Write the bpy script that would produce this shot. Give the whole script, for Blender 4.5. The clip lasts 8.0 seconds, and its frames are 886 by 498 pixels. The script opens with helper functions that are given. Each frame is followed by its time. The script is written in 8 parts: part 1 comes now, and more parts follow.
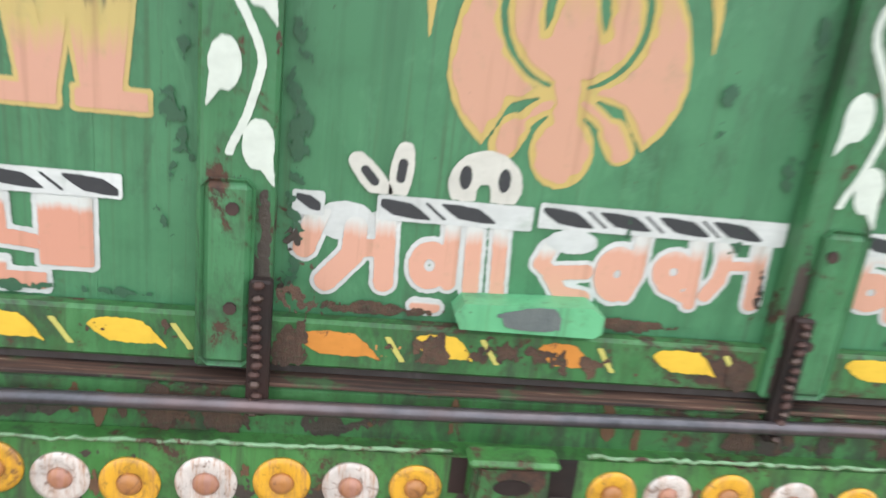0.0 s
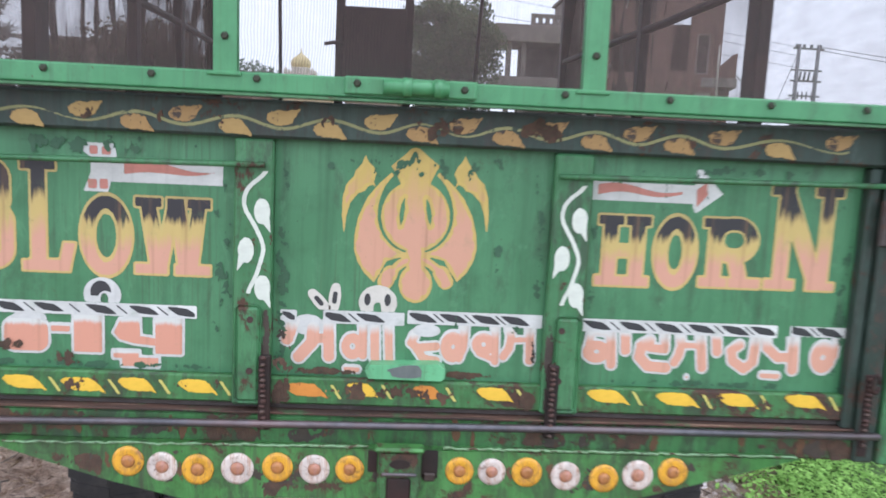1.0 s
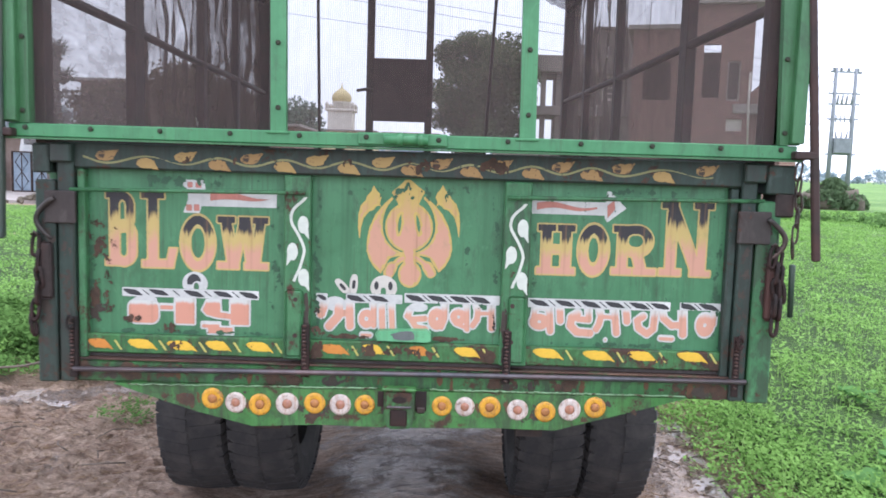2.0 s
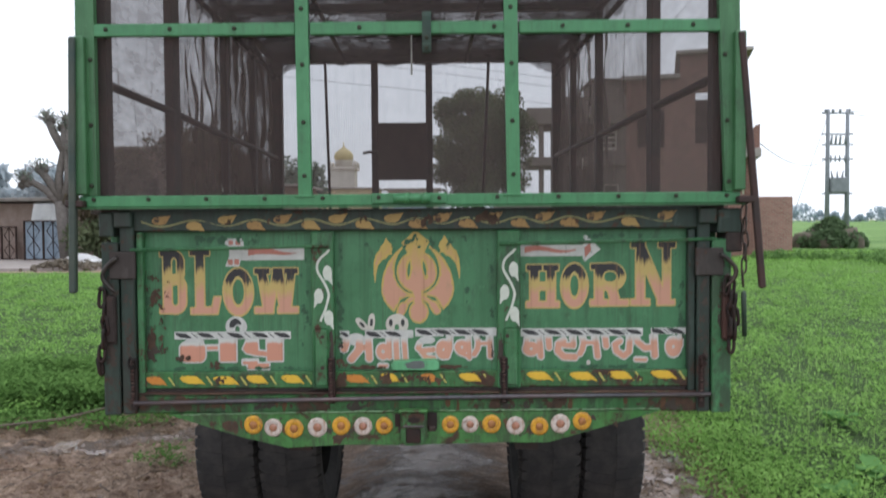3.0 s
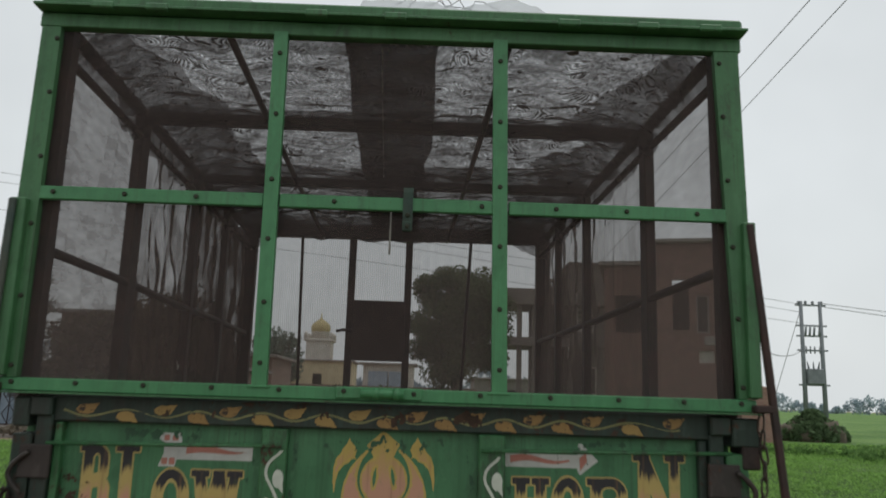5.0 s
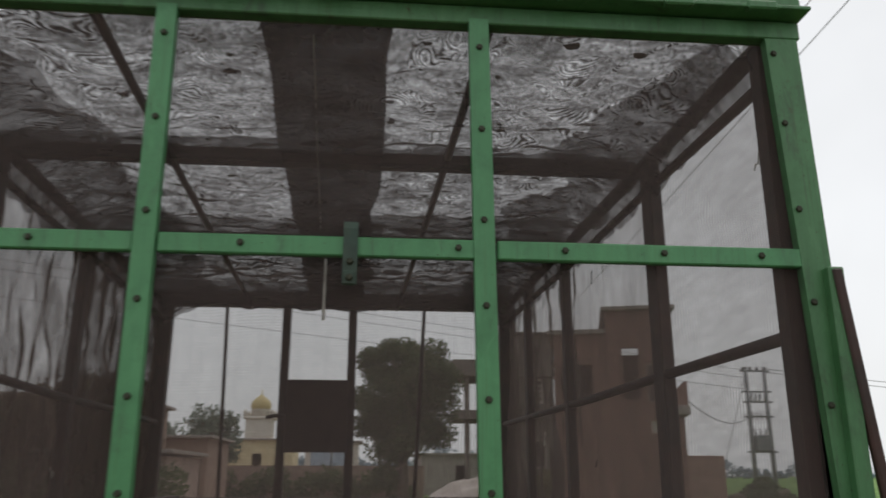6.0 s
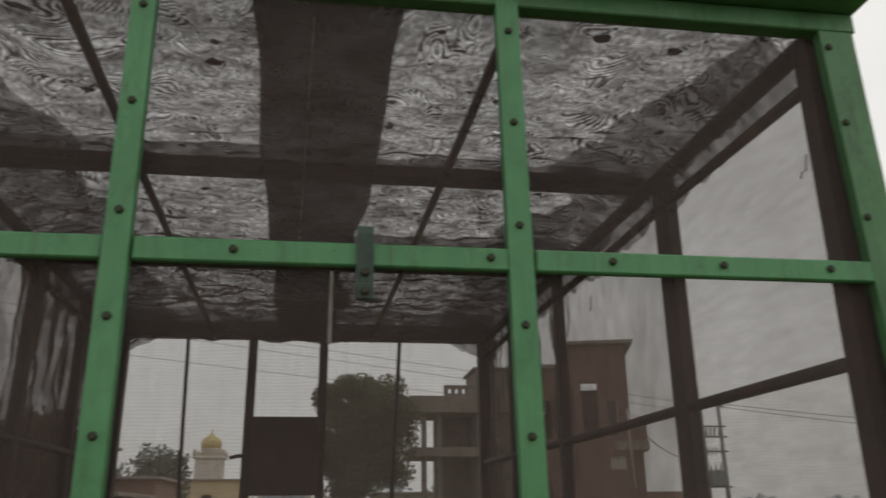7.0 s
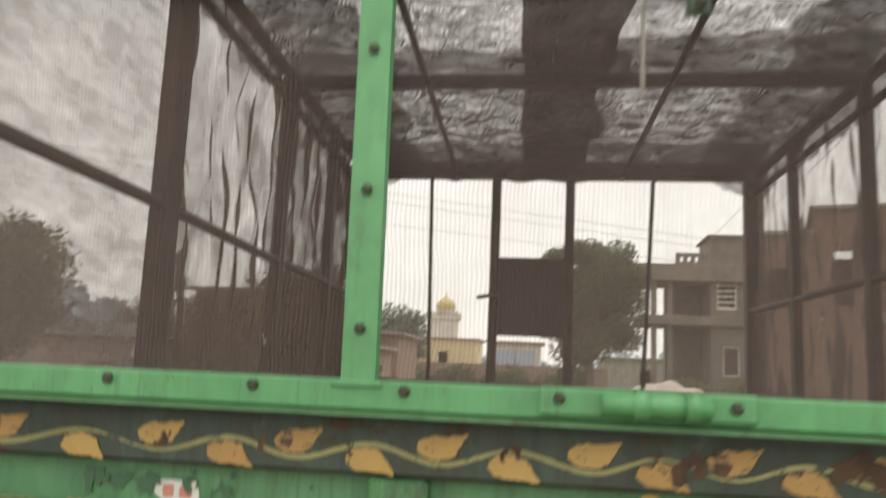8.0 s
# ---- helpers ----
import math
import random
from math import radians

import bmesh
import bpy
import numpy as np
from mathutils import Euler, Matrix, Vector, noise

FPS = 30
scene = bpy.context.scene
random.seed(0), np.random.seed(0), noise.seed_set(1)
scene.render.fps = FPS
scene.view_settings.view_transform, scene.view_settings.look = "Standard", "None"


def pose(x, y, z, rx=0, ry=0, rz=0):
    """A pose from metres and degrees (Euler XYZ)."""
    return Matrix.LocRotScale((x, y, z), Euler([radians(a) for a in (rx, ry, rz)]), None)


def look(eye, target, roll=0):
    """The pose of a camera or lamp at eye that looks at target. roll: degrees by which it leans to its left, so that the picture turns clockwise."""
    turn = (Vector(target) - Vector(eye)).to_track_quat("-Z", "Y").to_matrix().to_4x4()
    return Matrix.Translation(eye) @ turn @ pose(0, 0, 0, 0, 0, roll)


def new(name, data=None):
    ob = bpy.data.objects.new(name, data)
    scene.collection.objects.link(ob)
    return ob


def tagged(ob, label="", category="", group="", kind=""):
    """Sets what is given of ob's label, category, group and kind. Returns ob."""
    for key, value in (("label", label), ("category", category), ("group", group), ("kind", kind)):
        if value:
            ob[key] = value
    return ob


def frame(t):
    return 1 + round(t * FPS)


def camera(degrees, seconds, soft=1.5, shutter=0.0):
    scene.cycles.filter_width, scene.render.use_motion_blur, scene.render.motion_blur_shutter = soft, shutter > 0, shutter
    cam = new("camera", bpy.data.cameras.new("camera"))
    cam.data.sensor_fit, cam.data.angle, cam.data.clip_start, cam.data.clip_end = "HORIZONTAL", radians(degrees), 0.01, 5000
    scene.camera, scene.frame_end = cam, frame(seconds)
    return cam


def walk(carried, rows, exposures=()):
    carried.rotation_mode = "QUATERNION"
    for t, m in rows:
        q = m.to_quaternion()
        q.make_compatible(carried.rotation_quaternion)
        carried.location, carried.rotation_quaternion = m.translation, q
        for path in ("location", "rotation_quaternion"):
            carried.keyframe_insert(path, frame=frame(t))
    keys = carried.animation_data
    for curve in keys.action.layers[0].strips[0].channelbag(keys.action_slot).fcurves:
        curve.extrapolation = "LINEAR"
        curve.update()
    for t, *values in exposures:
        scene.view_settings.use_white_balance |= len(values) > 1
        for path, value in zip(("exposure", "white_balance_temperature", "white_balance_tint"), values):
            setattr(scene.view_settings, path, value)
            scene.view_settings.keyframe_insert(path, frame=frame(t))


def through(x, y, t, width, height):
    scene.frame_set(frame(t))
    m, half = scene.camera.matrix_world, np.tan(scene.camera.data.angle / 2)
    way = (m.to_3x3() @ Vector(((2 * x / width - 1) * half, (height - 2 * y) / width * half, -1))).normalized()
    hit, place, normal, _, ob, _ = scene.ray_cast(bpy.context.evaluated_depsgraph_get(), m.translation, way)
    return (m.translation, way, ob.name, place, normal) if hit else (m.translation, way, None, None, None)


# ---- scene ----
cam = camera(58.5, 8.0, soft=1.7, shutter=0.4)
PATH = [
    (0, (-0.191, -0.815, 1.305), (0.042, 1.066, 0.669), 6.7),
    (0.5, (-0.067, -1.222, 1.354), (0.001, 0.744, 0.994), 4.9),
    (1, (-0.007, -1.633, 1.45), (0.096, 0.345, 1.177), 2.8),
    (1.5, (0.11, -2.051, 1.467), (0.15, -0.065, 1.232), 3.1),
    (1.7, (0.13, -2.176, 1.468), (0.146, -0.188, 1.251), 2.8),
    (2.8, (0.106, -2.711, 1.468), (0.093, -0.715, 1.334), -0.7),
    (3, (0.135, -2.768, 1.465), (0.117, -0.769, 1.396), -0.4),
    (3.5, (0.167, -2.885, 1.52), (0.127, -0.891, 1.66), -0.3),
    (4, (0.183, -2.902, 1.542), (0.154, -0.919, 1.8), -0.1),
    (4.5, (0.17, -2.807, 1.53), (0.168, -0.83, 1.832), 0.9),
    (4.7, (0.153, -2.688, 1.525), (0.173, -0.714, 1.843), 1.5),
    (5.8, (0.117, -1.794, 1.634), (0.212, 0.13, 2.171), 0.6),
    (6, (0.114, -1.685, 1.659), (0.283, 0.231, 2.208), 0.1),
    (6.5, (0.065, -1.495, 1.678), (0.425, 0.38, 2.274), -1.0),
    (7, (0.002, -1.419, 1.683), (0.281, 0.457, 2.317), -0.7),
    (7.5, (-0.087, -1.359, 1.676), (-0.114, 0.566, 2.221), 1.2),
    (8, (-0.117, -1.071, 1.574), (-0.391, 0.886, 1.881), 2.5),
]
# exposure follows the phone's own metering
EXPOSURES = [(0.0, 1.72, 6250, 10), (0.5, 1.78, 5800, 10), (1.0, 1.60, 5850, 16), (1.5, 1.72, 5800, 20), (3.0, 0.80, 6200, 13), (3.5, 0.12, 6350, 11), (4.0, -0.53, 6400, 8), (4.5, -0.40, 6550, 6), (6.0, 0.14, 6800, 11), (6.5, 0.05, 7000, 11), (7.0, 0.10, 7250, 11), (7.5, 0.97, 7400, 11), (8.0, 1.52, 7600, 11)]
walk(cam, [(t, look(eye, target, roll)) for t, eye, target, roll in PATH], EXPOSURES)

# ---- sky and sun ----
world = bpy.data.worlds.new("overcast_sky")
scene.world = world
world.use_nodes = True
wn, wl = world.node_tree.nodes, world.node_tree.links
wn.clear()
w_out, w_bg, w_sky = wn.new("ShaderNodeOutputWorld"), wn.new("ShaderNodeBackground"), wn.new("ShaderNodeTexSky")
w_sky.sky_type, w_sky.sun_disc = "NISHITA", False
w_sky.sun_elevation, w_sky.sun_rotation = radians(70), radians(70)
w_sky.air_density, w_sky.dust_density, w_sky.ozone_density = 1.0, 6.0, 1.0
w_mix = wn.new("ShaderNodeMix")
w_mix.data_type = "RGBA"
w_mix.inputs[0].default_value = 0.88
w_mix.inputs[7].default_value = (7.7, 8.1, 8.5, 1)
wl.new(w_sky.outputs[0], w_mix.inputs[6])
w_dir, w_cloud, w_soft, w_veil = wn.new("ShaderNodeTexCoord"), wn.new("ShaderNodeTexNoise"), wn.new("ShaderNodeMapRange"), wn.new("ShaderNodeVectorMath")
w_cloud.inputs["Scale"].default_value, w_cloud.inputs["Detail"].default_value = 2.4, 4.0
wl.new(w_dir.outputs["Generated"], w_cloud.inputs["Vector"])
w_soft.inputs[1].default_value, w_soft.inputs[2].default_value = 0.3, 0.7
w_soft.inputs[3].default_value, w_soft.inputs[4].default_value = 0.90, 1.10
wl.new(w_cloud.outputs[0], w_soft.inputs[0])
w_veil.operation = "SCALE"
wl.new(w_mix.outputs[2], w_veil.inputs[0])
wl.new(w_soft.outputs[0], w_veil.inputs["Scale"])
wl.new(w_veil.outputs[0], w_bg.inputs[0])
w_bg.inputs[1].default_value = 0.11
wl.new(w_bg.outputs[0], w_out.inputs[0])
sun_data = bpy.data.lights.new("sun", "SUN")
sun_data.energy, sun_data.angle, sun_data.color = 0.5, radians(40), (1, 0.97, 0.93)
sun = new("sun", sun_data)
sun.matrix_world = look((8, 4, 24), (0, 1, 1))


# ---- materials ----
def srgb(r, g, b):
    return tuple((c / 255 / 12.92) if c < 10 else ((c / 255 + 0.055) / 1.055) ** 2.4 for c in (r, g, b)) + (1,)


class Nodes:
    """A short way to wire one node material."""

    def __init__(self, name):
        self.mat = bpy.data.materials.new(name)
        self.mat.use_nodes = True
        self.tree = self.mat.node_tree
        self.tree.nodes.clear()
        self.coord = self.node("ShaderNodeTexCoord")
        self.out = self.node("ShaderNodeOutputMaterial")

    def node(self, kind, **values):
        n = self.tree.nodes.new(kind)
        for key, value in values.items():
            n.inputs[key.replace("_", " ")].default_value = value
        return n

    def link(self, a, b):
        self.tree.links.new(a, b)

    def stretch(self, x, y, z, source="Object"):
        m = self.node("ShaderNodeMapping")
        m.inputs["Scale"].default_value = (x, y, z)
        self.link(self.coord.outputs[source], m.inputs[0])
        return m.outputs[0]

    def noise(self, scale, detail=4.0, rough=0.6, vector=None, distort=0.0):
        n = self.node("ShaderNodeTexNoise", Scale=scale, Detail=detail, Roughness=rough, Distortion=distort)
        self.link(vector or self.coord.outputs["Object"], n.inputs["Vector"])
        return n.outputs[0]

    def ramp(self, value, low, high, a=0.0, b=1.0):
        n = self.node("ShaderNodeMapRange")
        n.inputs[1].default_value, n.inputs[2].default_value = low, high
        n.inputs[3].default_value, n.inputs[4].default_value = a, b
        self.link(value, n.inputs[0])
        return n.outputs[0]

    def math(self, op, a, b):
        n = self.node("ShaderNodeMath")
        n.operation = op
        for k, v in enumerate((a, b)):
            if isinstance(v, (int, float)):
                n.inputs[k].default_value = v
            else:
                self.link(v, n.inputs[k])
        return n.outputs[0]

    def mix(self, fac, a, b):
        n = self.node("ShaderNodeMix")
        n.data_type = "RGBA"
        for k, v in ((0, fac), (6, a), (7, b)):
            if isinstance(v, (int, float, tuple)):
                n.inputs[k].default_value = v
            else:
                self.link(v, n.inputs[k])
        return n.outputs[2]

    def surface(self, color, rough=0.6, metal=0.0, bump=None, height=0.2, distance=0.004, specular=0.5):
        p = self.node("ShaderNodeBsdfPrincipled", Metallic=metal)
        p.inputs["Specular IOR Level"].default_value = specular
        if isinstance(color, tuple):
            p.inputs["Base Color"].default_value = color
        else:
            self.link(color, p.inputs["Base Color"])
        if isinstance(rough, (int, float)):
            p.inputs["Roughness"].default_value = rough
        else:
            self.link(rough, p.inputs["Roughness"])
        if bump is not None:
            b = self.node("ShaderNodeBump", Strength=height, Distance=distance)
            self.link(bump, b.inputs["Height"])
            self.link(b.outputs[0], p.inputs["Normal"])
        self.link(p.outputs[0], self.out.inputs[0])
        return p

    def random(self):
        return self.node("ShaderNodeObjectInfo").outputs["Random"]


RUST = srgb(84, 58, 44)
RUST_DARK = srgb(46, 39, 35)


def painted_metal(name, color, wear=0.5, rough=0.45, streaks=0.5, pale=0.25, rust_scale=9.0, soot=0.0):
    """Brushed enamel on steel sheet: cloudy fading, brush marks, dirt runs, chips that show rust. wear 0..1."""
    m = Nodes(name)
    cloud = m.noise(3.1, 6, 0.65, None, 0.5)
    grain = m.noise(70, 5, 0.7)
    runs = m.noise(1.0, 6, 0.65, m.stretch(34, 34, 1.3))
    fine_runs = m.noise(1.0, 4, 0.6, m.stretch(120, 120, 3.0))
    light = tuple(min(1, c * 1.35 + 0.025) for c in color[:3]) + (1,)
    dark = tuple(c * 0.55 for c in color[:3]) + (1,)
    grime = (color[0] * 0.75 + 0.012, color[1] * 0.5 + 0.008, color[2] * 0.45 + 0.006, 1)
    base = m.mix(m.ramp(cloud, 0.36, 0.66, 0, pale * 3), color, light)
    base = m.mix(m.ramp(m.noise(11, 5, 0.7), 0.5, 0.72, 0, 0.45), base, dark)
    base = m.mix(m.math("MULTIPLY", m.ramp(runs, 0.47, 0.72), streaks), base, dark)
    base = m.mix(m.math("MULTIPLY", m.ramp(m.math("ADD", fine_runs, m.math("MULTIPLY", cloud, 0.5)), 0.82, 0.98), streaks), base, grime)
    # brushed-on patches, worn pale dabs and sooty smears
    dabs = m.noise(1.0, 5, 0.65, m.stretch(26, 26, 11), 0.6)
    base = m.mix(m.ramp(dabs, 0.56, 0.66, 0, 0.3 + 0.6 * wear), base, light)
    smear = m.noise(1.0, 7, 0.72, m.stretch(13, 13, 4.5), 0.9)
    base = m.mix(m.ramp(m.math("ADD", smear, m.math("MULTIPLY", grain, 0.2)), 0.64 - soot, 0.76 - soot, 0, min(0.9, 0.30 + 0.5 * wear + soot * 2)), base, (0.030, 0.027, 0.022, 1))
    drips = m.noise(1.0, 3, 0.5, m.stretch(70, 70, 2.2), 0.3)
    base = m.mix(m.ramp(drips, 0.63, 0.70, 0, 0.25 + 0.45 * wear), base, (0.045, 0.038, 0.028, 1))
    big = m.noise(rust_scale, 8, 0.75, None, 0.5)
    total = m.math("ADD", big, m.math("MULTIPLY", grain, 0.28))
    mask = m.ramp(total, 0.86 - 0.26 * wear, 0.89 - 0.25 * wear)
    specks = m.ramp(m.noise(150, 2, 0.5), 0.735, 0.755)
    mask = m.math("MAXIMUM", mask, m.math("MULTIPLY", specks, 0.8))
    rusty = m.mix(m.ramp(grain, 0.35, 0.65), RUST_DARK, RUST)
    halo = m.ramp(total, 0.80 - 0.26 * wear, 0.87 - 0.26 * wear, 0, 0.55)
    col = m.mix(mask, m.mix(halo, base, grime), rusty)
    rgh = m.ramp(m.math("ADD", mask, m.math("MULTIPLY", cloud, 0.3)), 0, 1, rough - 0.04, 0.88)
    m.surface(col, rgh, 0.0, m.math("ADD", m.math("MULTIPLY", mask, -0.6), m.math("ADD", m.math("MULTIPLY", grain, 0.3), m.math("MULTIPLY", runs, 0.3))), 0.3, 0.002)
    return m.mat


def sign_paint(name, color, peel=0.3, under=(0.03, 0.06, 0.03, 1), rough=0.5):
    """Hand-brushed signwriter's paint with brush marks and peeled flakes."""
    m = Nodes(name)
    brush = m.noise(1.0, 4, 0.6, m.stretch(40, 40, 150))
    cloud = m.noise(7, 5, 0.6)
    flake = m.noise(38, 6, 0.75, None, 0.6)
    light = tuple(min(1, c * 1.18 + 0.02) for c in color[:3]) + (1,)
    dark = tuple(c * 0.72 for c in color[:3]) + (1,)
    base = m.mix(m.ramp(cloud, 0.3, 0.7), dark, light)
    base = m.mix(m.ramp(brush, 0.45, 0.75, 0, 0.35), base, dark)
    off = m.ramp(m.math("ADD", flake, m.math("MULTIPLY", cloud, 0.5)), 1.02 - 0.24 * peel, 1.06 - 0.24 * peel)
    runs = m.noise(1.0, 4, 0.6, m.stretch(58, 58, 2.6))
    base = m.mix(m.ramp(runs, 0.56, 0.72, 0, 0.32), base, tuple(c * 0.45 + 0.02 for c in color[:3]) + (1,))
    thin = m.noise(21, 5, 0.7)
    base = m.mix(m.ramp(thin, 0.56, 0.74, 0, 0.30), base, srgb(92, 122, 88))
    m.surface(m.mix(off, base, under), rough, 0, brush, 0.15, 0.001)
    return m.mat


def faded_letter(name, levels, wobble=0.10, freq=60):
    """Letters blended by brush from one colour at the foot to another at the head, in the letter's own height."""
    m = Nodes(name)
    sep = m.node("ShaderNodeSeparateXYZ")
    m.link(m.coord.outputs["Generated"], sep.inputs[0])
    strokes = m.noise(1.0, 4, 0.7, m.stretch(freq * 1.6, freq, 5))
    h = m.math("ADD", sep.outputs[2], m.math("MULTIPLY", m.math("SUBTRACT", strokes, 0.5), wobble * 4))
    col = levels[0][1]
    for start, c, soft in levels[1:]:
        col = m.mix(m.ramp(h, start - soft, start + soft), col, c)
    cloud = m.noise(16, 5, 0.7)
    col = m.mix(m.ramp(cloud, 0.62, 0.78, 0, 0.5), col, srgb(150, 92, 70))
    runs = m.noise(1.0, 4, 0.6, m.stretch(60, 60, 2.2))
    col = m.mix(m.ramp(runs, 0.55, 0.72, 0, 0.38), col, srgb(132, 96, 66))
    thin = m.noise(19, 5, 0.72)
    col = m.mix(m.ramp(thin, 0.55, 0.76, 0, 0.38), col, srgb(96, 124, 84))
    fleck = m.noise(85, 4, 0.7)
    col = m.mix(m.ramp(m.math("ADD", fleck, m.math("MULTIPLY", thin, 0.4)), 0.90, 0.94, 0, 0.8), col, srgb(92, 84, 58))
    m.surface(col, 0.5, 0, strokes, 0.12, 0.001)
    return m.mat


M_PANEL = painted_metal("faded_green_enamel", srgb(64, 116, 77), 0.16, 0.42, 0.6, 0.16)
M_FRAME = painted_metal("worn_green_enamel", srgb(56, 108, 66), 0.45, 0.45, 0.6, 0.2, 9.0, 0.05)
M_BEAM = painted_metal("rusting_green_enamel", srgb(52, 104, 52), 0.66, 0.55, 0.8, 0.25, 6, 0.06)
M_BAND = painted_metal("dirty_dark_green_enamel", srgb(36, 54, 44), 0.5, 0.55, 0.9, 0.22, 9, 0.05)
M_CAGE = painted_metal("bright_green_enamel", srgb(66, 128, 82), 0.0, 0.38, 0.35, 0.15)
M_CAGE_OLD = painted_metal("dull_green_enamel", srgb(60, 108, 66), 0.2, 0.45, 0.5, 0.2)
M_SEAM = painted_metal("pale_weld_paint", srgb(104, 136, 98), 0.62, 0.5, 0.6, 0.3, 16)
M_APRON = painted_metal("chipped_green_enamel", srgb(58, 112, 50), 0.5, 0.5, 0.7, 0.25, 8, 0.05)
M_RUSTPLATE = painted_metal("rust_brown_plate", srgb(56, 48, 44), 0.5, 0.75, 0.4, 0.2)


def rust_lip():
    """Bare rusted edge with long scraped streaks."""
    m = Nodes("rust_streaked_lip")
    streak, blot = m.noise(1.0, 5, 0.7, m.stretch(5, 160, 160), 0.4), m.noise(14, 6, 0.7)
    col = m.mix(m.ramp(streak, 0.38, 0.6), srgb(40, 30, 26), srgb(96, 68, 54))
    col = m.mix(m.ramp(streak, 0.62, 0.68, 0, 0.8), col, srgb(168, 140, 116))
    col = m.mix(m.ramp(blot, 0.56, 0.66, 0, 0.8), col, srgb(58, 92, 54))
    m.surface(col, 0.8, 0, streak, 0.4, 0.002)
    return m.mat


M_LIP = rust_lip()
M_WHITE = sign_paint("white_sign_paint", srgb(200, 200, 194), 0.25, srgb(120, 110, 90))
M_VINE_WHITE = sign_paint("white_vine_paint", srgb(204, 208, 194), 0.2, srgb(96, 130, 84))
M_OCHRE = sign_paint("ochre_leaf_paint", srgb(170, 138, 76), 0.75, srgb(70, 56, 40))
M_OCHRE_OLD = sign_paint("flaking_ochre_paint", srgb(160, 124, 68), 1.0, srgb(62, 48, 38))
M_STALK = sign_paint("pale_stalk_paint", srgb(134, 132, 82), 0.75, srgb(52, 66, 50))
M_RED = sign_paint("brick_red_paint", srgb(188, 122, 106), 0.2)
M_CREAMWHITE = sign_paint("yellowed_white_sign_paint", srgb(202, 197, 184), 0.3, srgb(120, 110, 90))
M_BLACK = sign_paint("black_sign_paint", srgb(46, 46, 48), 0.12, srgb(120, 116, 108))
M_CHEVRON = sign_paint("chevron_yellow_paint", srgb(228, 184, 52), 0.38, srgb(110, 62, 36))
M_CHEVRON_OLD = sign_paint("rusty_chevron_paint", srgb(206, 132, 48), 0.8, srgb(92, 58, 42))
M_TICK = sign_paint("pale_slash_paint", srgb(196, 186, 96), 0.6, srgb(60, 100, 60))
M_LETTER = faded_letter("blended_letter_paint", [(0, srgb(196, 146, 122)), (0.42, srgb(186, 162, 98), 0.10), (0.70, srgb(44, 42, 44), 0.05)])
M_OUTLINE = faded_letter("letter_outline_paint", [(0, srgb(190, 164, 100)), (0.55, srgb(182, 164, 100), 0.2), (0.9, srgb(168, 148, 92), 0.1)])
M_EMBLEM = faded_letter("blended_emblem_paint", [(0, srgb(192, 144, 118)), (0.70, srgb(184, 158, 84), 0.16)], 0.12, 30)
M_EMBLEM_EDGE = faded_letter("emblem_edge_paint", [(0, srgb(186, 160, 92)), (0.5, srgb(188, 162, 86), 0.2)], 0.1, 30)


def iron(name, color, rough=0.7, metal=0.3):
    m = Nodes(name)
    a, b = m.noise(30, 6, 0.7), m.noise(5, 4, 0.6)
    dark = tuple(c * 0.55 for c in color[:3]) + (1,)
    warm = (min(1, color[0] * 1.5 + 0.02), color[1] * 1.15, color[2], 1)
    m.surface(m.mix(m.ramp(b, 0.4, 0.7, 0, 0.8), m.mix(m.ramp(a, 0.35, 0.65), dark, color), warm), rough, metal, a, 0.4, 0.002)
    return m.mat


M_IRON = iron("rusted_iron", srgb(42, 37, 34))
M_DARKIRON = iron("dark_weathered_iron", srgb(64, 54, 50))
M_CAGEIRON = iron("brown_steel_tube", srgb(50, 43, 40), 0.65, 0.1)
M_BOLT = iron("bolt_head", srgb(46, 58, 46), 0.6, 0.4)
M_CHAIN = iron("chain_steel", srgb(76, 72, 68), 0.5, 0.6)
M_ROD = iron("grey_worn_rod", srgb(96, 94, 98), 0.34, 0.55)
M_BARGREY = iron("grey_green_bar", srgb(56, 76, 70), 0.55, 0.1)
M_LATCH = iron("dark_green_latch", srgb(44, 70, 58), 0.55, 0.1)


def disc_mat(name, color):
    m = Nodes(name)
    shift = m.node("ShaderNodeVectorMath")
    m.link(m.coord.outputs["Object"], shift.inputs[0])
    m.link(m.random(), shift.inputs[1])
    own = shift.outputs[0]
    a, b = m.noise(60, 5, 0.7, own), m.noise(22, 4, 0.6, own)
    col = m.mix(m.ramp(b, 0.48, 0.68, 0, 0.8), color, tuple(c * 0.6 for c in color[:3]) + (1,))
    runs = m.noise(1.0, 5, 0.7, m.stretch(90, 90, 14))
    col = m.mix(m.ramp(runs, 0.48, 0.64, 0, 0.75), col, srgb(158, 106, 66))
    splash = m.noise(48, 6, 0.75, own, 1.5)
    col = m.mix(m.ramp(splash, 0.54, 0.64, 0, 0.7), col, srgb(100, 66, 46))
    col = m.mix(m.ramp(a, 0.62, 0.66, 0, 0.8), col, srgb(96, 66, 50))
    m.surface(col, 0.45, 0, a, 0.2, 0.001)
    return m.mat


M_DISC_Y = disc_mat("amber_disc_paint", srgb(214, 158, 44))
M_DISC_W = disc_mat("white_disc_paint", srgb(204, 192, 182))
M_HUB = disc_mat("rusty_hub_paint", srgb(168, 112, 58))
M_HUB_P = disc_mat("pink_hub_paint", srgb(172, 122, 102))


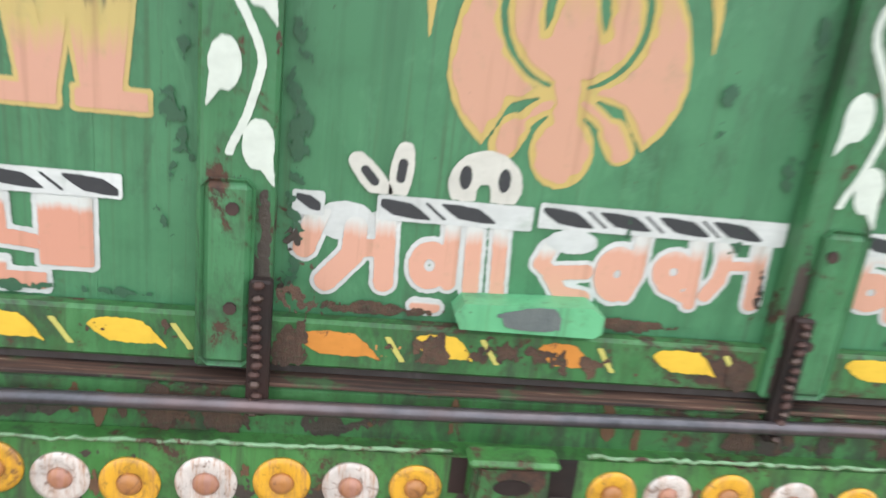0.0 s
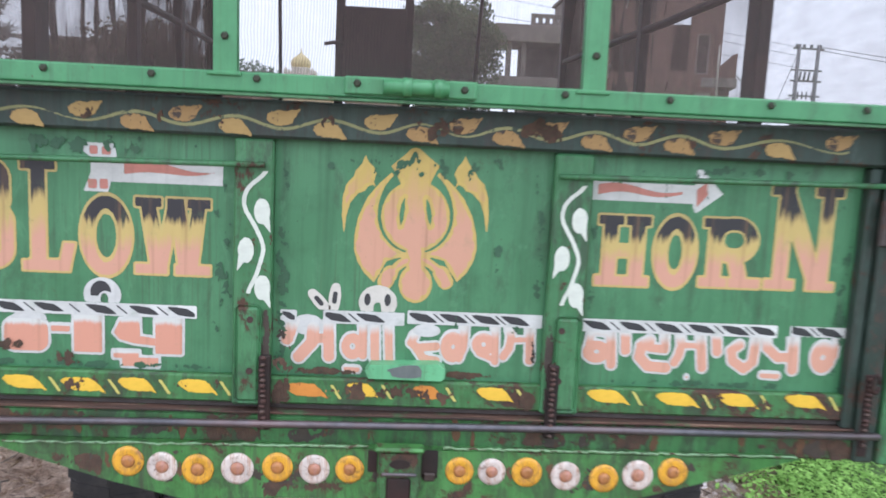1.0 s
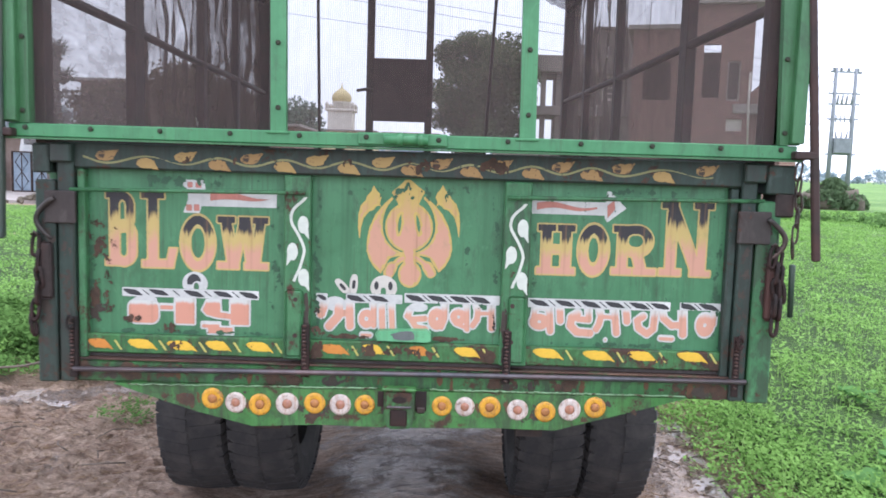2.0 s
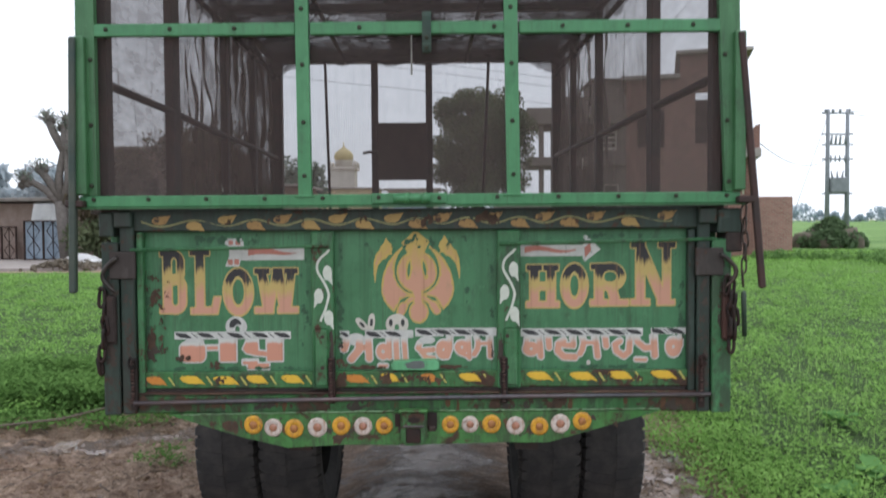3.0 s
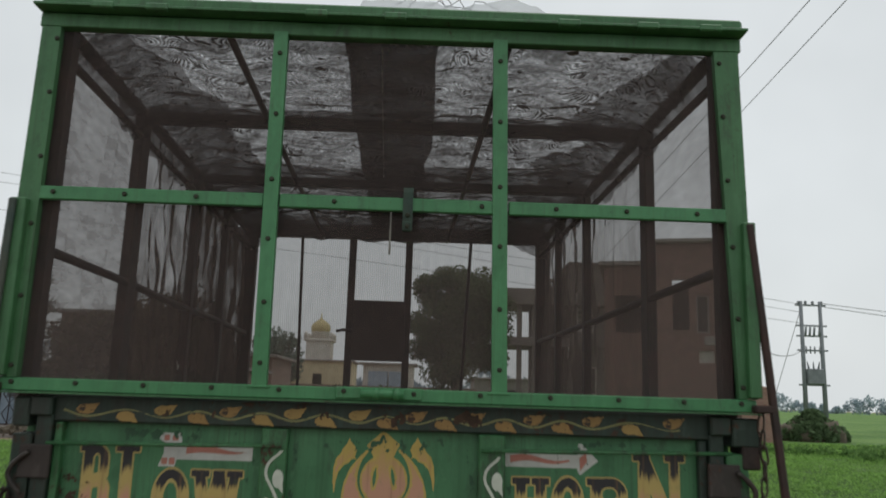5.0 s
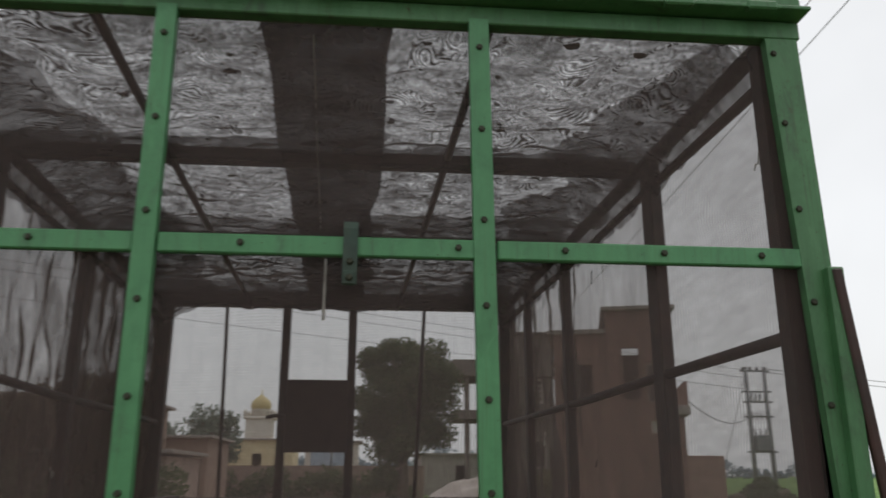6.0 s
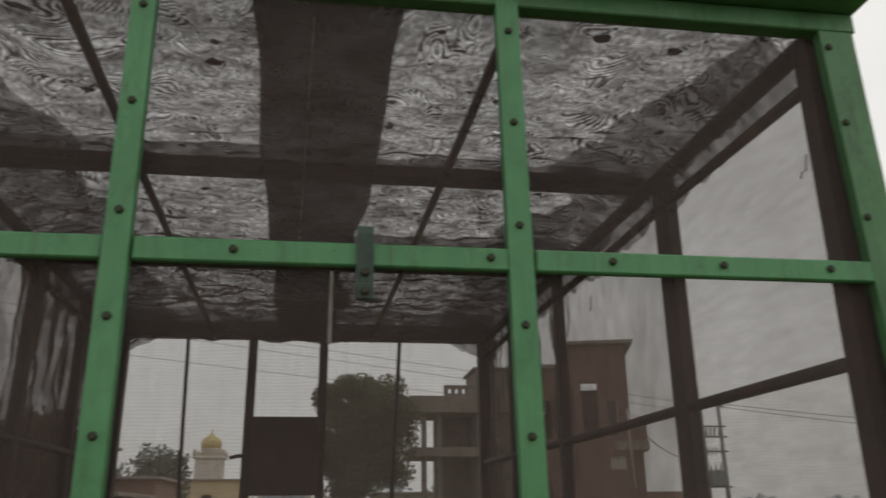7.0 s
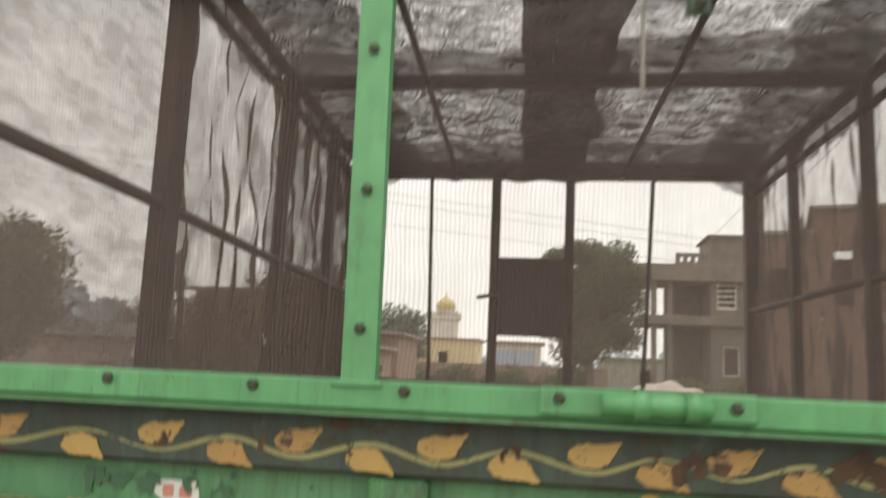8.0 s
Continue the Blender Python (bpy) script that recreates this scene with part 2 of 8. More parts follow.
def rubber():
    m = Nodes("muddy_rubber")
    a, b = m.noise(9, 6, 0.7), m.noise(70, 4, 0.6)
    m.surface(m.mix(m.ramp(a, 0.42, 0.72, 0, 0.6), srgb(44, 43, 43), srgb(84, 78, 74)), 0.8, 0, b, 0.3, 0.003)
    return m.mat


M_RUBBER = rubber()


def netting(name, color, cover, spread, lines, glow=0.5, blot=2.2, rings=0.0, mesh=0.0):
    """Woven shade net: partly open, with denser and thinner patches; threads pass some light."""
    m = Nodes(name)
    big = m.noise(blot, 5, 0.65, None, 0.3)
    rows = m.noise(1.0, 3, 0.6, m.stretch(*lines))
    f = m.math("ADD", cover, m.math("MULTIPLY", m.math("SUBTRACT", big, 0.5), spread))
    f = m.math("ADD", f, m.math("MULTIPLY", m.math("SUBTRACT", rows, 0.5), spread * 1.2))
    if rings:
        # doubled mesh layers beat against each other in ring patterns
        soft = m.noise(2.2, 2, 0.45, None, 0.8)
        weave = m.noise(75, 4, 0.7)
        f = m.math("ADD", f, m.math("MULTIPLY", m.math("SUBTRACT", weave, 0.5), 0.9))
        f = m.math("ADD", f, m.math("MULTIPLY", m.math("SINE", m.math("MULTIPLY", soft, 900.0), 0.0), rings))
        spots = m.noise(26, 3, 0.5)
        f = m.math("ADD", f, m.ramp(spots, 0.70, 0.74, 0, 0.5))
        f = m.math("SUBTRACT", f, m.ramp(m.noise(19, 3, 0.6), 0.72, 0.76, 0, 0.5))
    if mesh:
        # single threads, a few millimetres apart, pulled slightly out of line
        pull = m.math("MULTIPLY", m.noise(6, 3, 0.5), 0.03)
        sep = m.node("ShaderNodeSeparateXYZ")
        m.link(m.coord.outputs["Object"], sep.inputs[0])
        for axis in (0, 2):
            wave = m.math("SINE", m.math("MULTIPLY", m.math("ADD", sep.outputs[axis], pull), 2 * math.pi / 0.0058), 0.0)
            f = m.math("ADD", f, m.math("MULTIPLY", wave, mesh if axis == 0 else mesh * 0.35))
    f = m.ramp(f, 0.0, 1.0)
    clear = m.node("ShaderNodeBsdfTransparent")
    d = m.node("ShaderNodeBsdfDiffuse", Color=color)
    t = m.node("ShaderNodeBsdfTranslucent", Color=color)
    cloth, both = m.node("ShaderNodeMixShader"), m.node("ShaderNodeMixShader")
    cloth.inputs[0].default_value = glow
    m.link(d.outputs[0], cloth.inputs[1])
    m.link(t.outputs[0], cloth.inputs[2])
    m.link(f, both.inputs[0])
    m.link(clear.outputs[0], both.inputs[1])
    m.link(cloth.outputs[0], both.inputs[2])
    m.link(both.outputs[0], m.out.inputs[0])
    return m.mat


M_NET_SIDE = netting("grey_side_net", srgb(92, 84, 81), 0.62, 0.15, (3, 9, 40), 0.45)
M_NET_SIDE_FAR = netting("loose_grey_side_net", srgb(84, 74, 70), 0.72, 0.22, (3, 12, 6), 0.45)
M_NET_SIDE_OLD = netting("dusty_side_net", srgb(94, 85, 82), 0.77, 0.30, (3, 10, 34), 0.45, 3.0)
M_NET_REAR = netting("fine_rear_net", srgb(138, 124, 120), 0.28, 0.10, (30, 30, 30), 0.4, mesh=0.10)
M_NET_ROOF = netting("dirty_roof_net", srgb(54, 50, 48), 0.81, 0.48, (9, 26, 3), 0.3, 6.0, 0.15)
M_NET_ROOF_FAR = netting("thick_dirty_roof_net", srgb(50, 46, 44), 0.83, 0.55, (9, 26, 3), 0.3, 7.0, 0.14)
M_NET_ROOF_LAST = netting("doubled_dirty_roof_net", srgb(48, 44, 42), 0.93, 0.5, (9, 26, 3), 0.3, 7.0, 0.10)
M_NET_STRIP = netting("doubled_dark_net", srgb(44, 40, 38), 0.95, 0.15, (8, 8, 3), 0.4)
M_NET_FOLD = netting("bunched_dark_net", srgb(50, 46, 44), 0.72, 0.8, (10, 30, 10), 0.3, 6.0)
M_NET_LOOSE = netting("dusty_loose_side_net", srgb(72, 62, 57), 0.82, 0.36, (3, 13, 3.2), 0.4, 5.0)
M_NET_DOUBLE = netting("doubled_side_net", srgb(60, 51, 46), 0.94, 0.30, (3, 13, 3.2), 0.4, 5.0)
M_NET_FRONT = netting("fine_front_net", srgb(84, 78, 76), 0.48, 0.08, (30, 30, 2), 0.4)
M_TARP = netting("pale_plastic_tarp", srgb(214, 218, 220), 0.6, 0.25, (6, 6, 6), 0.5)


def ground_mat():
    m = Nodes("churned_wet_mud")
    pressed = m.stretch(0.55, 1.7, 1)
    big, mid, fine = m.noise(1.4, 6, 0.65, None, 0.4), m.noise(8, 8, 0.72, pressed, 0.9), m.noise(60, 6, 0.8)
    crumb = m.noise(17, 6, 0.78, pressed, 1.3)
    fibres = m.noise(1.0, 5, 0.7, m.stretch(16, 95, 40), 1.5)
    mud = m.mix(m.ramp(mid, 0.36, 0.64), srgb(138, 106, 84), srgb(216, 188, 164))
    mud = m.mix(m.ramp(crumb, 0.50, 0.64, 0, 0.75), mud, srgb(84, 60, 46))
    mud = m.mix(m.ramp(fine, 0.44, 0.66, 0, 0.55), mud, srgb(66, 50, 40))
    mud = m.mix(m.ramp(fibres, 0.60, 0.68, 0, 0.7), mud, srgb(178, 154, 128))
    # water lies where the wheels have pressed the mud flat
    sep = m.node("ShaderNodeSeparateXYZ")
    m.link(m.coord.outputs["Object"], sep.inputs[0])
    x, y = sep.outputs[0], sep.outputs[1]

    def lane(value, middle, half):
        return m.math("MAXIMUM", m.math("SUBTRACT", 1.0, m.math("DIVIDE", m.math("ABSOLUTE", m.math("SUBTRACT", value, middle), 0.0), half)), 0.0)
    left = m.math("MULTIPLY", lane(m.math("SUBTRACT", y, m.math("MULTIPLY", x, 0.36)), 3.18, 0.36), m.ramp(x, -1.2, -1.5))
    right = m.math("MULTIPLY", lane(x, 1.3, 0.45), m.ramp(y, 4.5, 3.5))
    under = m.math("MULTIPLY", lane(x, -0.02, 0.75), 1.1)
    place = m.math("MAXIMUM", m.math("MAXIMUM", left, right), under)
    wet = m.ramp(m.math("ADD", m.math("ADD", big, m.math("MULTIPLY", m.math("SUBTRACT", crumb, 0.5), 0.7)), m.math("MULTIPLY", place, 0.34)), 0.66, 0.80)
    mud = m.mix(m.math("MULTIPLY", wet, 0.6), mud, srgb(150, 138, 130))
    rgh = m.ramp(wet, 0, 1, 0.85, 0.16)
    relief = m.math("ADD", mid, m.math("ADD", m.math("MULTIPLY", fine, 0.35), m.math("MULTIPLY", crumb, 0.8)))
    m.surface(mud, rgh, 0, m.math("MULTIPLY", relief, m.ramp(wet, 0, 1, 1.0, 0.25)), 1.0, 0.05, 0.6)
    return m.mat


def puddle_mat():
    m = Nodes("shallow_muddy_water")
    a, b = m.noise(14, 6, 0.7), m.noise(4, 4, 0.6)
    m.surface(m.mix(m.ramp(b, 0.4, 0.6), srgb(120, 104, 96), srgb(146, 130, 122)), m.ramp(a, 0.35, 0.7, 0.06, 0.4), 0, a, 0.25, 0.01, 0.9)
    return m.mat


def field_mat():
    """Closed canopy far out; near the track soil and lower leaves, painted darker as shade between the plants."""
    m = Nodes("green_crop_field")
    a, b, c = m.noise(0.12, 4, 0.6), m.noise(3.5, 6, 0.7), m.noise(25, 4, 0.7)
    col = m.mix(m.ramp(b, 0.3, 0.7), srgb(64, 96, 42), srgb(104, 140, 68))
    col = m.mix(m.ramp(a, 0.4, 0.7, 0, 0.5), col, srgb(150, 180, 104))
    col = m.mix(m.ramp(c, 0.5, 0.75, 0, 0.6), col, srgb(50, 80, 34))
    # dark soil and leaf tones that also stand in for shade between plants
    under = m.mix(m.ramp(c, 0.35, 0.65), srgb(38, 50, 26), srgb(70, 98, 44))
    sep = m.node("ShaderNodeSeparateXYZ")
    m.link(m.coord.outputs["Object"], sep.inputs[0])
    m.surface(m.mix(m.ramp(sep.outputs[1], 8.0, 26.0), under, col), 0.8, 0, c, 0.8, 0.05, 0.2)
    return m.mat


def leaf_mat(name, dark, light, through=0.35):
    m = Nodes(name)
    isl = m.node("ShaderNodeNewGeometry").outputs["Random Per Island"]
    n = m.noise(1.2, 3, 0.6)
    clump = m.ramp(m.noise(5.0, 4, 0.7), 0.3, 0.7, 0, 0.6)
    col = m.mix(m.math("ADD", m.math("MULTIPLY", isl, 0.4), m.math("MULTIPLY", m.math("ADD", n, clump), 0.4)), dark, light)
    d, t, s = m.node("ShaderNodeBsdfDiffuse"), m.node("ShaderNodeBsdfTranslucent"), m.node("ShaderNodeMixShader")
    s.inputs[0].default_value = through
    m.link(col, d.inputs[0])
    m.link(col, t.inputs[0])
    m.link(d.outputs[0], s.inputs[1])
    m.link(t.outputs[0], s.inputs[2])
    m.link(s.outputs[0], m.out.inputs[0])
    return m.mat


def mottled(name, a, b, scale=4.0, rough=0.85, bump=0.3, c=None):
    m = Nodes(name)
    n, f = m.noise(scale, 6, 0.65, None, 0.3), m.noise(scale * 9, 4, 0.65)
    col = m.mix(m.ramp(n, 0.3, 0.7), a, b)
    if c:
        col = m.mix(m.ramp(f, 0.55, 0.75), col, c)
    m.surface(col, rough, 0, f, bump, 0.01)
    return m.mat


M_MUD, M_FIELD, M_PUDDLE = ground_mat(), field_mat(), puddle_mat()
M_CROP = leaf_mat("crop_leaves", srgb(70, 112, 48), srgb(160, 200, 112))
M_WEED = leaf_mat("weed_leaves", srgb(58, 90, 44), srgb(122, 158, 88))
M_BLADE = leaf_mat("grass_blade", srgb(96, 136, 62), srgb(176, 206, 128))
M_BROAD = leaf_mat("pale_broad_leaf", srgb(88, 134, 74), srgb(132, 172, 108))
M_VERGE = leaf_mat("verge_leaves", srgb(76, 110, 62), srgb(132, 164, 100))
M_TREE = leaf_mat("tree_leaves", srgb(62, 72, 54), srgb(122, 130, 98))
# pale blue-grey puts the distance haze into the leaf colour
M_HAZETREE = leaf_mat("haze_tinted_tree_leaves", srgb(148, 160, 166), srgb(174, 184, 188))
# bark greyed and lifted for the haze in front of it
M_DARKBARK = mottled("dark_knobbly_bark", srgb(92, 86, 82), srgb(122, 114, 108), 9)
M_PALEBRICK = mottled("pale_dusty_brick", srgb(150, 130, 120), srgb(176, 158, 148), 3, 0.9, 0.4, srgb(128, 106, 96))
# leaf greens lifted a little to hold haze
M_MOUNDLEAF = leaf_mat("dark_broad_leaves", srgb(72, 92, 66), srgb(120, 140, 104))
# far tree lines: haze painted into the leaves
M_FARTREE = leaf_mat("far_haze_tinted_leaves", srgb(152, 166, 174), srgb(178, 190, 196))
M_BARK = mottled("grey_brown_bark", srgb(84, 74, 66), srgb(122, 108, 96), 9)
M_CONCRETE = mottled("raw_concrete", srgb(134, 126, 120), srgb(164, 156, 150), 2)
M_RAWHOUSE = mottled("raw_house_concrete", srgb(100, 92, 86), srgb(130, 120, 112), 1.2, 0.9, 0.3, srgb(92, 84, 78))
# pole steel painted paler, with distance haze in its grey
M_POLE = mottled("haze_tinted_grey_steel", srgb(116, 120, 124), srgb(138, 142, 146), 3, 0.7)
M_PLASTER = mottled("weathered_plaster", srgb(196, 188, 176), srgb(222, 216, 206), 1.5)
M_CREAMWALL = mottled("cream_limewash", srgb(200, 186, 150), srgb(222, 208, 172), 1.5)
# gold paled and greyed: haze over the dome is in this colour
M_GOLD = mottled("gilded_dome", srgb(188, 168, 112), srgb(206, 190, 142), 2, 0.5, 0.1)
M_BLUEGATE = mottled("blue_grey_sheet", srgb(140, 158, 176), srgb(176, 190, 204), 3, 0.5)
M_SAND = mottled("pale_rubble", srgb(186, 172, 164), srgb(214, 204, 198), 3, 0.95, 0.6)
M_DARKBOX = mottled("dark_brown_sheet", srgb(58, 44, 42), srgb(72, 56, 52), 5, 0.7, 0.2)
M_WIRE = mottled("weathered_cable", srgb(96, 98, 100), srgb(120, 122, 124), 4, 0.6, 0)
M_WHITECLOTH = mottled("white_sheet_cloth", srgb(226, 226, 226), srgb(240, 240, 238), 2, 0.8)


# ---- building helpers ----
def thing(name, at, label, category, group="", kind=""):
    ob = new(name)
    ob.location = at
    ob.empty_display_size = 0.1
    return tagged(ob, label, category, group, kind)


def mesh_of(name, bm, material, smooth=False):
    bmesh.ops.recalc_face_normals(bm, faces=bm.faces)
    data = bpy.data.meshes.new(name)
    for f in bm.faces:
        f.smooth = smooth
    bm.to_mesh(data)
    bm.free()
    data.materials.append(material)
    return data


def part(name, bm, material, parent, label="", smooth=False, at=None):
    data = bm if isinstance(bm, bpy.types.Mesh) else mesh_of(name, bm, material, smooth)
    ob = new(name, data)
    ob.parent = parent
    if at is not None:
        ob.location = at
    return tagged(ob, label)


def repeat(name, data, parent, places, label=""):
    return [part(name, data, None, parent, label, at=p) for p in places]


def box(bm, x0, x1, y0, y1, z0, z1, bevel=0.0):
    m = Matrix.LocRotScale(((x0 + x1) / 2, (y0 + y1) / 2, (z0 + z1) / 2), None, (abs(x1 - x0), abs(y1 - y0), abs(z1 - z0)))
    made = bmesh.ops.create_cube(bm, size=1, matrix=m)["verts"]
    if bevel:
        edges = {e for v in made for e in v.link_edges}
        bmesh.ops.bevel(bm, geom=list(edges), offset=bevel, segments=1, affect="EDGES")
    return bm


def boxed(*args, **kw):
    return box(bmesh.new(), *args, **kw)


def tube(bm, points, radius, sides=8, closed=False):
    """A round bar through the points; radius may be a number or one for each point."""
    pts = [Vector(p) for p in points]
    rad = [radius] * len(pts) if isinstance(radius, (int, float)) else radius
    rings = []
    for k, p in enumerate(pts):
        a = pts[k - 1] if (k or closed) else p
        b = pts[(k + 1) % len(pts)] if (k + 1 < len(pts) or closed) else p
        d = (b - a).normalized()
        u = d.cross(Vector((0.31, 0.2, 0.93)))
        if u.length < 0.2:
            u = d.cross(Vector((0.9, 0.3, 0.1)))
        u.normalize()
        v = d.cross(u)
        rings.append([bm.verts.new(p + rad[k] * (math.cos(t) * u + math.sin(t) * v)) for t in (2 * math.pi * s / sides for s in range(sides))])
    last = len(rings) if closed else len(rings) - 1
    for k in range(last):
        a, b = rings[k], rings[(k + 1) % len(rings)]
        for s in range(sides):
            bm.faces.new((a[s], a[(s + 1) % sides], b[(s + 1) % sides], b[s]))
    if not closed:
        bm.faces.new(rings[0][::-1])
        bm.faces.new(rings[-1])
    return bm


def tubed(points, radius, sides=8, closed=False):
    return tube(bmesh.new(), points, radius, sides, closed)


def lathe(bm, profile, sides, axis="y", closed=False):
    """Turns (distance along the axis, radius) round the axis."""
    rings = []
    for along, r in profile:
        ring = []
        for s in range(sides):
            t = 2 * math.pi * s / sides
            c, q = r * math.cos(t), r * math.sin(t)
            ring.append(bm.verts.new({"x": (along, c, q), "y": (c, along, q), "z": (c, q, along)}[axis]))
        rings.append(ring)
    for k in range(len(rings) - (0 if closed else 1)):
        a, b = rings[k], rings[(k + 1) % len(rings)]
        for s in range(sides):
            bm.faces.new((a[s], a[(s + 1) % sides], b[(s + 1) % sides], b[s]))
    if not closed:
        bm.faces.new(rings[0])
        bm.faces.new(rings[-1])
    return bm


def sheet(points_fn, nu, nv, thick=0.0):
    """A bent sheet: points_fn(u, v) over 0..1."""
    bm = bmesh.new()
    grid = [[bm.verts.new(points_fn(i / nu, j / nv)) for j in range(nv + 1)] for i in range(nu + 1)]
    for i in range(nu):
        for j in range(nv):
            bm.faces.new((grid[i][j], grid[i + 1][j], grid[i + 1][j + 1], grid[i][j + 1]))
    if thick:
        bmesh.ops.solidify(bm, geom=list(bm.faces), thickness=thick)
    return bm


def wav(x, y, z=0.0):
    return noise.noise(Vector((x, y, z)))


def prism(bm, outline, y0, y1):
    """An (x, z) outline given thickness along y."""
    a = [bm.verts.new((x, y0, z)) for x, z in outline]
    b = [bm.verts.new((x, y1, z)) for x, z in outline]
    bm.faces.new(a)
    bm.faces.new(b[::-1])
    for k in range(len(a)):
        n = (k + 1) % len(a)
        bm.faces.new((a[k], b[k], b[n], a[n]))
    return bm


# ---- ground ----
TRACK_L, TRACK_R = -2.4, 1.75


def ground_z(x, y):
    z = 0.05 * wav(x * 0.6, y * 0.35) + 0.025 * wav(x * 2.3, y * 1.7, 3)
    for rut in (-0.67, 0.72):
        z -= 0.06 * math.exp(-(((x - rut) / 0.33) ** 2))
    z += 0.05 * math.exp(-(((x - 0.02) / 0.35) ** 2)) + 0.02 * wav(x * 7, y * 5, 8)
    churn = 0.35 + 0.65 * max(0.0, min(1.0, (-x - 0.9) / 0.5)) + 0.3 * max(0.0, min(1.0, (x - 1.1) / 0.3))
    z += churn * (0.030 * wav(x * 4.5, y * 6, 1) + 0.040 * abs(wav(x * 9, y * 8, 4)) + 0.030 * abs(wav(x * 19, y * 17, 6)) + 0.016 * wav(x * 41, y * 37, 8))
    return z


def lay_ground():
    bm = bmesh.new()
    xs = sorted({*np.linspace(-900, -60, 8), *np.linspace(-60, -8, 14), *np.linspace(-8, -4.2, 20), *np.linspace(-4.2, -3.0, 34), *np.linspace(-3.0, -0.9, 132), *np.linspace(-0.9, 1.0, 50), *np.linspace(1.0, 1.9, 56), *np.linspace(1.9, 2.6, 16), *np.linspace(2.6, 8, 24), *np.linspace(8, 60, 14), *np.linspace(60, 900, 8)})
    ys = sorted({*np.linspace(-300, -8, 8), *np.linspace(-8, -1.2, 18), *np.linspace(-1.2, 0.2, 50), *np.linspace(0.2, 2.9, 160), *np.linspace(2.9, 4.2, 40), *np.linspace(4.2, 12, 30), *np.linspace(12, 60, 20), *np.linspace(60, 1500, 10)})
    grid = [[bm.verts.new((x, y, ground_z(x, y) if abs(x) < 9 and -9 < y < 13 else 0.0)) for y in ys] for x in xs]
    for i in range(len(xs) - 1):
        for j in range(len(ys) - 1):
            bm.faces.new((grid[i][j], grid[i + 1][j], grid[i + 1][j + 1], grid[i][j + 1]))
    ob = new("ground", mesh_of("ground", bm, M_MUD, True))
    tagged(ob, "wet rutted brown mud of the farm track", "ground", kind="structure")


def field_edge_right(y):
    return 1.75 + 0.25 * wav(y * 0.8, 4.0) + 0.1 * wav(y * 3, 1.0)


def field_edge_left(y):
    return -2.35 + 0.3 * wav(y * 0.7, 9.0) - 2.5 * max(0.0, 1 - max(0.0, y - 1.25) / 2.4)


def lay_field(name, side, y_end, label):
    """The crop's own soil and low growth, a little above the mud."""
    ys = sorted({*np.linspace(-40, -3, 8), *np.linspace(-3, 14, 70), *np.linspace(14, y_end, 12)})
    outs = [0.0, 0.15, 0.4, 1.0, 2.5, 6, 15, 60, 700]
    bm = bmesh.new()
    grid = []
    for y in ys:
        e = field_edge_right(y) if side > 0 else field_edge_left(y)
        grid.append([bm.verts.new((e + side * o, y, -0.03 + min(0.10, 0.4 * o) + 0.02 * wav(y, o * 2))) for o in outs])
    for i in range(len(ys) - 1):
        for j in range(len(outs) - 1):
            bm.faces.new((grid[i][j], grid[i + 1][j], grid[i + 1][j + 1], grid[i][j + 1]))
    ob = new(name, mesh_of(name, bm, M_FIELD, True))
    tagged(ob, label, "field", kind="structure")


def scatter_crop(name, side, plants, y_far, label, mat, seed, near=None, tall=1.0, leaf=1.0):
    """Small bushy plants of many leaflets each, denser close to the track."""
    rng = np.random.default_rng(seed)
    u, w = rng.random(plants), rng.random(plants)
    if near:
        x = rng.uniform(near[0], near[1], plants)
        y = rng.uniform(near[2], near[3], plants)
    else:
        y = -6.0 + (y_far + 6.0) * u ** 1.55
        edge = np.array([field_edge_right(v) if side > 0 else field_edge_left(v) for v in y])
        x = edge + side * (-0.05 + (0.42 * np.maximum(y, 0) + 4.6) * w ** 1.15)
    grow_h = np.array([0.7 + 0.55 * wav(a * 0.7, b * 0.7, 2.0) + 0.45 * wav(a * 2.6, b * 2.6, 5.0) for a, b in zip(x, y)]) * rng.uniform(0.7, 1.2, plants) * tall
    n = 17
    scale = 1 + 0.055 * np.maximum(0, y)
    pa, ph = rng.uniform(0, 2 * np.pi, (plants, n)), rng.random((plants, n))
    pr = rng.random((plants, n)) ** 0.6 * 0.085 * scale[:, None]
    cxs = (x[:, None] + pr * np.cos(pa)).ravel()
    cys = (y[:, None] + pr * np.sin(pa)).ravel()
    czs = (0.05 + (0.19 * grow_h[:, None]) * (0.25 + 0.75 * ph) * (1.1 - 0.5 * pr / (0.085 * scale[:, None]))).ravel()
    long = np.where(rng.random(plants * n) < 0.3, 1.7, 1.0)
    size = (0.0110 * leaf * scale[:, None] * rng.uniform(0.7, 1.5, (plants, n))).ravel()
    a, lean = rng.uniform(0, 2 * np.pi, plants * n), rng.uniform(-0.2, 0.8, plants * n)
    d = np.stack([np.cos(a), np.sin(a), lean], 1) * (size * long)[:, None]
    s = np.stack([-np.sin(a), np.cos(a), rng.uniform(-0.4, 0.4, plants * n)], 1) * (size / long)[:, None] * 0.62
    c = np.stack([cxs, cys, czs], 1)
    verts = np.stack([c - d, c + s, c + d, c - s], 1).reshape(-1, 3)
    faces = np.arange(len(verts)).reshape(-1, 4)
    data = bpy.data.meshes.new(name)
    data.from_pydata(verts.tolist(), [], faces.tolist())
    data.materials.append(mat)
    tagged(new(name, data), label, "crop", kind="stuff")


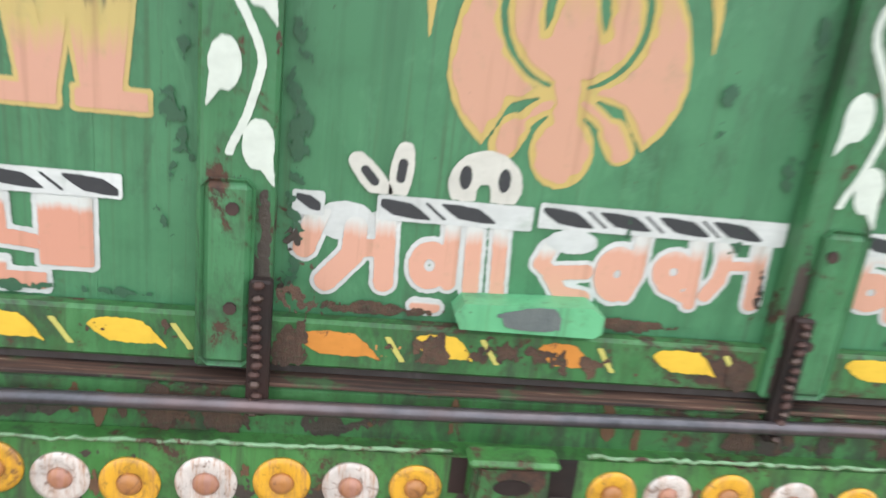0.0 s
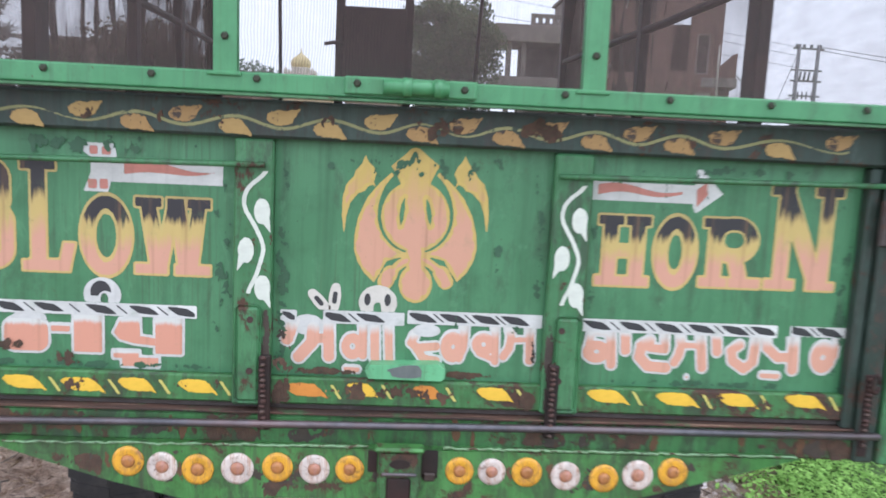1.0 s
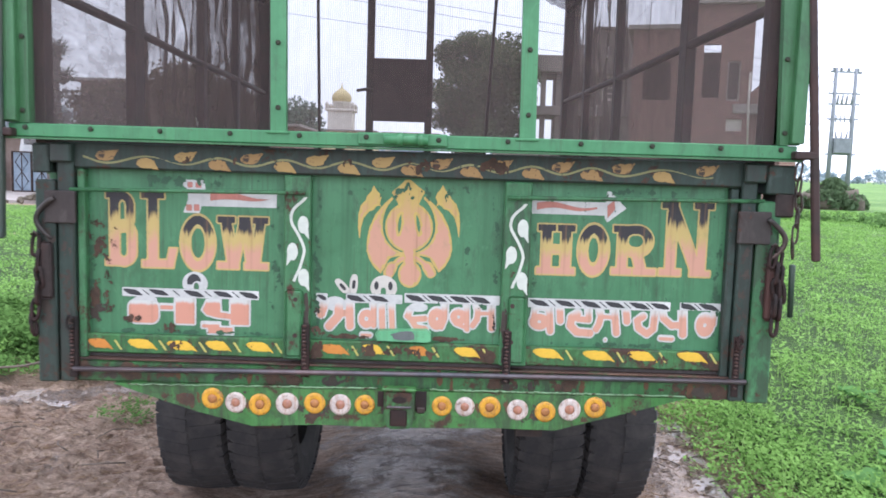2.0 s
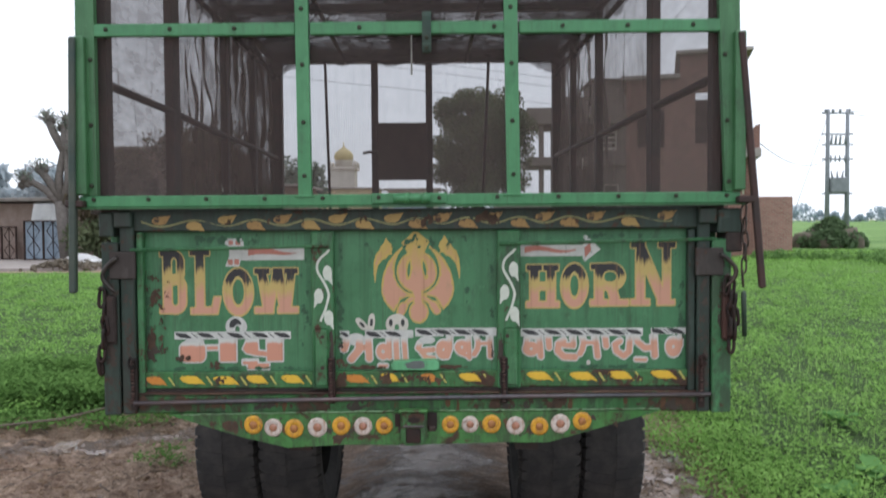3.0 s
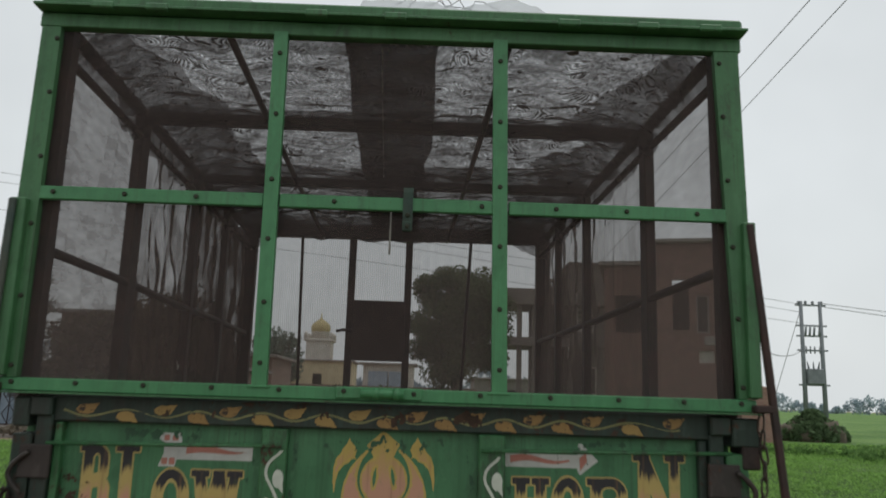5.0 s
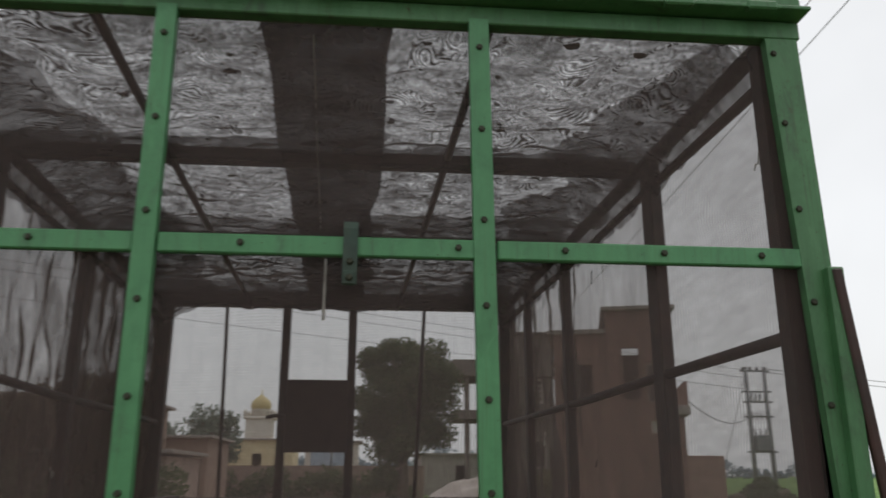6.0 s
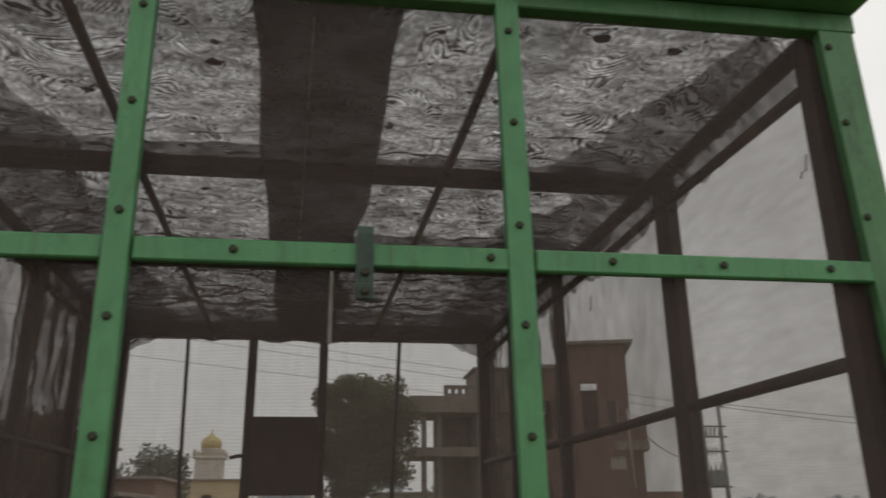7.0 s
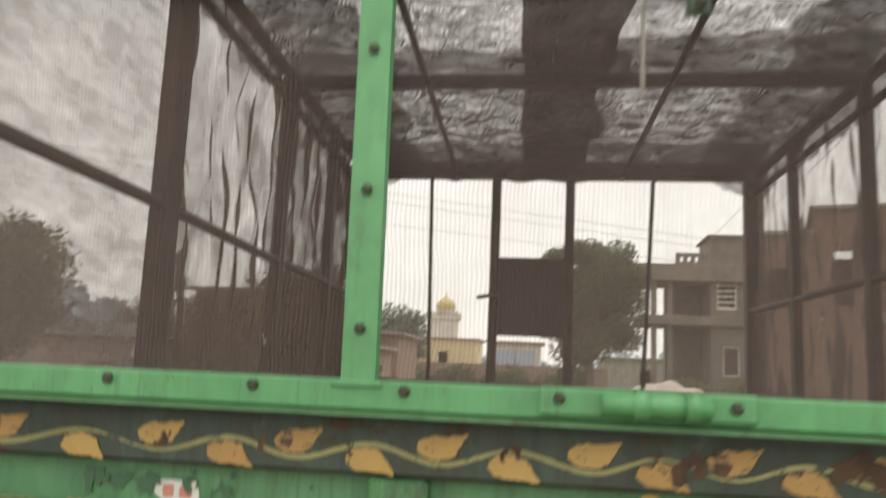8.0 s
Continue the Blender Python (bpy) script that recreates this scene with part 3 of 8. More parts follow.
lay_ground()
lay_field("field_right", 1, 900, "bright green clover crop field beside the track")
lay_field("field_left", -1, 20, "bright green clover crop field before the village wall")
scatter_crop("crop_plants_right", 1, 19000, 32, "dense leafy green fodder crop beside the track", M_CROP, 3)
scatter_crop("crop_plants_left", -1, 13500, 19, "dense leafy green fodder crop with dark weedy edge", M_CROP, 4)
scatter_crop("weed_edge", -1, 2300, 0, "taller dark weeds along the muddy verge", M_WEED, 5, (-6.5, -2.3, 3.15, 4.7), 1.4, 1.5)
scatter_crop("weed_verge", 1, 620, 0, "sparse weeds at the edge of the wet track", M_CROP, 6, (1.40, 2.1, 0.2, 4.5), 0.55, 0.9)
scatter_crop("verge_seedlings", -1, 230, 0, "low weeds growing out of the muddy verge", M_WEED, 7, (-3.6, -1.75, 2.62, 3.3), 0.6, 1.1)
scatter_crop("track_seedlings", -1, 22, 0, "thin patch of grass in the mud beside a wheel", M_WEED, 8, (-1.75, -1.35, 1.75, 2.15), 0.35, 0.8)


def grass_blades(name, count, area, seed, label):
    """Thin bent blades standing in the crop beside the track."""
    rng = np.random.default_rng(seed)
    verts, faces = [], []
    for _ in range(count):
        x, y = rng.uniform(area[0], area[1]), rng.uniform(area[2], area[3])
        if x < field_edge_right(y) - 0.12:
            continue
        a, h, w = rng.uniform(0, 6.28), rng.uniform(0.10, 0.26), rng.uniform(0.0018, 0.004)
        lean = rng.uniform(0.05, 0.55)
        c, q = math.cos(a), math.sin(a)
        k = len(verts)
        for j in range(4):
            t = j / 3
            r, z = h * lean * t ** 1.7, 0.02 + h * t * (1 - 0.25 * lean * t)
            ww = w * (1 - t) ** 0.6 if j < 3 else 0.0004
            verts += [(x + c * r - q * ww, y + q * r + c * ww, z), (x + c * r + q * ww, y + q * r - c * ww, z)]
        faces += [(k + 2 * j, k + 2 * j + 1, k + 2 * j + 3, k + 2 * j + 2) for j in range(3)]
    data = bpy.data.meshes.new(name)
    data.from_pydata(verts, [], faces)
    data.materials.append(M_BLADE)
    tagged(new(name, data), label, "grass", kind="stuff")


def broad_weed(at, seed, label):
    """A low rosette of broad pale leaves."""
    root = thing("broadleaf_weed", at, label, "weed", "broad weeds beside the track")
    rng = np.random.default_rng(seed)
    for k in range(9):
        a, ln = 2 * math.pi * k / 9 + rng.normal() * 0.2, rng.uniform(0.09, 0.15)
        tilt = rng.uniform(0.3, 1.0)

        def leaf(u, v, a=a, ln=ln, tilt=tilt):
            r = ln * u
            w = 0.42 * ln * math.sin(math.pi * min(1.0, 0.06 + u * 0.94)) ** 0.7 * (v - 0.5) * 2
            z = 0.05 + r * tilt - 0.5 * r * r / ln + 0.012 * abs(v - 0.5) * 2 + 0.004 * math.sin(u * 20)
            return (r * math.cos(a) - w * math.sin(a), r * math.sin(a) + w * math.cos(a), z)
        part("leaf", sheet(leaf, 8, 4), M_BROAD, root, "broad pale green leaf", True)
    return root


grass_blades("grass_blades", 1500, (1.5, 4.2, -0.4, 6.5), 51, "thin grass blades standing in the crop edge")
broad_weed((2.08, 1.15, 0.02), 52, "low broad-leaved pale green weed at the track edge")
broad_weed((2.42, 1.45, 0.04), 53, "low broad-leaved pale green weed in the crop")
broad_weed((2.75, 2.55, 0.05), 54, "low broad-leaved pale green weed in the crop")


# ---- the trailer ----
trailer = thing("farm_trailer", (0, 0, 0), "old green painted steel farm trailer with hand-painted tailgate, parked on mud", "trailer")
tailgate = part("tailgate", boxed(-1.0, 1.0, 0.0, 0.012, 0.87, 1.46), M_PANEL, trailer, "faded green sheet tailgate with hand-painted lettering")
P = -0.0012     # face of the paint on the sheet


def build_body():
    part("top_beam", boxed(-1.0, 1.01, -0.035, 0.03, 1.436, 1.5125, bevel=0.006), M_BAND, tailgate, "dark dirty green beam with a painted vine")
    for x0, x1 in ((-0.348, -0.270), (0.298, 0.378)):
        bm = boxed(x0, x1, -0.032, 0.0, 0.885, 1.434, bevel=0.004)
        part("stile", bm, M_FRAME, tailgate, "channel stile with a painted white vine")
        cap0, cap1 = (-0.342, -0.288) if x0 < 0 else (0.318, 0.372)
        part("stile_cap", boxed(cap0, cap1, -0.042, -0.031, 0.892, 1.098, bevel=0.009), M_FRAME, tailgate, "chipped green hinge plate")
        # solid dark discs stand in for the shade inside the bolt holes
        hole = tubed([(0, -0.002, 0), (0, 0.002, 0)], 0.007, 8)
        data = mesh_of("bolt_hole", hole, M_DARKIRON)
        repeat("bolt_hole", data, tailgate, [(-0.31 if x0 < 0 else 0.331, -0.043, z) for z in (0.961, 1.069)])
    # added strip: its dark rust brown also stands in for the gap's shade
    part("gap_strip", boxed(-0.985, 1.0, -0.010, 0.0, 0.8742, 0.8862), M_RUSTPLATE, tailgate, "dark rust-brown strip standing in for the shaded gap under the tailgate")
    part("foot_strip", boxed(-0.985, 0.985, -0.022, 0.0, 0.8862, 0.944, bevel=0.004), M_BEAM, tailgate, "rusty green strip with yellow chevrons")
    part("edge_fold", boxed(-0.957, -0.935, -0.03, 0.0, 0.872, 1.434, bevel=0.003), M_FRAME, tailgate)
    part("edge_fold", boxed(0.958, 0.982, -0.03, 0.0, 0.872, 1.434, bevel=0.003), M_BAND, tailgate)
    part("crease", boxed(-0.14, -0.134, -0.0006, 0.002, 0.94, 1.43), M_PANEL, tailgate)
    part("crease", boxed(-0.46, -0.455, -0.0006, 0.002, 0.94, 1.43), M_PANEL, tailgate)
    # thin locking rods below the top beam
    part("locking_rod", tubed([(-0.97, -0.046, 1.374), (-0.6, -0.046, 1.379), (-0.285, -0.046, 1.384)], 0.006, 8), M_FRAME, trailer, "thin green locking rod", True)
    part("locking_rod", tubed([(0.305, -0.046, 1.388), (0.7, -0.046, 1.394), (1.05, -0.046, 1.40)], 0.006, 8), M_FRAME, trailer, "thin green locking rod", True)
    # rear cross beam, its long rod and the apron
    part("cross_beam", boxed(-1.0, 1.03, -0.03, 0.10, 0.800, 0.867, bevel=0.006), M_BEAM, trailer, "rusting green rear cross beam")
    part("beam_lip", boxed(-0.985, 1.02, -0.036, 0.0, 0.8675, 0.8725, bevel=0.001), M_LIP, trailer, "rusted beam lip with pale scraped edge")
    part("drop_rod", tubed([(-0.965, -0.052, 0.842), (-0.5, -0.05, 0.849), (-0.05, -0.054, 0.856), (0.4, -0.05, 0.860), (1.03, -0.052, 0.864)], 0.0082, 10), M_ROD, trailer, "long worn grey rod", True)
    bm = prism(bmesh.new(), [(-0.845, 0.803), (-0.686, 0.753), (-0.59, 0.724), (-0.431, 0.686), (-0.24, 0.696), (0.0, 0.694), (0.30, 0.702), (0.47, 0.701), (0.609, 0.740), (0.86, 0.811)], -0.058, -0.028)
    apron = part("apron", bm, M_APRON, trailer, "green tapered apron plate with painted discs")
    for x0, x1, z0, z1 in ((-0.80, -0.06, 0.803, 0.813), (0.095, 0.85, 0.814, 0.817)):
        pts = [(x0 + (x1 - x0) * k / 90, -0.060 - 0.002 * wav(k * 0.8, x0 + 9), z0 + (z1 - z0) * k / 90 + 0.003 * wav(k * 0.3, x0) + 0.0035 * wav(k * 0.9, x0 + 2)) for k in range(91)]
        part("weld_seam", tubed(pts, [max(0.0008, 0.0026 + 0.0022 * wav(k * 0.7, x0 + 5)) for k in range(91)], 5), M_SEAM, apron, "rough pale painted weld seam", True)
    kinds = ["y", "w", "y", "w", "y", "w", "y"]
    spots = [(-0.550, 0.767), (-0.481, 0.757), (-0.409, 0.753), (-0.328, 0.757), (-0.246, 0.762), (-0.170, 0.760), (-0.097, 0.762),
             (0.132, 0.765), (0.200, 0.765), (0.274, 0.766), (0.357, 0.760), (0.439, 0.757), (0.511, 0.766), (0.586, 0.775)]
    radii = [0.0325, 0.0315, 0.033, 0.034, 0.032, 0.032, 0.030, 0.030, 0.0295, 0.0325, 0.032, 0.031, 0.0335, 0.032]
    for k, (x, z) in enumerate(spots):
        amber = kinds[k % 7] == "y"
        r = radii[k]
        dish = [(-0.058, r), (-0.0602, r * 0.98), (-0.0615, r * 0.8), (-0.0615, r * 0.5), (-0.0605, r * 0.42), (-0.0605, 0.001)]
        d = part("reflector_disc", lathe(bmesh.new(), dish, 28), M_DISC_Y if amber else M_DISC_W, apron, "yellow painted disc" if amber else "white painted disc", True, (x, 0, z))
        hub = [(-0.060, r * 0.44), (-0.0635, r * 0.38), (-0.0675, r * 0.2), (-0.066, 0.001)]
        part("hub", lathe(bmesh.new(), hub, 18), M_HUB if amber else M_HUB_P, d, "rusty raised centre", True)
    # hitch block in the middle of the apron, with pockets beside it
    bm = prism(bmesh.new(), [(-0.036, 0.815), (0.048, 0.816), (0.052, 0.74), (0.044, 0.700), (-0.026, 0.697), (-0.040, 0.735)], -0.086, -0.0585)
    bmesh.ops.bevel(bm, geom=list(bm.edges), offset=0.006, segments=2, affect="EDGES")
    block = part("hitch_block", bm, M_BEAM, apron, "rusty green hitch block")
    part("hitch_flange", boxed(-0.046, 0.056, -0.094, -0.0585, 0.813, 0.823, bevel=0.004), M_APRON, block, "scraped green hitch flange")
    # hole, jaw and pockets: dark plates stand in for the shade inside them
    oval_rim = [(0.006 + 0.021 * math.cos(2 * math.pi * k / 16), 0.787 + 0.010 * math.sin(2 * math.pi * k / 16)) for k in range(16)]
    part("hitch_hole", prism(bmesh.new(), oval_rim, -0.0872, -0.0858), M_IRON, block, "dark oval plate standing in for a shaded hole")
    part("hitch_lip", boxed(-0.030, 0.042, -0.092, -0.085, 0.763, 0.769, bevel=0.002), M_ROD, block, "scraped grey lip")
    part("hitch_jaw", boxed(-0.020, 0.030, -0.090, -0.085, 0.708, 0.758, bevel=0.004), M_IRON, block, "dark plate standing in for the shaded jaw recess")
    part("side_pocket", boxed(0.0525, 0.086, -0.0596, -0.0575, 0.748, 0.808), M_IRON, apron, "dark plate standing in for a shaded open pocket")
    part("pocket_lug", boxed(0.056, 0.082, -0.066, -0.0590, 0.742, 0.760, bevel=0.003), M_CHAIN, apron, "grey steel lug")
    part("side_pocket", boxed(-0.060, -0.041, -0.0596, -0.0575, 0.758, 0.804), M_IRON, apron, "dark plate standing in for a shaded open pocket")
    # grab handle plate under the middle panel
    bm = prism(bmesh.new(), [(-0.074, 0.968), (-0.064, 0.981), (0.078, 0.986), (0.093, 0.976), (0.093, 0.956), (0.084, 0.950), (-0.066, 0.951)], -0.036, -0.001)
    part("grab_plate", bm, painted_metal("pale_green_plate", srgb(92, 160, 112), 0.15), tailgate, "pale green grab plate with a scuffed middle")
    # hinge straps with bolts
    for x in (-0.279, 0.320, 1.0, -0.968):
        inner = abs(x) < 0.5
        strap = part("hinge_strap", boxed(x - 0.012, x + 0.012, -0.047, -0.03, 0.836 if inner else 0.815, 0.995 if inner else 1.0, bevel=0.003), M_IRON, trailer, "rusted iron hinge strap")
        for k in range(14):
            z = 0.840 + 0.0112 * k + 0.004 * wav(k * 2.1, x * 3)
            q = 0.004 * wav(k * 1.7, x) - 0.002
            link = boxed(-0.006, 0.006, -0.056, -0.0465, 0, 0.0075 + 0.003 * wav(k * 3.3, x), bevel=0.003)
            bmesh.ops.rotate(link, cent=(0, -0.05, 0.004), matrix=Matrix.Rotation(0.7 * wav(k * 1.3, x * 5), 3, "Y"), verts=list(link.verts))
            part("hinge_knuckle", link, M_DARKIRON if k % 3 else M_CHAIN, strap, at=(x + q, 0, z))
        if not inner:
            part("pin_loop", tubed([(x + 0.008 * math.cos(t), -0.068, 0.985 + 0.02 * math.sin(t)) for t in np.linspace(0, 6.0, 12)], 0.004, 6), M_IRON, strap, "", True)
    # corner posts and side boards
    for s, x0, x1, x2 in ((1, 0.985, 1.029, 1.100), (-1, -0.960, -1.008, -1.070)):
        part("corner_post", boxed(min(x0, x1), max(x0, x1), -0.045, 0.02, 0.802, 1.512, bevel=0.004), M_BAND, trailer, "chipped green inner corner post")
        part("corner_post", boxed(min(x1 + s * 0.005, x2), max(x1 + s * 0.005, x2), -0.05, 0.06, 0.80, 1.40, bevel=0.004), M_FRAME if s > 0 else M_BAND, trailer, "chipped green outer corner post")
        part("corner_patch", boxed(min(x0 - s * 0.01, x2 - s * 0.03), max(x0 - s * 0.01, x2 - s * 0.03), -0.06, -0.046, 1.275, 1.37, bevel=0.003), M_RUSTPLATE, trailer, "brown rusted corner patch")
        reach = 0.032 if s > 0 else 0.004
        part("corner_bracket", boxed(min(x0, x0 + s * 0.062), max(x0, x0 + s * 0.062), -0.062, 0.05, 1.452, 1.508, bevel=0.005), M_BAND, trailer, "dark green corner bracket")
        part("corner_bracket", boxed(min(x0 + s * 0.065, x2 + s * reach), max(x0 + s * 0.065, x2 + s * reach), -0.058, 0.05, 1.42, 1.505, bevel=0.005), M_BAND, trailer, "dark green corner bracket")
        if s > 0:
            part("bracket_foot", boxed(min(x2 - s * 0.02, x2 + s * 0.035), max(x2 - s * 0.02, x2 + s * 0.035), -0.055, 0.05, 1.355, 1.46, bevel=0.005), M_DARKIRON, trailer)
        part("side_board", boxed(min(s * 1.06, s * 1.085), max(s * 1.06, s * 1.085), 0.065, 3.44, 0.87, 1.51, bevel=0.003), M_FRAME, trailer, "green side board")
        for k in range(6):
            part("side_rib", boxed(min(s * 1.085, s * 1.12), max(s * 1.085, s * 1.12), 0.3 + 0.6 * k, 0.36 + 0.6 * k, 0.86, 1.5), M_FRAME, trailer)
        part("chassis_rail", boxed(min(s * 0.36, s * 0.44), max(s * 0.36, s * 0.44), 0.0, 3.9, 0.66, 0.79), M_DARKIRON, trailer, "dark chassis rail")
    part("bed_floor", boxed(-1.06, 1.06, 0.02, 3.44, 0.80, 0.862), M_DARKIRON, trailer, "dark steel bed floor")
    part("front_board", boxed(-1.085, 1.085, 3.42, 3.45, 0.87, 1.50), M_FRAME, trailer, "green front board")
    part("axle", tubed([(-1.0, 1.22, 0.47), (1.04, 1.22, 0.47)], 0.055, 12), M_DARKIRON, trailer, "muddy axle", True)
    part("spring_pack", boxed(-0.44, -0.36, 0.7, 1.75, 0.53, 0.60), M_DARKIRON, trailer)
    part("spring_pack", boxed(0.36, 0.44, 0.7, 1.75, 0.53, 0.60), M_DARKIRON, trailer)
    part("drawbar", boxed(-0.05, 0.05, 3.4, 5.2, 0.60, 0.70), M_DARKIRON, trailer, "dark drawbar")


def build_wheels():
    R, W = 0.47, 0.135
    prof = [(-W * 0.72, 0.27), (-W * 0.97, 0.32), (-W, 0.38), (-W * 0.985, 0.425), (-W * 0.93, 0.448), (-W * 0.80, 0.460), (-W * 0.4, R - 0.004), (0, R - 0.002),
            (W * 0.4, R - 0.004), (W * 0.80, 0.460), (W * 0.93, 0.448), (W * 0.985, 0.425), (W, 0.38), (W * 0.97, 0.32), (W * 0.72, 0.27)]
    lug_bm = lathe(bmesh.new(), prof, 72, "x", True)
    for k in range(52):
        a = 2 * math.pi * k / 52
        for s in (-1, 1):
            m = Matrix.Rotation(a + 0.03 * s, 4, "X") @ Matrix.Translation((s * W * 0.50, 0, R - 0.0155)) @ Matrix.Rotation(s * 0.10, 4, "Y") @ Matrix.Rotation(s * 0.12, 4, "Z") @ Matrix.Diagonal((W * 0.92, 0.040, 0.022, 1))
            bmesh.ops.create_cube(lug_bm, size=1, matrix=m)
            m = Matrix.Rotation(a + 0.03 * s, 4, "X") @ Matrix.Translation((s * W * 0.97, 0, R - 0.036)) @ Matrix.Rotation(s * 1.1, 4, "Y") @ Matrix.Diagonal((0.035, 0.036, 0.014, 1))
            bmesh.ops.create_cube(lug_bm, size=1, matrix=m)
    tyre = mesh_of("tyre", lug_bm, M_RUBBER)
    rim = mesh_of("rim", lathe(bmesh.new(), [(-0.10, 0.272), (-0.06, 0.24), (0.02, 0.22), (0.03, 0.1), (0.06, 0.09), (0.06, 0.001)], 28, "x"), M_IRON, True)
    for x in (-0.89, -0.605, 0.585, 0.87):
        hub = new("wheel")
        hub.parent = trailer
        hub.location = (x, 1.22, 0.455)
        tagged(hub, "muddy black dual wheel with worn lug tread")
        part("tyre", tyre, None, hub, "muddy worn black tyre")
        part("rim", rim, None, hub, "rusty rim")


def build_chains():
    """Chains, hooks and pins that hang at the rear corners."""
    link = [(0.009 * math.cos(t), 0, 0.019 * math.sin(t) + 0.010 * (1 if math.sin(t) > 0 else -1)) for t in np.linspace(0, 2 * math.pi, 13)[:-1]]
    link_data = mesh_of("chain_link", tubed(link, 0.0035, 6, True), M_CHAIN, True)
    heavy = [(1.12 * a, b, 1.12 * c) for a, b, c in link]
    heavy_data = mesh_of("heavy_link", tubed(heavy, 0.0062, 6, True), M_IRON, True)

    def hang(name, start, count, step, data, link_name, label, sway=0.01, end=None):
        top = part(name, tubed([(-0.01, 0, 0.0), (0, -0.004, 0.01), (0.01, 0, 0.0)], 0.004, 6), M_CHAIN, trailer, label, True, start)
        for k in range(count):
            ob = part(link_name, data, None, top, at=(sway * math.sin(k * 0.8), 0.004 * math.cos(k), -0.03 - step * k))
            ob.rotation_euler = (0.1 * math.sin(k), 0.12 * math.cos(k * 1.7), radians(90 * (k % 2) + 12 * math.sin(k * 2.1)))
        if end:
            part("pin", tubed([(0, 0, -0.03 - step * count), (0, 0, -0.035 - step * count), (0.004, 0, -0.03 - step * count - end)], [0.006, 0.009, 0.008], 8), M_LATCH, top, "dark steel locking pin", True)
        return top

    hang("pin_chain", (1.137, -0.062, 1.52), 6, 0.045, link_data, "chain_link", "light chain with a hanging pin", 0.004, 0.155)
    hang("corner_chain", (1.094, -0.068, 1.26), 5, 0.047, heavy_data, "heavy_link", "heavy rusty chain", 0.012)
    hang("corner_chain", (1.078, -0.072, 1.27), 4, 0.047, heavy_data, "heavy_link", "heavy rusty chain", 0.012)
    hang("corner_chain", (-1.066, -0.064, 1.24), 6, 0.047, heavy_data, "heavy_link", "heavy rusty chain", 0.012)
    for s, x in ((1, 1.085), (-1, -1.035)):
        pts = [(x + s * (-0.028 + 0.052 * math.sin(t)), -0.068, 1.350 - 0.040 * t) for t in np.linspace(0, 3.0, 14)]
        part("corner_hook", tubed(pts, [0.008] * 10 + [0.007, 0.006, 0.005, 0.004], 8), M_CHAIN, trailer, "bent iron corner hook", True)
        part("latch_pad", boxed(x - 0.022, x + 0.018, -0.066, -0.052, 1.05, 1.22, bevel=0.01), M_DARKIRON, trailer, "greasy dark latch pad")


build_body()
build_wheels()
build_chains()


# ---- the net cage on the trailer ----
cage = thing("net_cage", (0, 0, 1.5), "green steel cage with grey shade netting, bolted on the trailer", "cage")
cage.location = (0, 0, 0)
SKEW = -0.033
Y0, Y1 = -0.072, 3.43
BOLT = mesh_of("bolt", lathe(bmesh.new(), [(0.0, 0.0078), (-0.004, 0.0078), (-0.0065, 0.005), (-0.0065, 0.001)], 6), M_BOLT)


def cx(x, y):
    return x + SKEW * max(0.0, y)


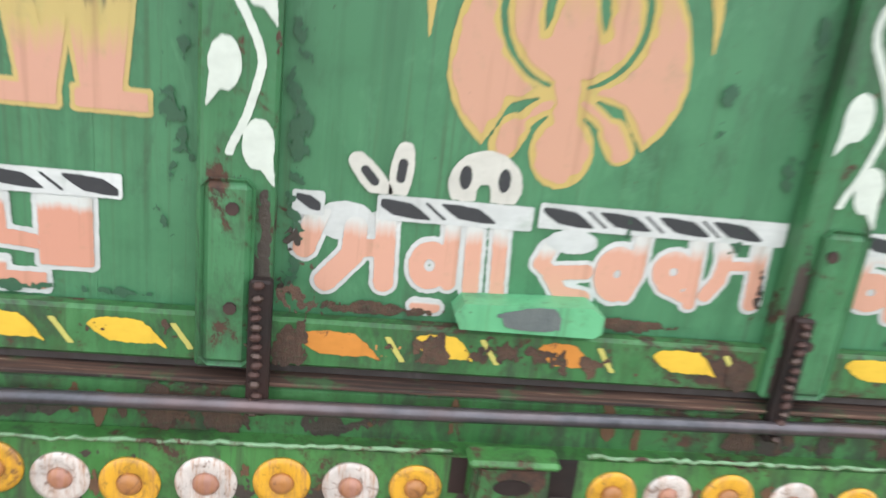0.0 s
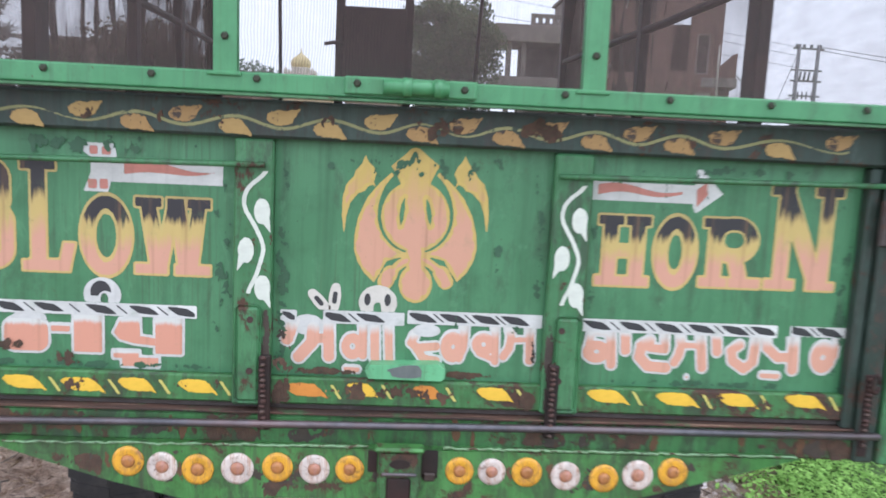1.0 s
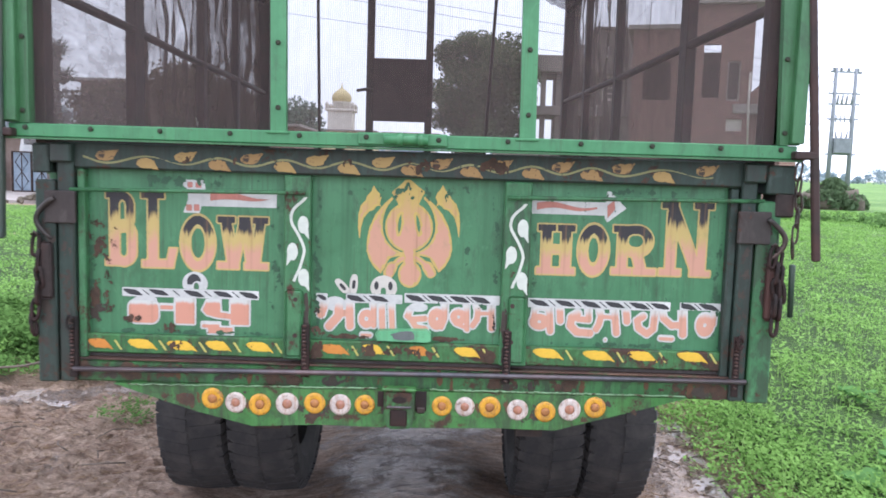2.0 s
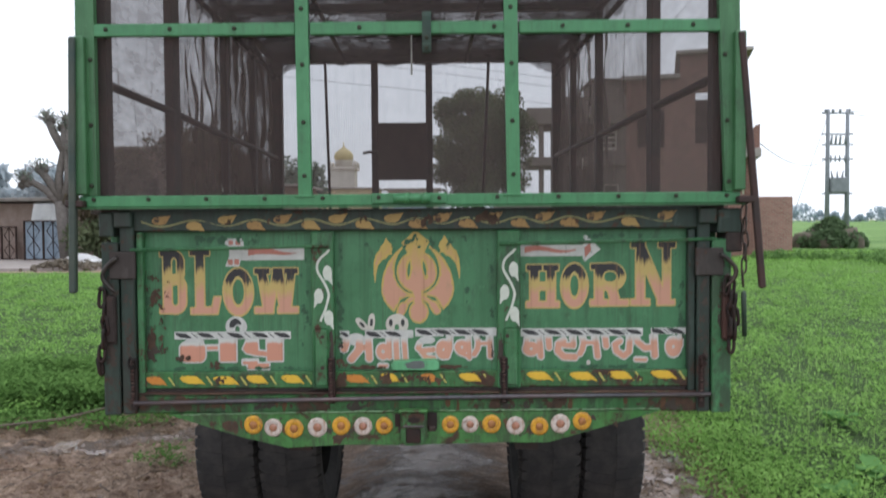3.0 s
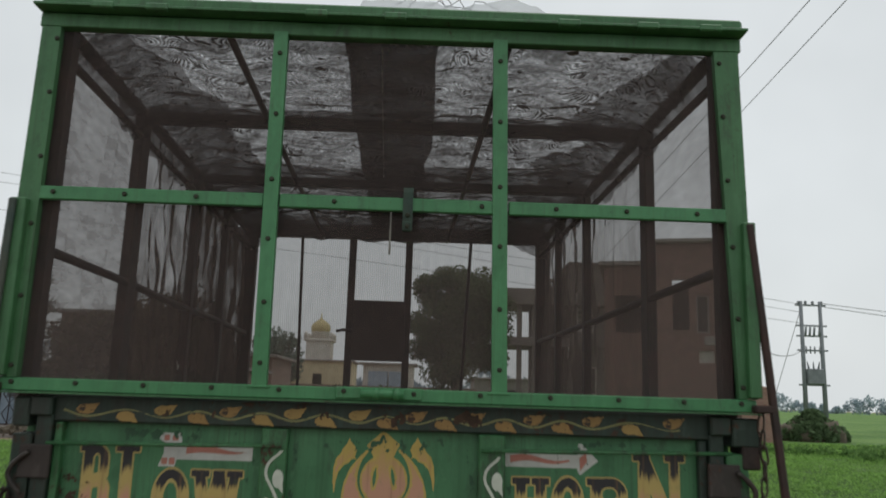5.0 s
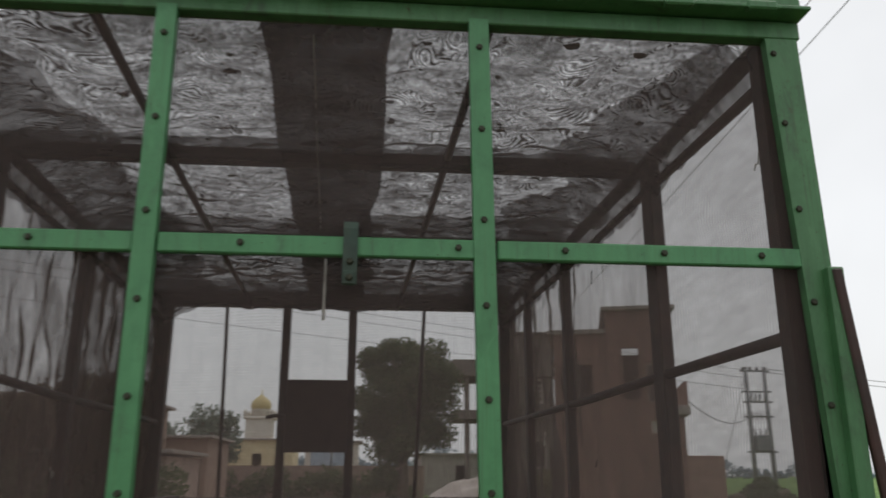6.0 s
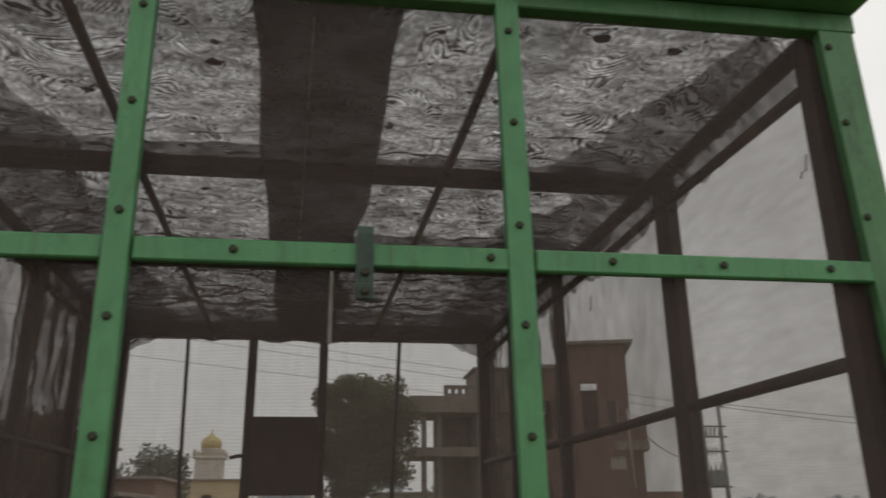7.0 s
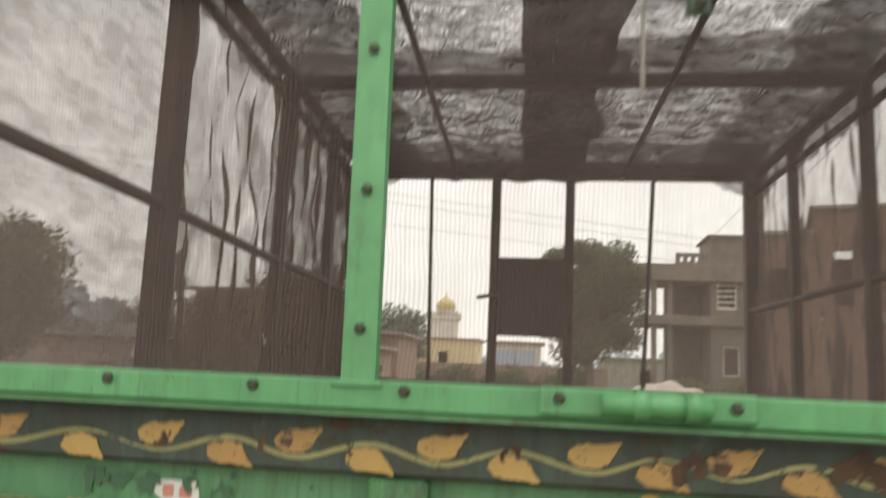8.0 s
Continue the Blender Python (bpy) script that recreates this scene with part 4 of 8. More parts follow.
def build_cage_rear():
    """The bolted flat-bar frame at the back."""
    f = Y0 - 0.012
    bottom = part("bottom_rail", boxed(-1.126, 1.117, f, Y0 + 0.03, 1.522, 1.560, bevel=0.003), M_CAGE, cage, "bright green flat bar with bolts")
    repeat("bolt", BOLT, bottom, [(x, f, 1.548) for x in (-1.075, -0.889, -0.692, -0.493, -0.296, 0.296, 0.503, 0.705, 0.899, 1.07)])
    part("rail_lip", boxed(-1.13, 1.13, Y0 - 0.02, Y0 + 0.028, 1.5155, 1.5205), M_CAGE_OLD, cage, "thin green shelf lip")
    for x0, x1, name in ((-1.066, -0.383, "a"), (-0.334, 0.325, "b"), (0.372, 1.05, "c")):
        mid = part("middle_rail", boxed(x0, x1, f + 0.001, Y0 + 0.01, 2.098, 2.140, bevel=0.003), M_CAGE, cage, "bright green flat bar with bolts")
        xs = {"a": (-1.023, -0.806, -0.588), "b": (-0.166, 0.288), "c": (0.518, 0.736, 0.955)}[name]
        repeat("bolt", BOLT, mid, [(x, f, 2.121) for x in xs])
    for x, wl_, top in ((-0.3585, 0.022, -0.006), (0.3485, 0.0225, -0.012)):
        bm = bmesh.new()
        prism(bm, [(x - wl_ + 0.003, 1.556), (x + wl_ + 0.003, 1.556), (x + wl_ + top, 2.672), (x - wl_ + top, 2.672)], f - 0.004, Y0 + 0.008)
        st = part("stile", bm, M_CAGE, cage, "bright green upright flat bar with bolts")
        repeat("bolt", BOLT, st, [(x + 0.003 + (top - 0.003) * (z - 1.55) / 1.12, f - 0.004, z) for z in (1.624, 1.804, 1.997, 2.184, 2.395, 2.598)])
        part("stile_foot", boxed(x - 0.032, x + 0.034, f - 0.006, Y0, 1.551, 1.559, bevel=0.002), M_CAGE, cage)
    for s, foot, head, bolts in ((-1, (-1.133, -1.064), (-1.122, -1.062), (-1.081, -1.070)), (1, (1.066, 1.122), (1.103, 1.024), (1.077, 1.041))):
        bm = bmesh.new()
        a, b = min(head), max(head)
        prism(bm, [(foot[0], 1.5615), (foot[1], 1.5615), (b, 2.6605), (a, 2.6605)], f, Y0 + 0.012)
        post = part("corner_angle", bm, M_CAGE_OLD, cage, "green corner angle with bolts")
        repeat("bolt", BOLT, post, [(bolts[0] + (bolts[1] - bolts[0]) * (z - 1.6), f, z) for z in (1.595, 1.80, 2.02, 2.232, 2.441, 2.62)])
        e = 1.118 if s < 0 else 1.098
        part("angle_flange", boxed(min(s * e, s * (e - 0.008)), max(s * e, s * (e - 0.008)), Y0 + 0.0125, 0.05, 1.53, 2.66), M_CAGE_OLD, cage)
        part("lower_sleeve", boxed(min(s * 1.09, s * (1.138 if s < 0 else 1.126)), max(s * 1.09, s * (1.138 if s < 0 else 1.126)), f - 0.024, 0.02, 1.565, 2.095, bevel=0.003), M_CAGE_OLD, cage, "dull green lower sleeve")
        a, b = (-1.104, -1.060) if s < 0 else (1.048, 1.082)
        part("inner_post", boxed(a, b, 0.0, 0.05, 1.52, 2.70), M_CAGEIRON, cage, "brown inner corner post")
    part("top_rail", boxed(-1.13, 1.113, f, Y0 + 0.03, 2.662, 2.708, bevel=0.003), M_CAGE_OLD, cage, "green top flat bar")
    part("top_ledge", boxed(-1.135, 1.12, f - 0.05, Y0 + 0.06, 2.712, 2.722, bevel=0.002), M_CAGE_OLD, cage, "green overhanging ledge")
    part("top_cap", boxed(-1.12, 1.11, f - 0.03, Y0 + 0.06, 2.724, 2.760, bevel=0.008), M_CAGE_OLD, cage, "green top cap bar")
    for x in (-0.92, -0.75, 0.0, 0.55, 0.8, -0.25, 1.0):
        part("clip", boxed(x - 0.035, x + 0.035, f - 0.056, f - 0.03, 2.706, 2.728, bevel=0.004), M_CAGE_OLD, cage)
    # sliding latch between bottom rail halves
    la = part("door_latch", boxed(-0.13, 0.125, f - 0.010, f - 0.001, 1.528, 1.562, bevel=0.003), M_CAGE, cage, "green welded latch plate")
    part("latch_barrel", tubed([(-0.055, f - 0.016, 1.545), (0.07, f - 0.016, 1.545)], 0.014, 10), M_CAGE, la, "", True)
    for x in (-0.01, 0.05):
        part("latch_ring", tubed([(x - 0.009, f - 0.016, 1.545), (x + 0.009, f - 0.016, 1.545)], 0.018, 10), M_CAGE, la, "", True)
    repeat("bolt", BOLT, la, [(-0.105, f - 0.010, 1.549), (0.1, f - 0.010, 1.546)])
    hook = [(f - 0.003, 2.035), (f - 0.003, 2.150), (f + 0.004, 2.163), (f + 0.03, 2.172), (f + 0.03, 2.178), (f + 0.0, 2.172), (f - 0.010, 2.155), (f - 0.010, 2.035)]
    bm = bmesh.new()
    a, b = [bm.verts.new((0.046, y, z)) for y, z in hook], [bm.verts.new((0.076, y, z)) for y, z in hook]
    bm.faces.new(a)
    bm.faces.new(b[::-1])
    for k in range(len(hook)):
        n = (k + 1) % len(hook)
        bm.faces.new((a[k], b[k], b[n], a[n]))
    clip = part("hanging_latch", bm, M_LATCH, cage, "dark green hanging latch strap")
    repeat("bolt", BOLT, clip, [(0.061, f - 0.0105, 2.083), (0.061, f - 0.0225, 2.046)])
    part("latch_foot", boxed(0.046, 0.074, f - 0.022, f - 0.012, 2.03, 2.062, bevel=0.004), M_LATCH, clip)
    # stay bars that hang beside the rear corners
    for a, b, w, mat in (((1.108, -0.105, 2.090), (1.184, -0.105, 1.235), 0.010, M_CAGEIRON), ((-1.126, -0.105, 2.09), (-1.141, -0.108, 1.232), 0.018, M_BARGREY)):
        d = Vector(b) - Vector(a)
        bm = bmesh.new()
        m = Matrix.Translation((Vector(a) + Vector(b)) / 2) @ d.to_track_quat("Z", "Y").to_matrix().to_4x4() @ Matrix.Diagonal((2 * w, 0.022, d.length, 1))
        bmesh.ops.create_cube(bm, size=1, matrix=m)
        bmesh.ops.bevel(bm, geom=list(bm.edges), offset=0.004, segments=1, affect="EDGES")
        part("stay_bar", bm, mat, cage, "hanging steel stay bar")
    part("stay_bracket", boxed(1.10, 1.165, -0.116, 0.0, 1.522, 1.545, bevel=0.004), M_CAGEIRON, cage, "brown stay bracket")
    part("stay_bracket", boxed(-1.16, -1.10, -0.118, 0.0, 1.522, 1.545, bevel=0.004), M_CAGEIRON, cage, "brown stay bracket")


def build_cage_inside():
    for s in (-1, 1):
        e = 1.075 if s > 0 else 1.095
        for y in ((0.80, 1.90, 2.7) if s > 0 else (0.84, 1.80, 2.55)):
            x = cx(s * e, y)
            h = 0.048 if y < 1 else 0.03
            part("side_post", boxed(x - 0.02, x + 0.02, y - h, y + h, 1.50, 2.72, bevel=0.004), M_CAGEIRON, cage, "brown steel side post")
        for z, r in ((1.965, 0.016), (2.60, 0.016)):
            part("side_bar", tubed([(cx(s * (e - 0.005), y), y, z + 0.012 * wav(y, s + z)) for y in (0.03, 0.8, 1.6, 2.4, 3.4)], r, 8), M_CAGEIRON, cage, "thin brown side bar", True)
        part("eaves_bar", tubed([(cx(s * e, y), y, 2.705) for y in (0.0, 1.7, 3.43)], 0.026, 8), M_CAGEIRON, cage, "brown eaves tube", True)
        part("sole_bar", boxed(s * 1.06 - 0.03, s * 1.06 + 0.03, 0.0, 3.43, 1.505, 1.535), M_CAGEIRON, cage, "brown sole bar")
    for y, r in ((0.93, 0.035), (1.93, 0.032)):
        part("roof_beam", boxed(cx(-1.08, y), cx(1.07, y), y - r, y + r, 2.70, 2.745, bevel=0.005), M_CAGEIRON, cage, "brown roof cross beam")
    for x in (-0.555, 0.375):
        part("roof_rod", tubed([(cx(x, y), y, 2.70 - 0.01 * math.sin(y)) for y in np.linspace(-0.03, 3.43, 8)], 0.013, 8), M_CAGEIRON, cage, "thin brown roof rod", True)
    # front wall frame
    y = Y1
    for x, w in ((-1.215, 0.05), (0.985, 0.05)):
        part("front_post", boxed(x - w, x + w, y - 0.03, y + 0.03, 1.5, 2.78), M_CAGEIRON, cage, "brown front corner post")
    part("front_head", boxed(-1.25, 1.03, y - 0.03, y + 0.03, 2.70, 2.80), M_CAGEIRON, cage, "brown front head beam")
    part("front_sill", boxed(-1.25, 1.03, y - 0.03, y + 0.03, 1.47, 1.525), M_CAGEIRON, cage, "brown front sill")
    for x, r in ((-0.83, 0.012), (0.443, 0.012)):
        part("front_bar", tubed([(x, y, 2.72), (x + (0.03 if x < 0 else -0.055), y, 1.5)], r, 8), M_CAGEIRON, cage, "thin brown front bar", True)
    for x in (-0.445, -0.022):
        part("front_bar", boxed(x - 0.026, x + 0.026, y - 0.02, y + 0.02, 1.5, 2.72), M_CAGEIRON, cage, "flat brown front bar")
    hatch = part("hatch_plate", boxed(-0.425, -0.035, y - 0.035, y - 0.02, 1.79, 2.235, bevel=0.004), M_DARKBOX, cage, "dark brown sheet hatch")
    part("hatch_handle", tubed([(-0.42, y - 0.04, 2.005), (-0.48, y - 0.05, 2.01), (-0.535, y - 0.04, 2.0)], 0.012, 8), M_CAGEIRON, hatch, "", True)


def build_nets():
    part("front_net", sheet(lambda u, v: (-1.2 + 2.2 * u, Y1 + 0.035 + 0.004 * wav(u * 6, v * 4), 1.48 + 1.26 * v), 16, 10), M_NET_FRONT, cage, "fine see-through front shade net", True)
    part("rear_net", sheet(lambda u, v: (-1.07 + 2.13 * u, Y0 + 0.018 + 0.006 * wav(u * 6, v * 4), 1.54 + 1.14 * v), 24, 14), M_NET_REAR, cage, "fine see-through rear shade net", True)
    for s in (-1, 1):
        e = 1.10 if s > 0 else 1.12

        def side(u, v, s=s, e=e):
            y = 0.02 + 3.4 * u
            z = 1.50 + 1.22 * v
            loose = (0.45 * min(1.0, max(0.0, (y - 0.8) / 0.2)) + 0.9 * min(1.0, max(0.0, (y - 1.75) / 0.3))) if s > 0 else 0.55 + 0.85 * min(1.0, max(0.0, (y - 0.8) / 0.15))
            x = s * e + SKEW * y
            fold = 0.010 * math.sin(y * 46 + 5.5 * wav(y * 2.6, z * 1.4, s)) * (1.2 - 0.6 * v) * (0.6 + wav(y * 3, z * 1.5, 9)) + 0.034 * wav(y * 9, z * 2.0, s + 4) + 0.018 * wav(y * 21, z * 6, s + 7)
            return (x + s * 0.012 + loose * fold, y + 0.004 * wav(z * 4, y), z)
        cut = 0.245
        part("side_net", sheet(lambda u, v, f=side: f(u * cut, v), 60, 16), M_NET_SIDE if s > 0 else M_NET_SIDE_OLD, cage, "taut grey side shade net", True)
        part("side_net", sheet(lambda u, v, f=side: f(cut + u * (0.52 - cut), v), 90, 36), M_NET_SIDE_FAR if s > 0 else M_NET_LOOSE, cage, "loose grey side shade net in vertical folds", True)
        part("side_net", sheet(lambda u, v, f=side: f(0.52 + u * 0.48, v), 150, 36), M_NET_SIDE_FAR if s > 0 else M_NET_DOUBLE, cage, "dense brown side shade net in vertical folds", True)

    def roof(u, v):
        y = -0.02 + 3.47 * u
        x = -1.11 + 2.2 * v
        bay = abs(math.sin(math.pi * (y - 0.93) / 0.95))
        y += 0.15 * max(0.0, 1 - abs(x + 0.84) / 0.16) * (1 - u) ** 6
        sag = -0.06 * bay * math.sin(math.pi * v) ** 0.5 + 0.030 * wav(x * 4, y * 9) + 0.022 * wav(x * 11, y * 20, 5)
        edge = -0.10 * max(0.0, abs(v - 0.5) * 2 - 0.86) / 0.14 * (0.6 + 0.8 * wav(y * 4, v * 3, 7))
        return (cx(x, y), y, 2.752 + sag + edge)
    part("roof_net", sheet(lambda u, v: roof(u * 0.274, v), 60, 96), M_NET_ROOF, cage, "sagging dirty grey roof net", True)
    part("roof_net", sheet(lambda u, v: roof(0.274 + u * 0.288, v), 62, 96), M_NET_ROOF_FAR, cage, "sagging thick dirty roof net", True)
    part("roof_net", sheet(lambda u, v: roof(0.562 + u * 0.438, v), 80, 96), M_NET_ROOF_LAST, cage, "sagging doubled dark roof net", True)

    # bunched edges of the roof net, doubled over the eaves and hanging ragged inside
    for s, e, near in ((1, 1.075, 0.10), (-1, 1.095, 0.18)):
        def eaves_fold(u, v, s=s, e=e, near=near):
            y = 0.03 + 3.37 * u
            wide = near + (0.30 - near * 0.6) * min(1.0, y / 0.85) + 0.09 * wav(y * 3.1, s, 2.0) - 0.08 * (0.95 < y < 1.25)
            drop = 0.09 + 0.05 * wav(y * 4.0, s, 5.0) + 0.035 * wav(y * 14, s, 6.0) + 0.05 * min(1.0, y / 0.9)
            x = s * (e - wide * v ** 1.4)
            z = 2.705 - drop * (1 - v) ** 2 + 0.03 * v - 0.035 * math.sin(math.pi * v) + 0.022 * wav(y * 9, v * 5, s) + 0.012 * wav(y * 24, v * 9, s + 3)
            return (cx(x, y) + 0.01 * wav(y * 12, v * 4, 8), y, min(z, 2.745))
        part("net_fold", sheet(eaves_fold, 120, 14), M_NET_FOLD, cage, "bunched dark edge of the roof net", True)

    def beam_fold(x0, x1, y0, y1, seed):
        def f(u, v):
            x = x0 + (x1 - x0) * u
            a, b = y0 + 0.05 * wav(x * 5, seed) + 0.02 * wav(x * 17, seed), y1 + 0.03 * wav(x * 4, seed + 2)
            y = a + (b - a) * v
            return (cx(x, y), y, 2.715 - 0.05 * math.sin(math.pi * v) + 0.016 * wav(x * 9, y * 20, seed))
        part("net_fold", sheet(f, 70, 8), M_NET_FOLD, cage, "dark doubled net sagging at the roof beam", True)
    beam_fold(-1.05, -0.18, 0.74, 0.90, 1.0)
    beam_fold(0.15, 1.0, 0.78, 0.90, 3.0)
    beam_fold(-1.05, 0.2, 1.60, 1.92, 5.0)
    beam_fold(0.1, 1.0, 1.5, 1.92, 6.0)
    beam_fold(-1.05, 1.0, 2.75, 3.38, 9.0)

    def strip(u, v):
        y = -0.01 + 3.44 * u
        x = -0.185 + 0.335 * v + 0.02 * wav(y * 1.8, v * 2) + (0.05 * wav(y * 2.2, 6) if v > 0.5 else 0.0)
        return (cx(x, y), y, 2.735 - 0.03 * abs(math.sin(math.pi * (y - 0.93) / 0.95)) + 0.008 * wav(x * 9, y * 9))
    part("roof_strip", sheet(strip, 60, 10), M_NET_STRIP, cage, "doubled dark net strip down the roof middle", True)


build_cage_rear()
build_cage_inside()
build_nets()


# ---- painted signs on the tailgate ----
# Each sign is a flat film of paint, cut from a distance field so that strokes join cleanly and brush edges stay uneven.
def seg(X, Z, a, b, r):
    ax, az = a
    dx, dz = b[0] - ax, b[1] - az
    t = np.clip(((X - ax) * dx + (Z - az) * dz) / (dx * dx + dz * dz + 1e-12), 0, 1)
    return np.hypot(X - ax - t * dx, Z - az - t * dz) - r


def line(X, Z, pts, r):
    d = np.full_like(X, 9.0)
    for a, b in zip(pts, pts[1:]):
        d = np.minimum(d, seg(X, Z, a, b, r))
    return d


def rect(X, Z, x0, x1, z0, z1, r=0.0):
    qx, qz = np.abs(X - (x0 + x1) / 2) - (x1 - x0) / 2 + r, np.abs(Z - (z0 + z1) / 2) - (z1 - z0) / 2 + r
    return np.hypot(np.maximum(qx, 0), np.maximum(qz, 0)) + np.minimum(np.maximum(qx, qz), 0) - r


def oval(X, Z, x, z, rx, rz):
    k = np.hypot((X - x) / rx, (Z - z) / rz)
    return (k - 1) * min(rx, rz)


def poly(X, Z, pts):
    """Signed distance to a convex or star-like outline."""
    d, inside = np.full_like(X, 9.0), np.zeros(X.shape, bool)
    for k in range(len(pts)):
        a, b = pts[k], pts[(k + 1) % len(pts)]
        d = np.minimum(d, seg(X, Z, a, b, 0.0))
        cross = ((a[1] > Z) != (b[1] > Z)) & (X < (b[0] - a[0]) * (Z - a[1]) / ((b[1] - a[1]) or 1e-9) + a[0])
        inside ^= cross
    return np.where(inside, -d, d)


def slant(X, Z, a, b, w):
    """A diagonal stroke with level ends, w wide along x."""
    return poly(X, Z, [(a[0] - w / 2, a[1]), (a[0] + w / 2, a[1]), (b[0] + w / 2, b[1]), (b[0] - w / 2, b[1])])


def union(*ds):
    out = ds[0]
    for d in ds[1:]:
        out = np.minimum(out, d)
    return out


def shaky(X, Z, amount, seed=0.0):
    """Uneven brush edge."""
    return amount * (np.sin(X * 310 + 4 * np.sin(Z * 190 + seed)) + np.sin(Z * 270 + 3 * np.sin(X * 230 + seed * 2)) + 0.7 * np.sin((X + Z) * 740 + seed)) / 2.7


def film(name, field, area, y, material, parent, label="", res=0.0024, rough=0.0006, kind=""):
    """A film of paint where field(X, Z) < 0 inside area (x0, x1, z0, z1), lying at y."""
    x0, x1, z0, z1 = area
    nx, nz = max(2, int((x1 - x0) / res)), max(2, int((z1 - z0) / res))
    xs, zs = np.linspace(x0, x1, nx + 1), np.linspace(z0, z1, nz + 1)
    X, Z = np.meshgrid(xs, zs, indexing="ij")
    D = field(X, Z) + shaky(X, Z, rough, x0 * 7)
    ox, oz = (x0 + x1) / 2, z0
    verts, faces, known = [], [], {}

    def corner(i, j):
        key = (i, j)
        if key not in known:
            known[key] = len(verts)
            verts.append((xs[i] - ox, 0.0, zs[j] - oz))
        return known[key]

    def cut(i, j, k, l):
        key = (min((i, j), (k, l)), max((i, j), (k, l)))
        if key not in known:
            a, b = D[i, j], D[k, l]
            t = a / (a - b)
            known[key] = len(verts)
            verts.append((xs[i] + t * (xs[k] - xs[i]) - ox, 0.0, zs[j] + t * (zs[l] - zs[j]) - oz))
        return known[key]

    inside = D < 0
    count = inside[:-1, :-1].astype(int) + inside[1:, :-1] + inside[1:, 1:] + inside[:-1, 1:]
    for i in range(nx):
        row, j = count[i], 0
        while j < nz:
            if row[j] == 4:
                k = j
                while k + 1 < nz and row[k + 1] == 4:
                    k += 1
                faces.append((corner(i, j), corner(i + 1, j), corner(i + 1, k + 1), corner(i, k + 1)))
                j = k + 1
                continue
            if row[j]:
                ring = [(i, j), (i + 1, j), (i + 1, j + 1), (i, j + 1)]
                loop = []
                for a, b in zip(ring, ring[1:] + ring[:1]):
                    if inside[a]:
                        loop.append(corner(*a))
                    if inside[a] != inside[b]:
                        loop.append(cut(*a, *b))
                if len(loop) > 2:
                    faces.append(tuple(loop))
            j += 1
    data = bpy.data.meshes.new(name)
    data.from_pydata(verts, [], faces)
    data.materials.append(material)
    ob = part(name, data, None, parent, label, at=(ox, y, oz))
    if kind:
        tagged(ob, label, kind=kind)
    return ob


def grow(field, w):
    return lambda X, Z: field(X, Z) - w


# slab-serif capitals, built in metres in a box from (x0, z0) to (x1, z1)
def stem(X, Z, x, z0, z1, w=0.026, foot=0.013, head=0.011, h=0.019):
    return union(rect(X, Z, x - w / 2, x + w / 2, z0, z1), rect(X, Z, x - w / 2 - foot, x + w / 2 + foot, z0, z0 + h), rect(X, Z, x - w / 2 - head, x + w / 2 + head, z1 - h, z1))


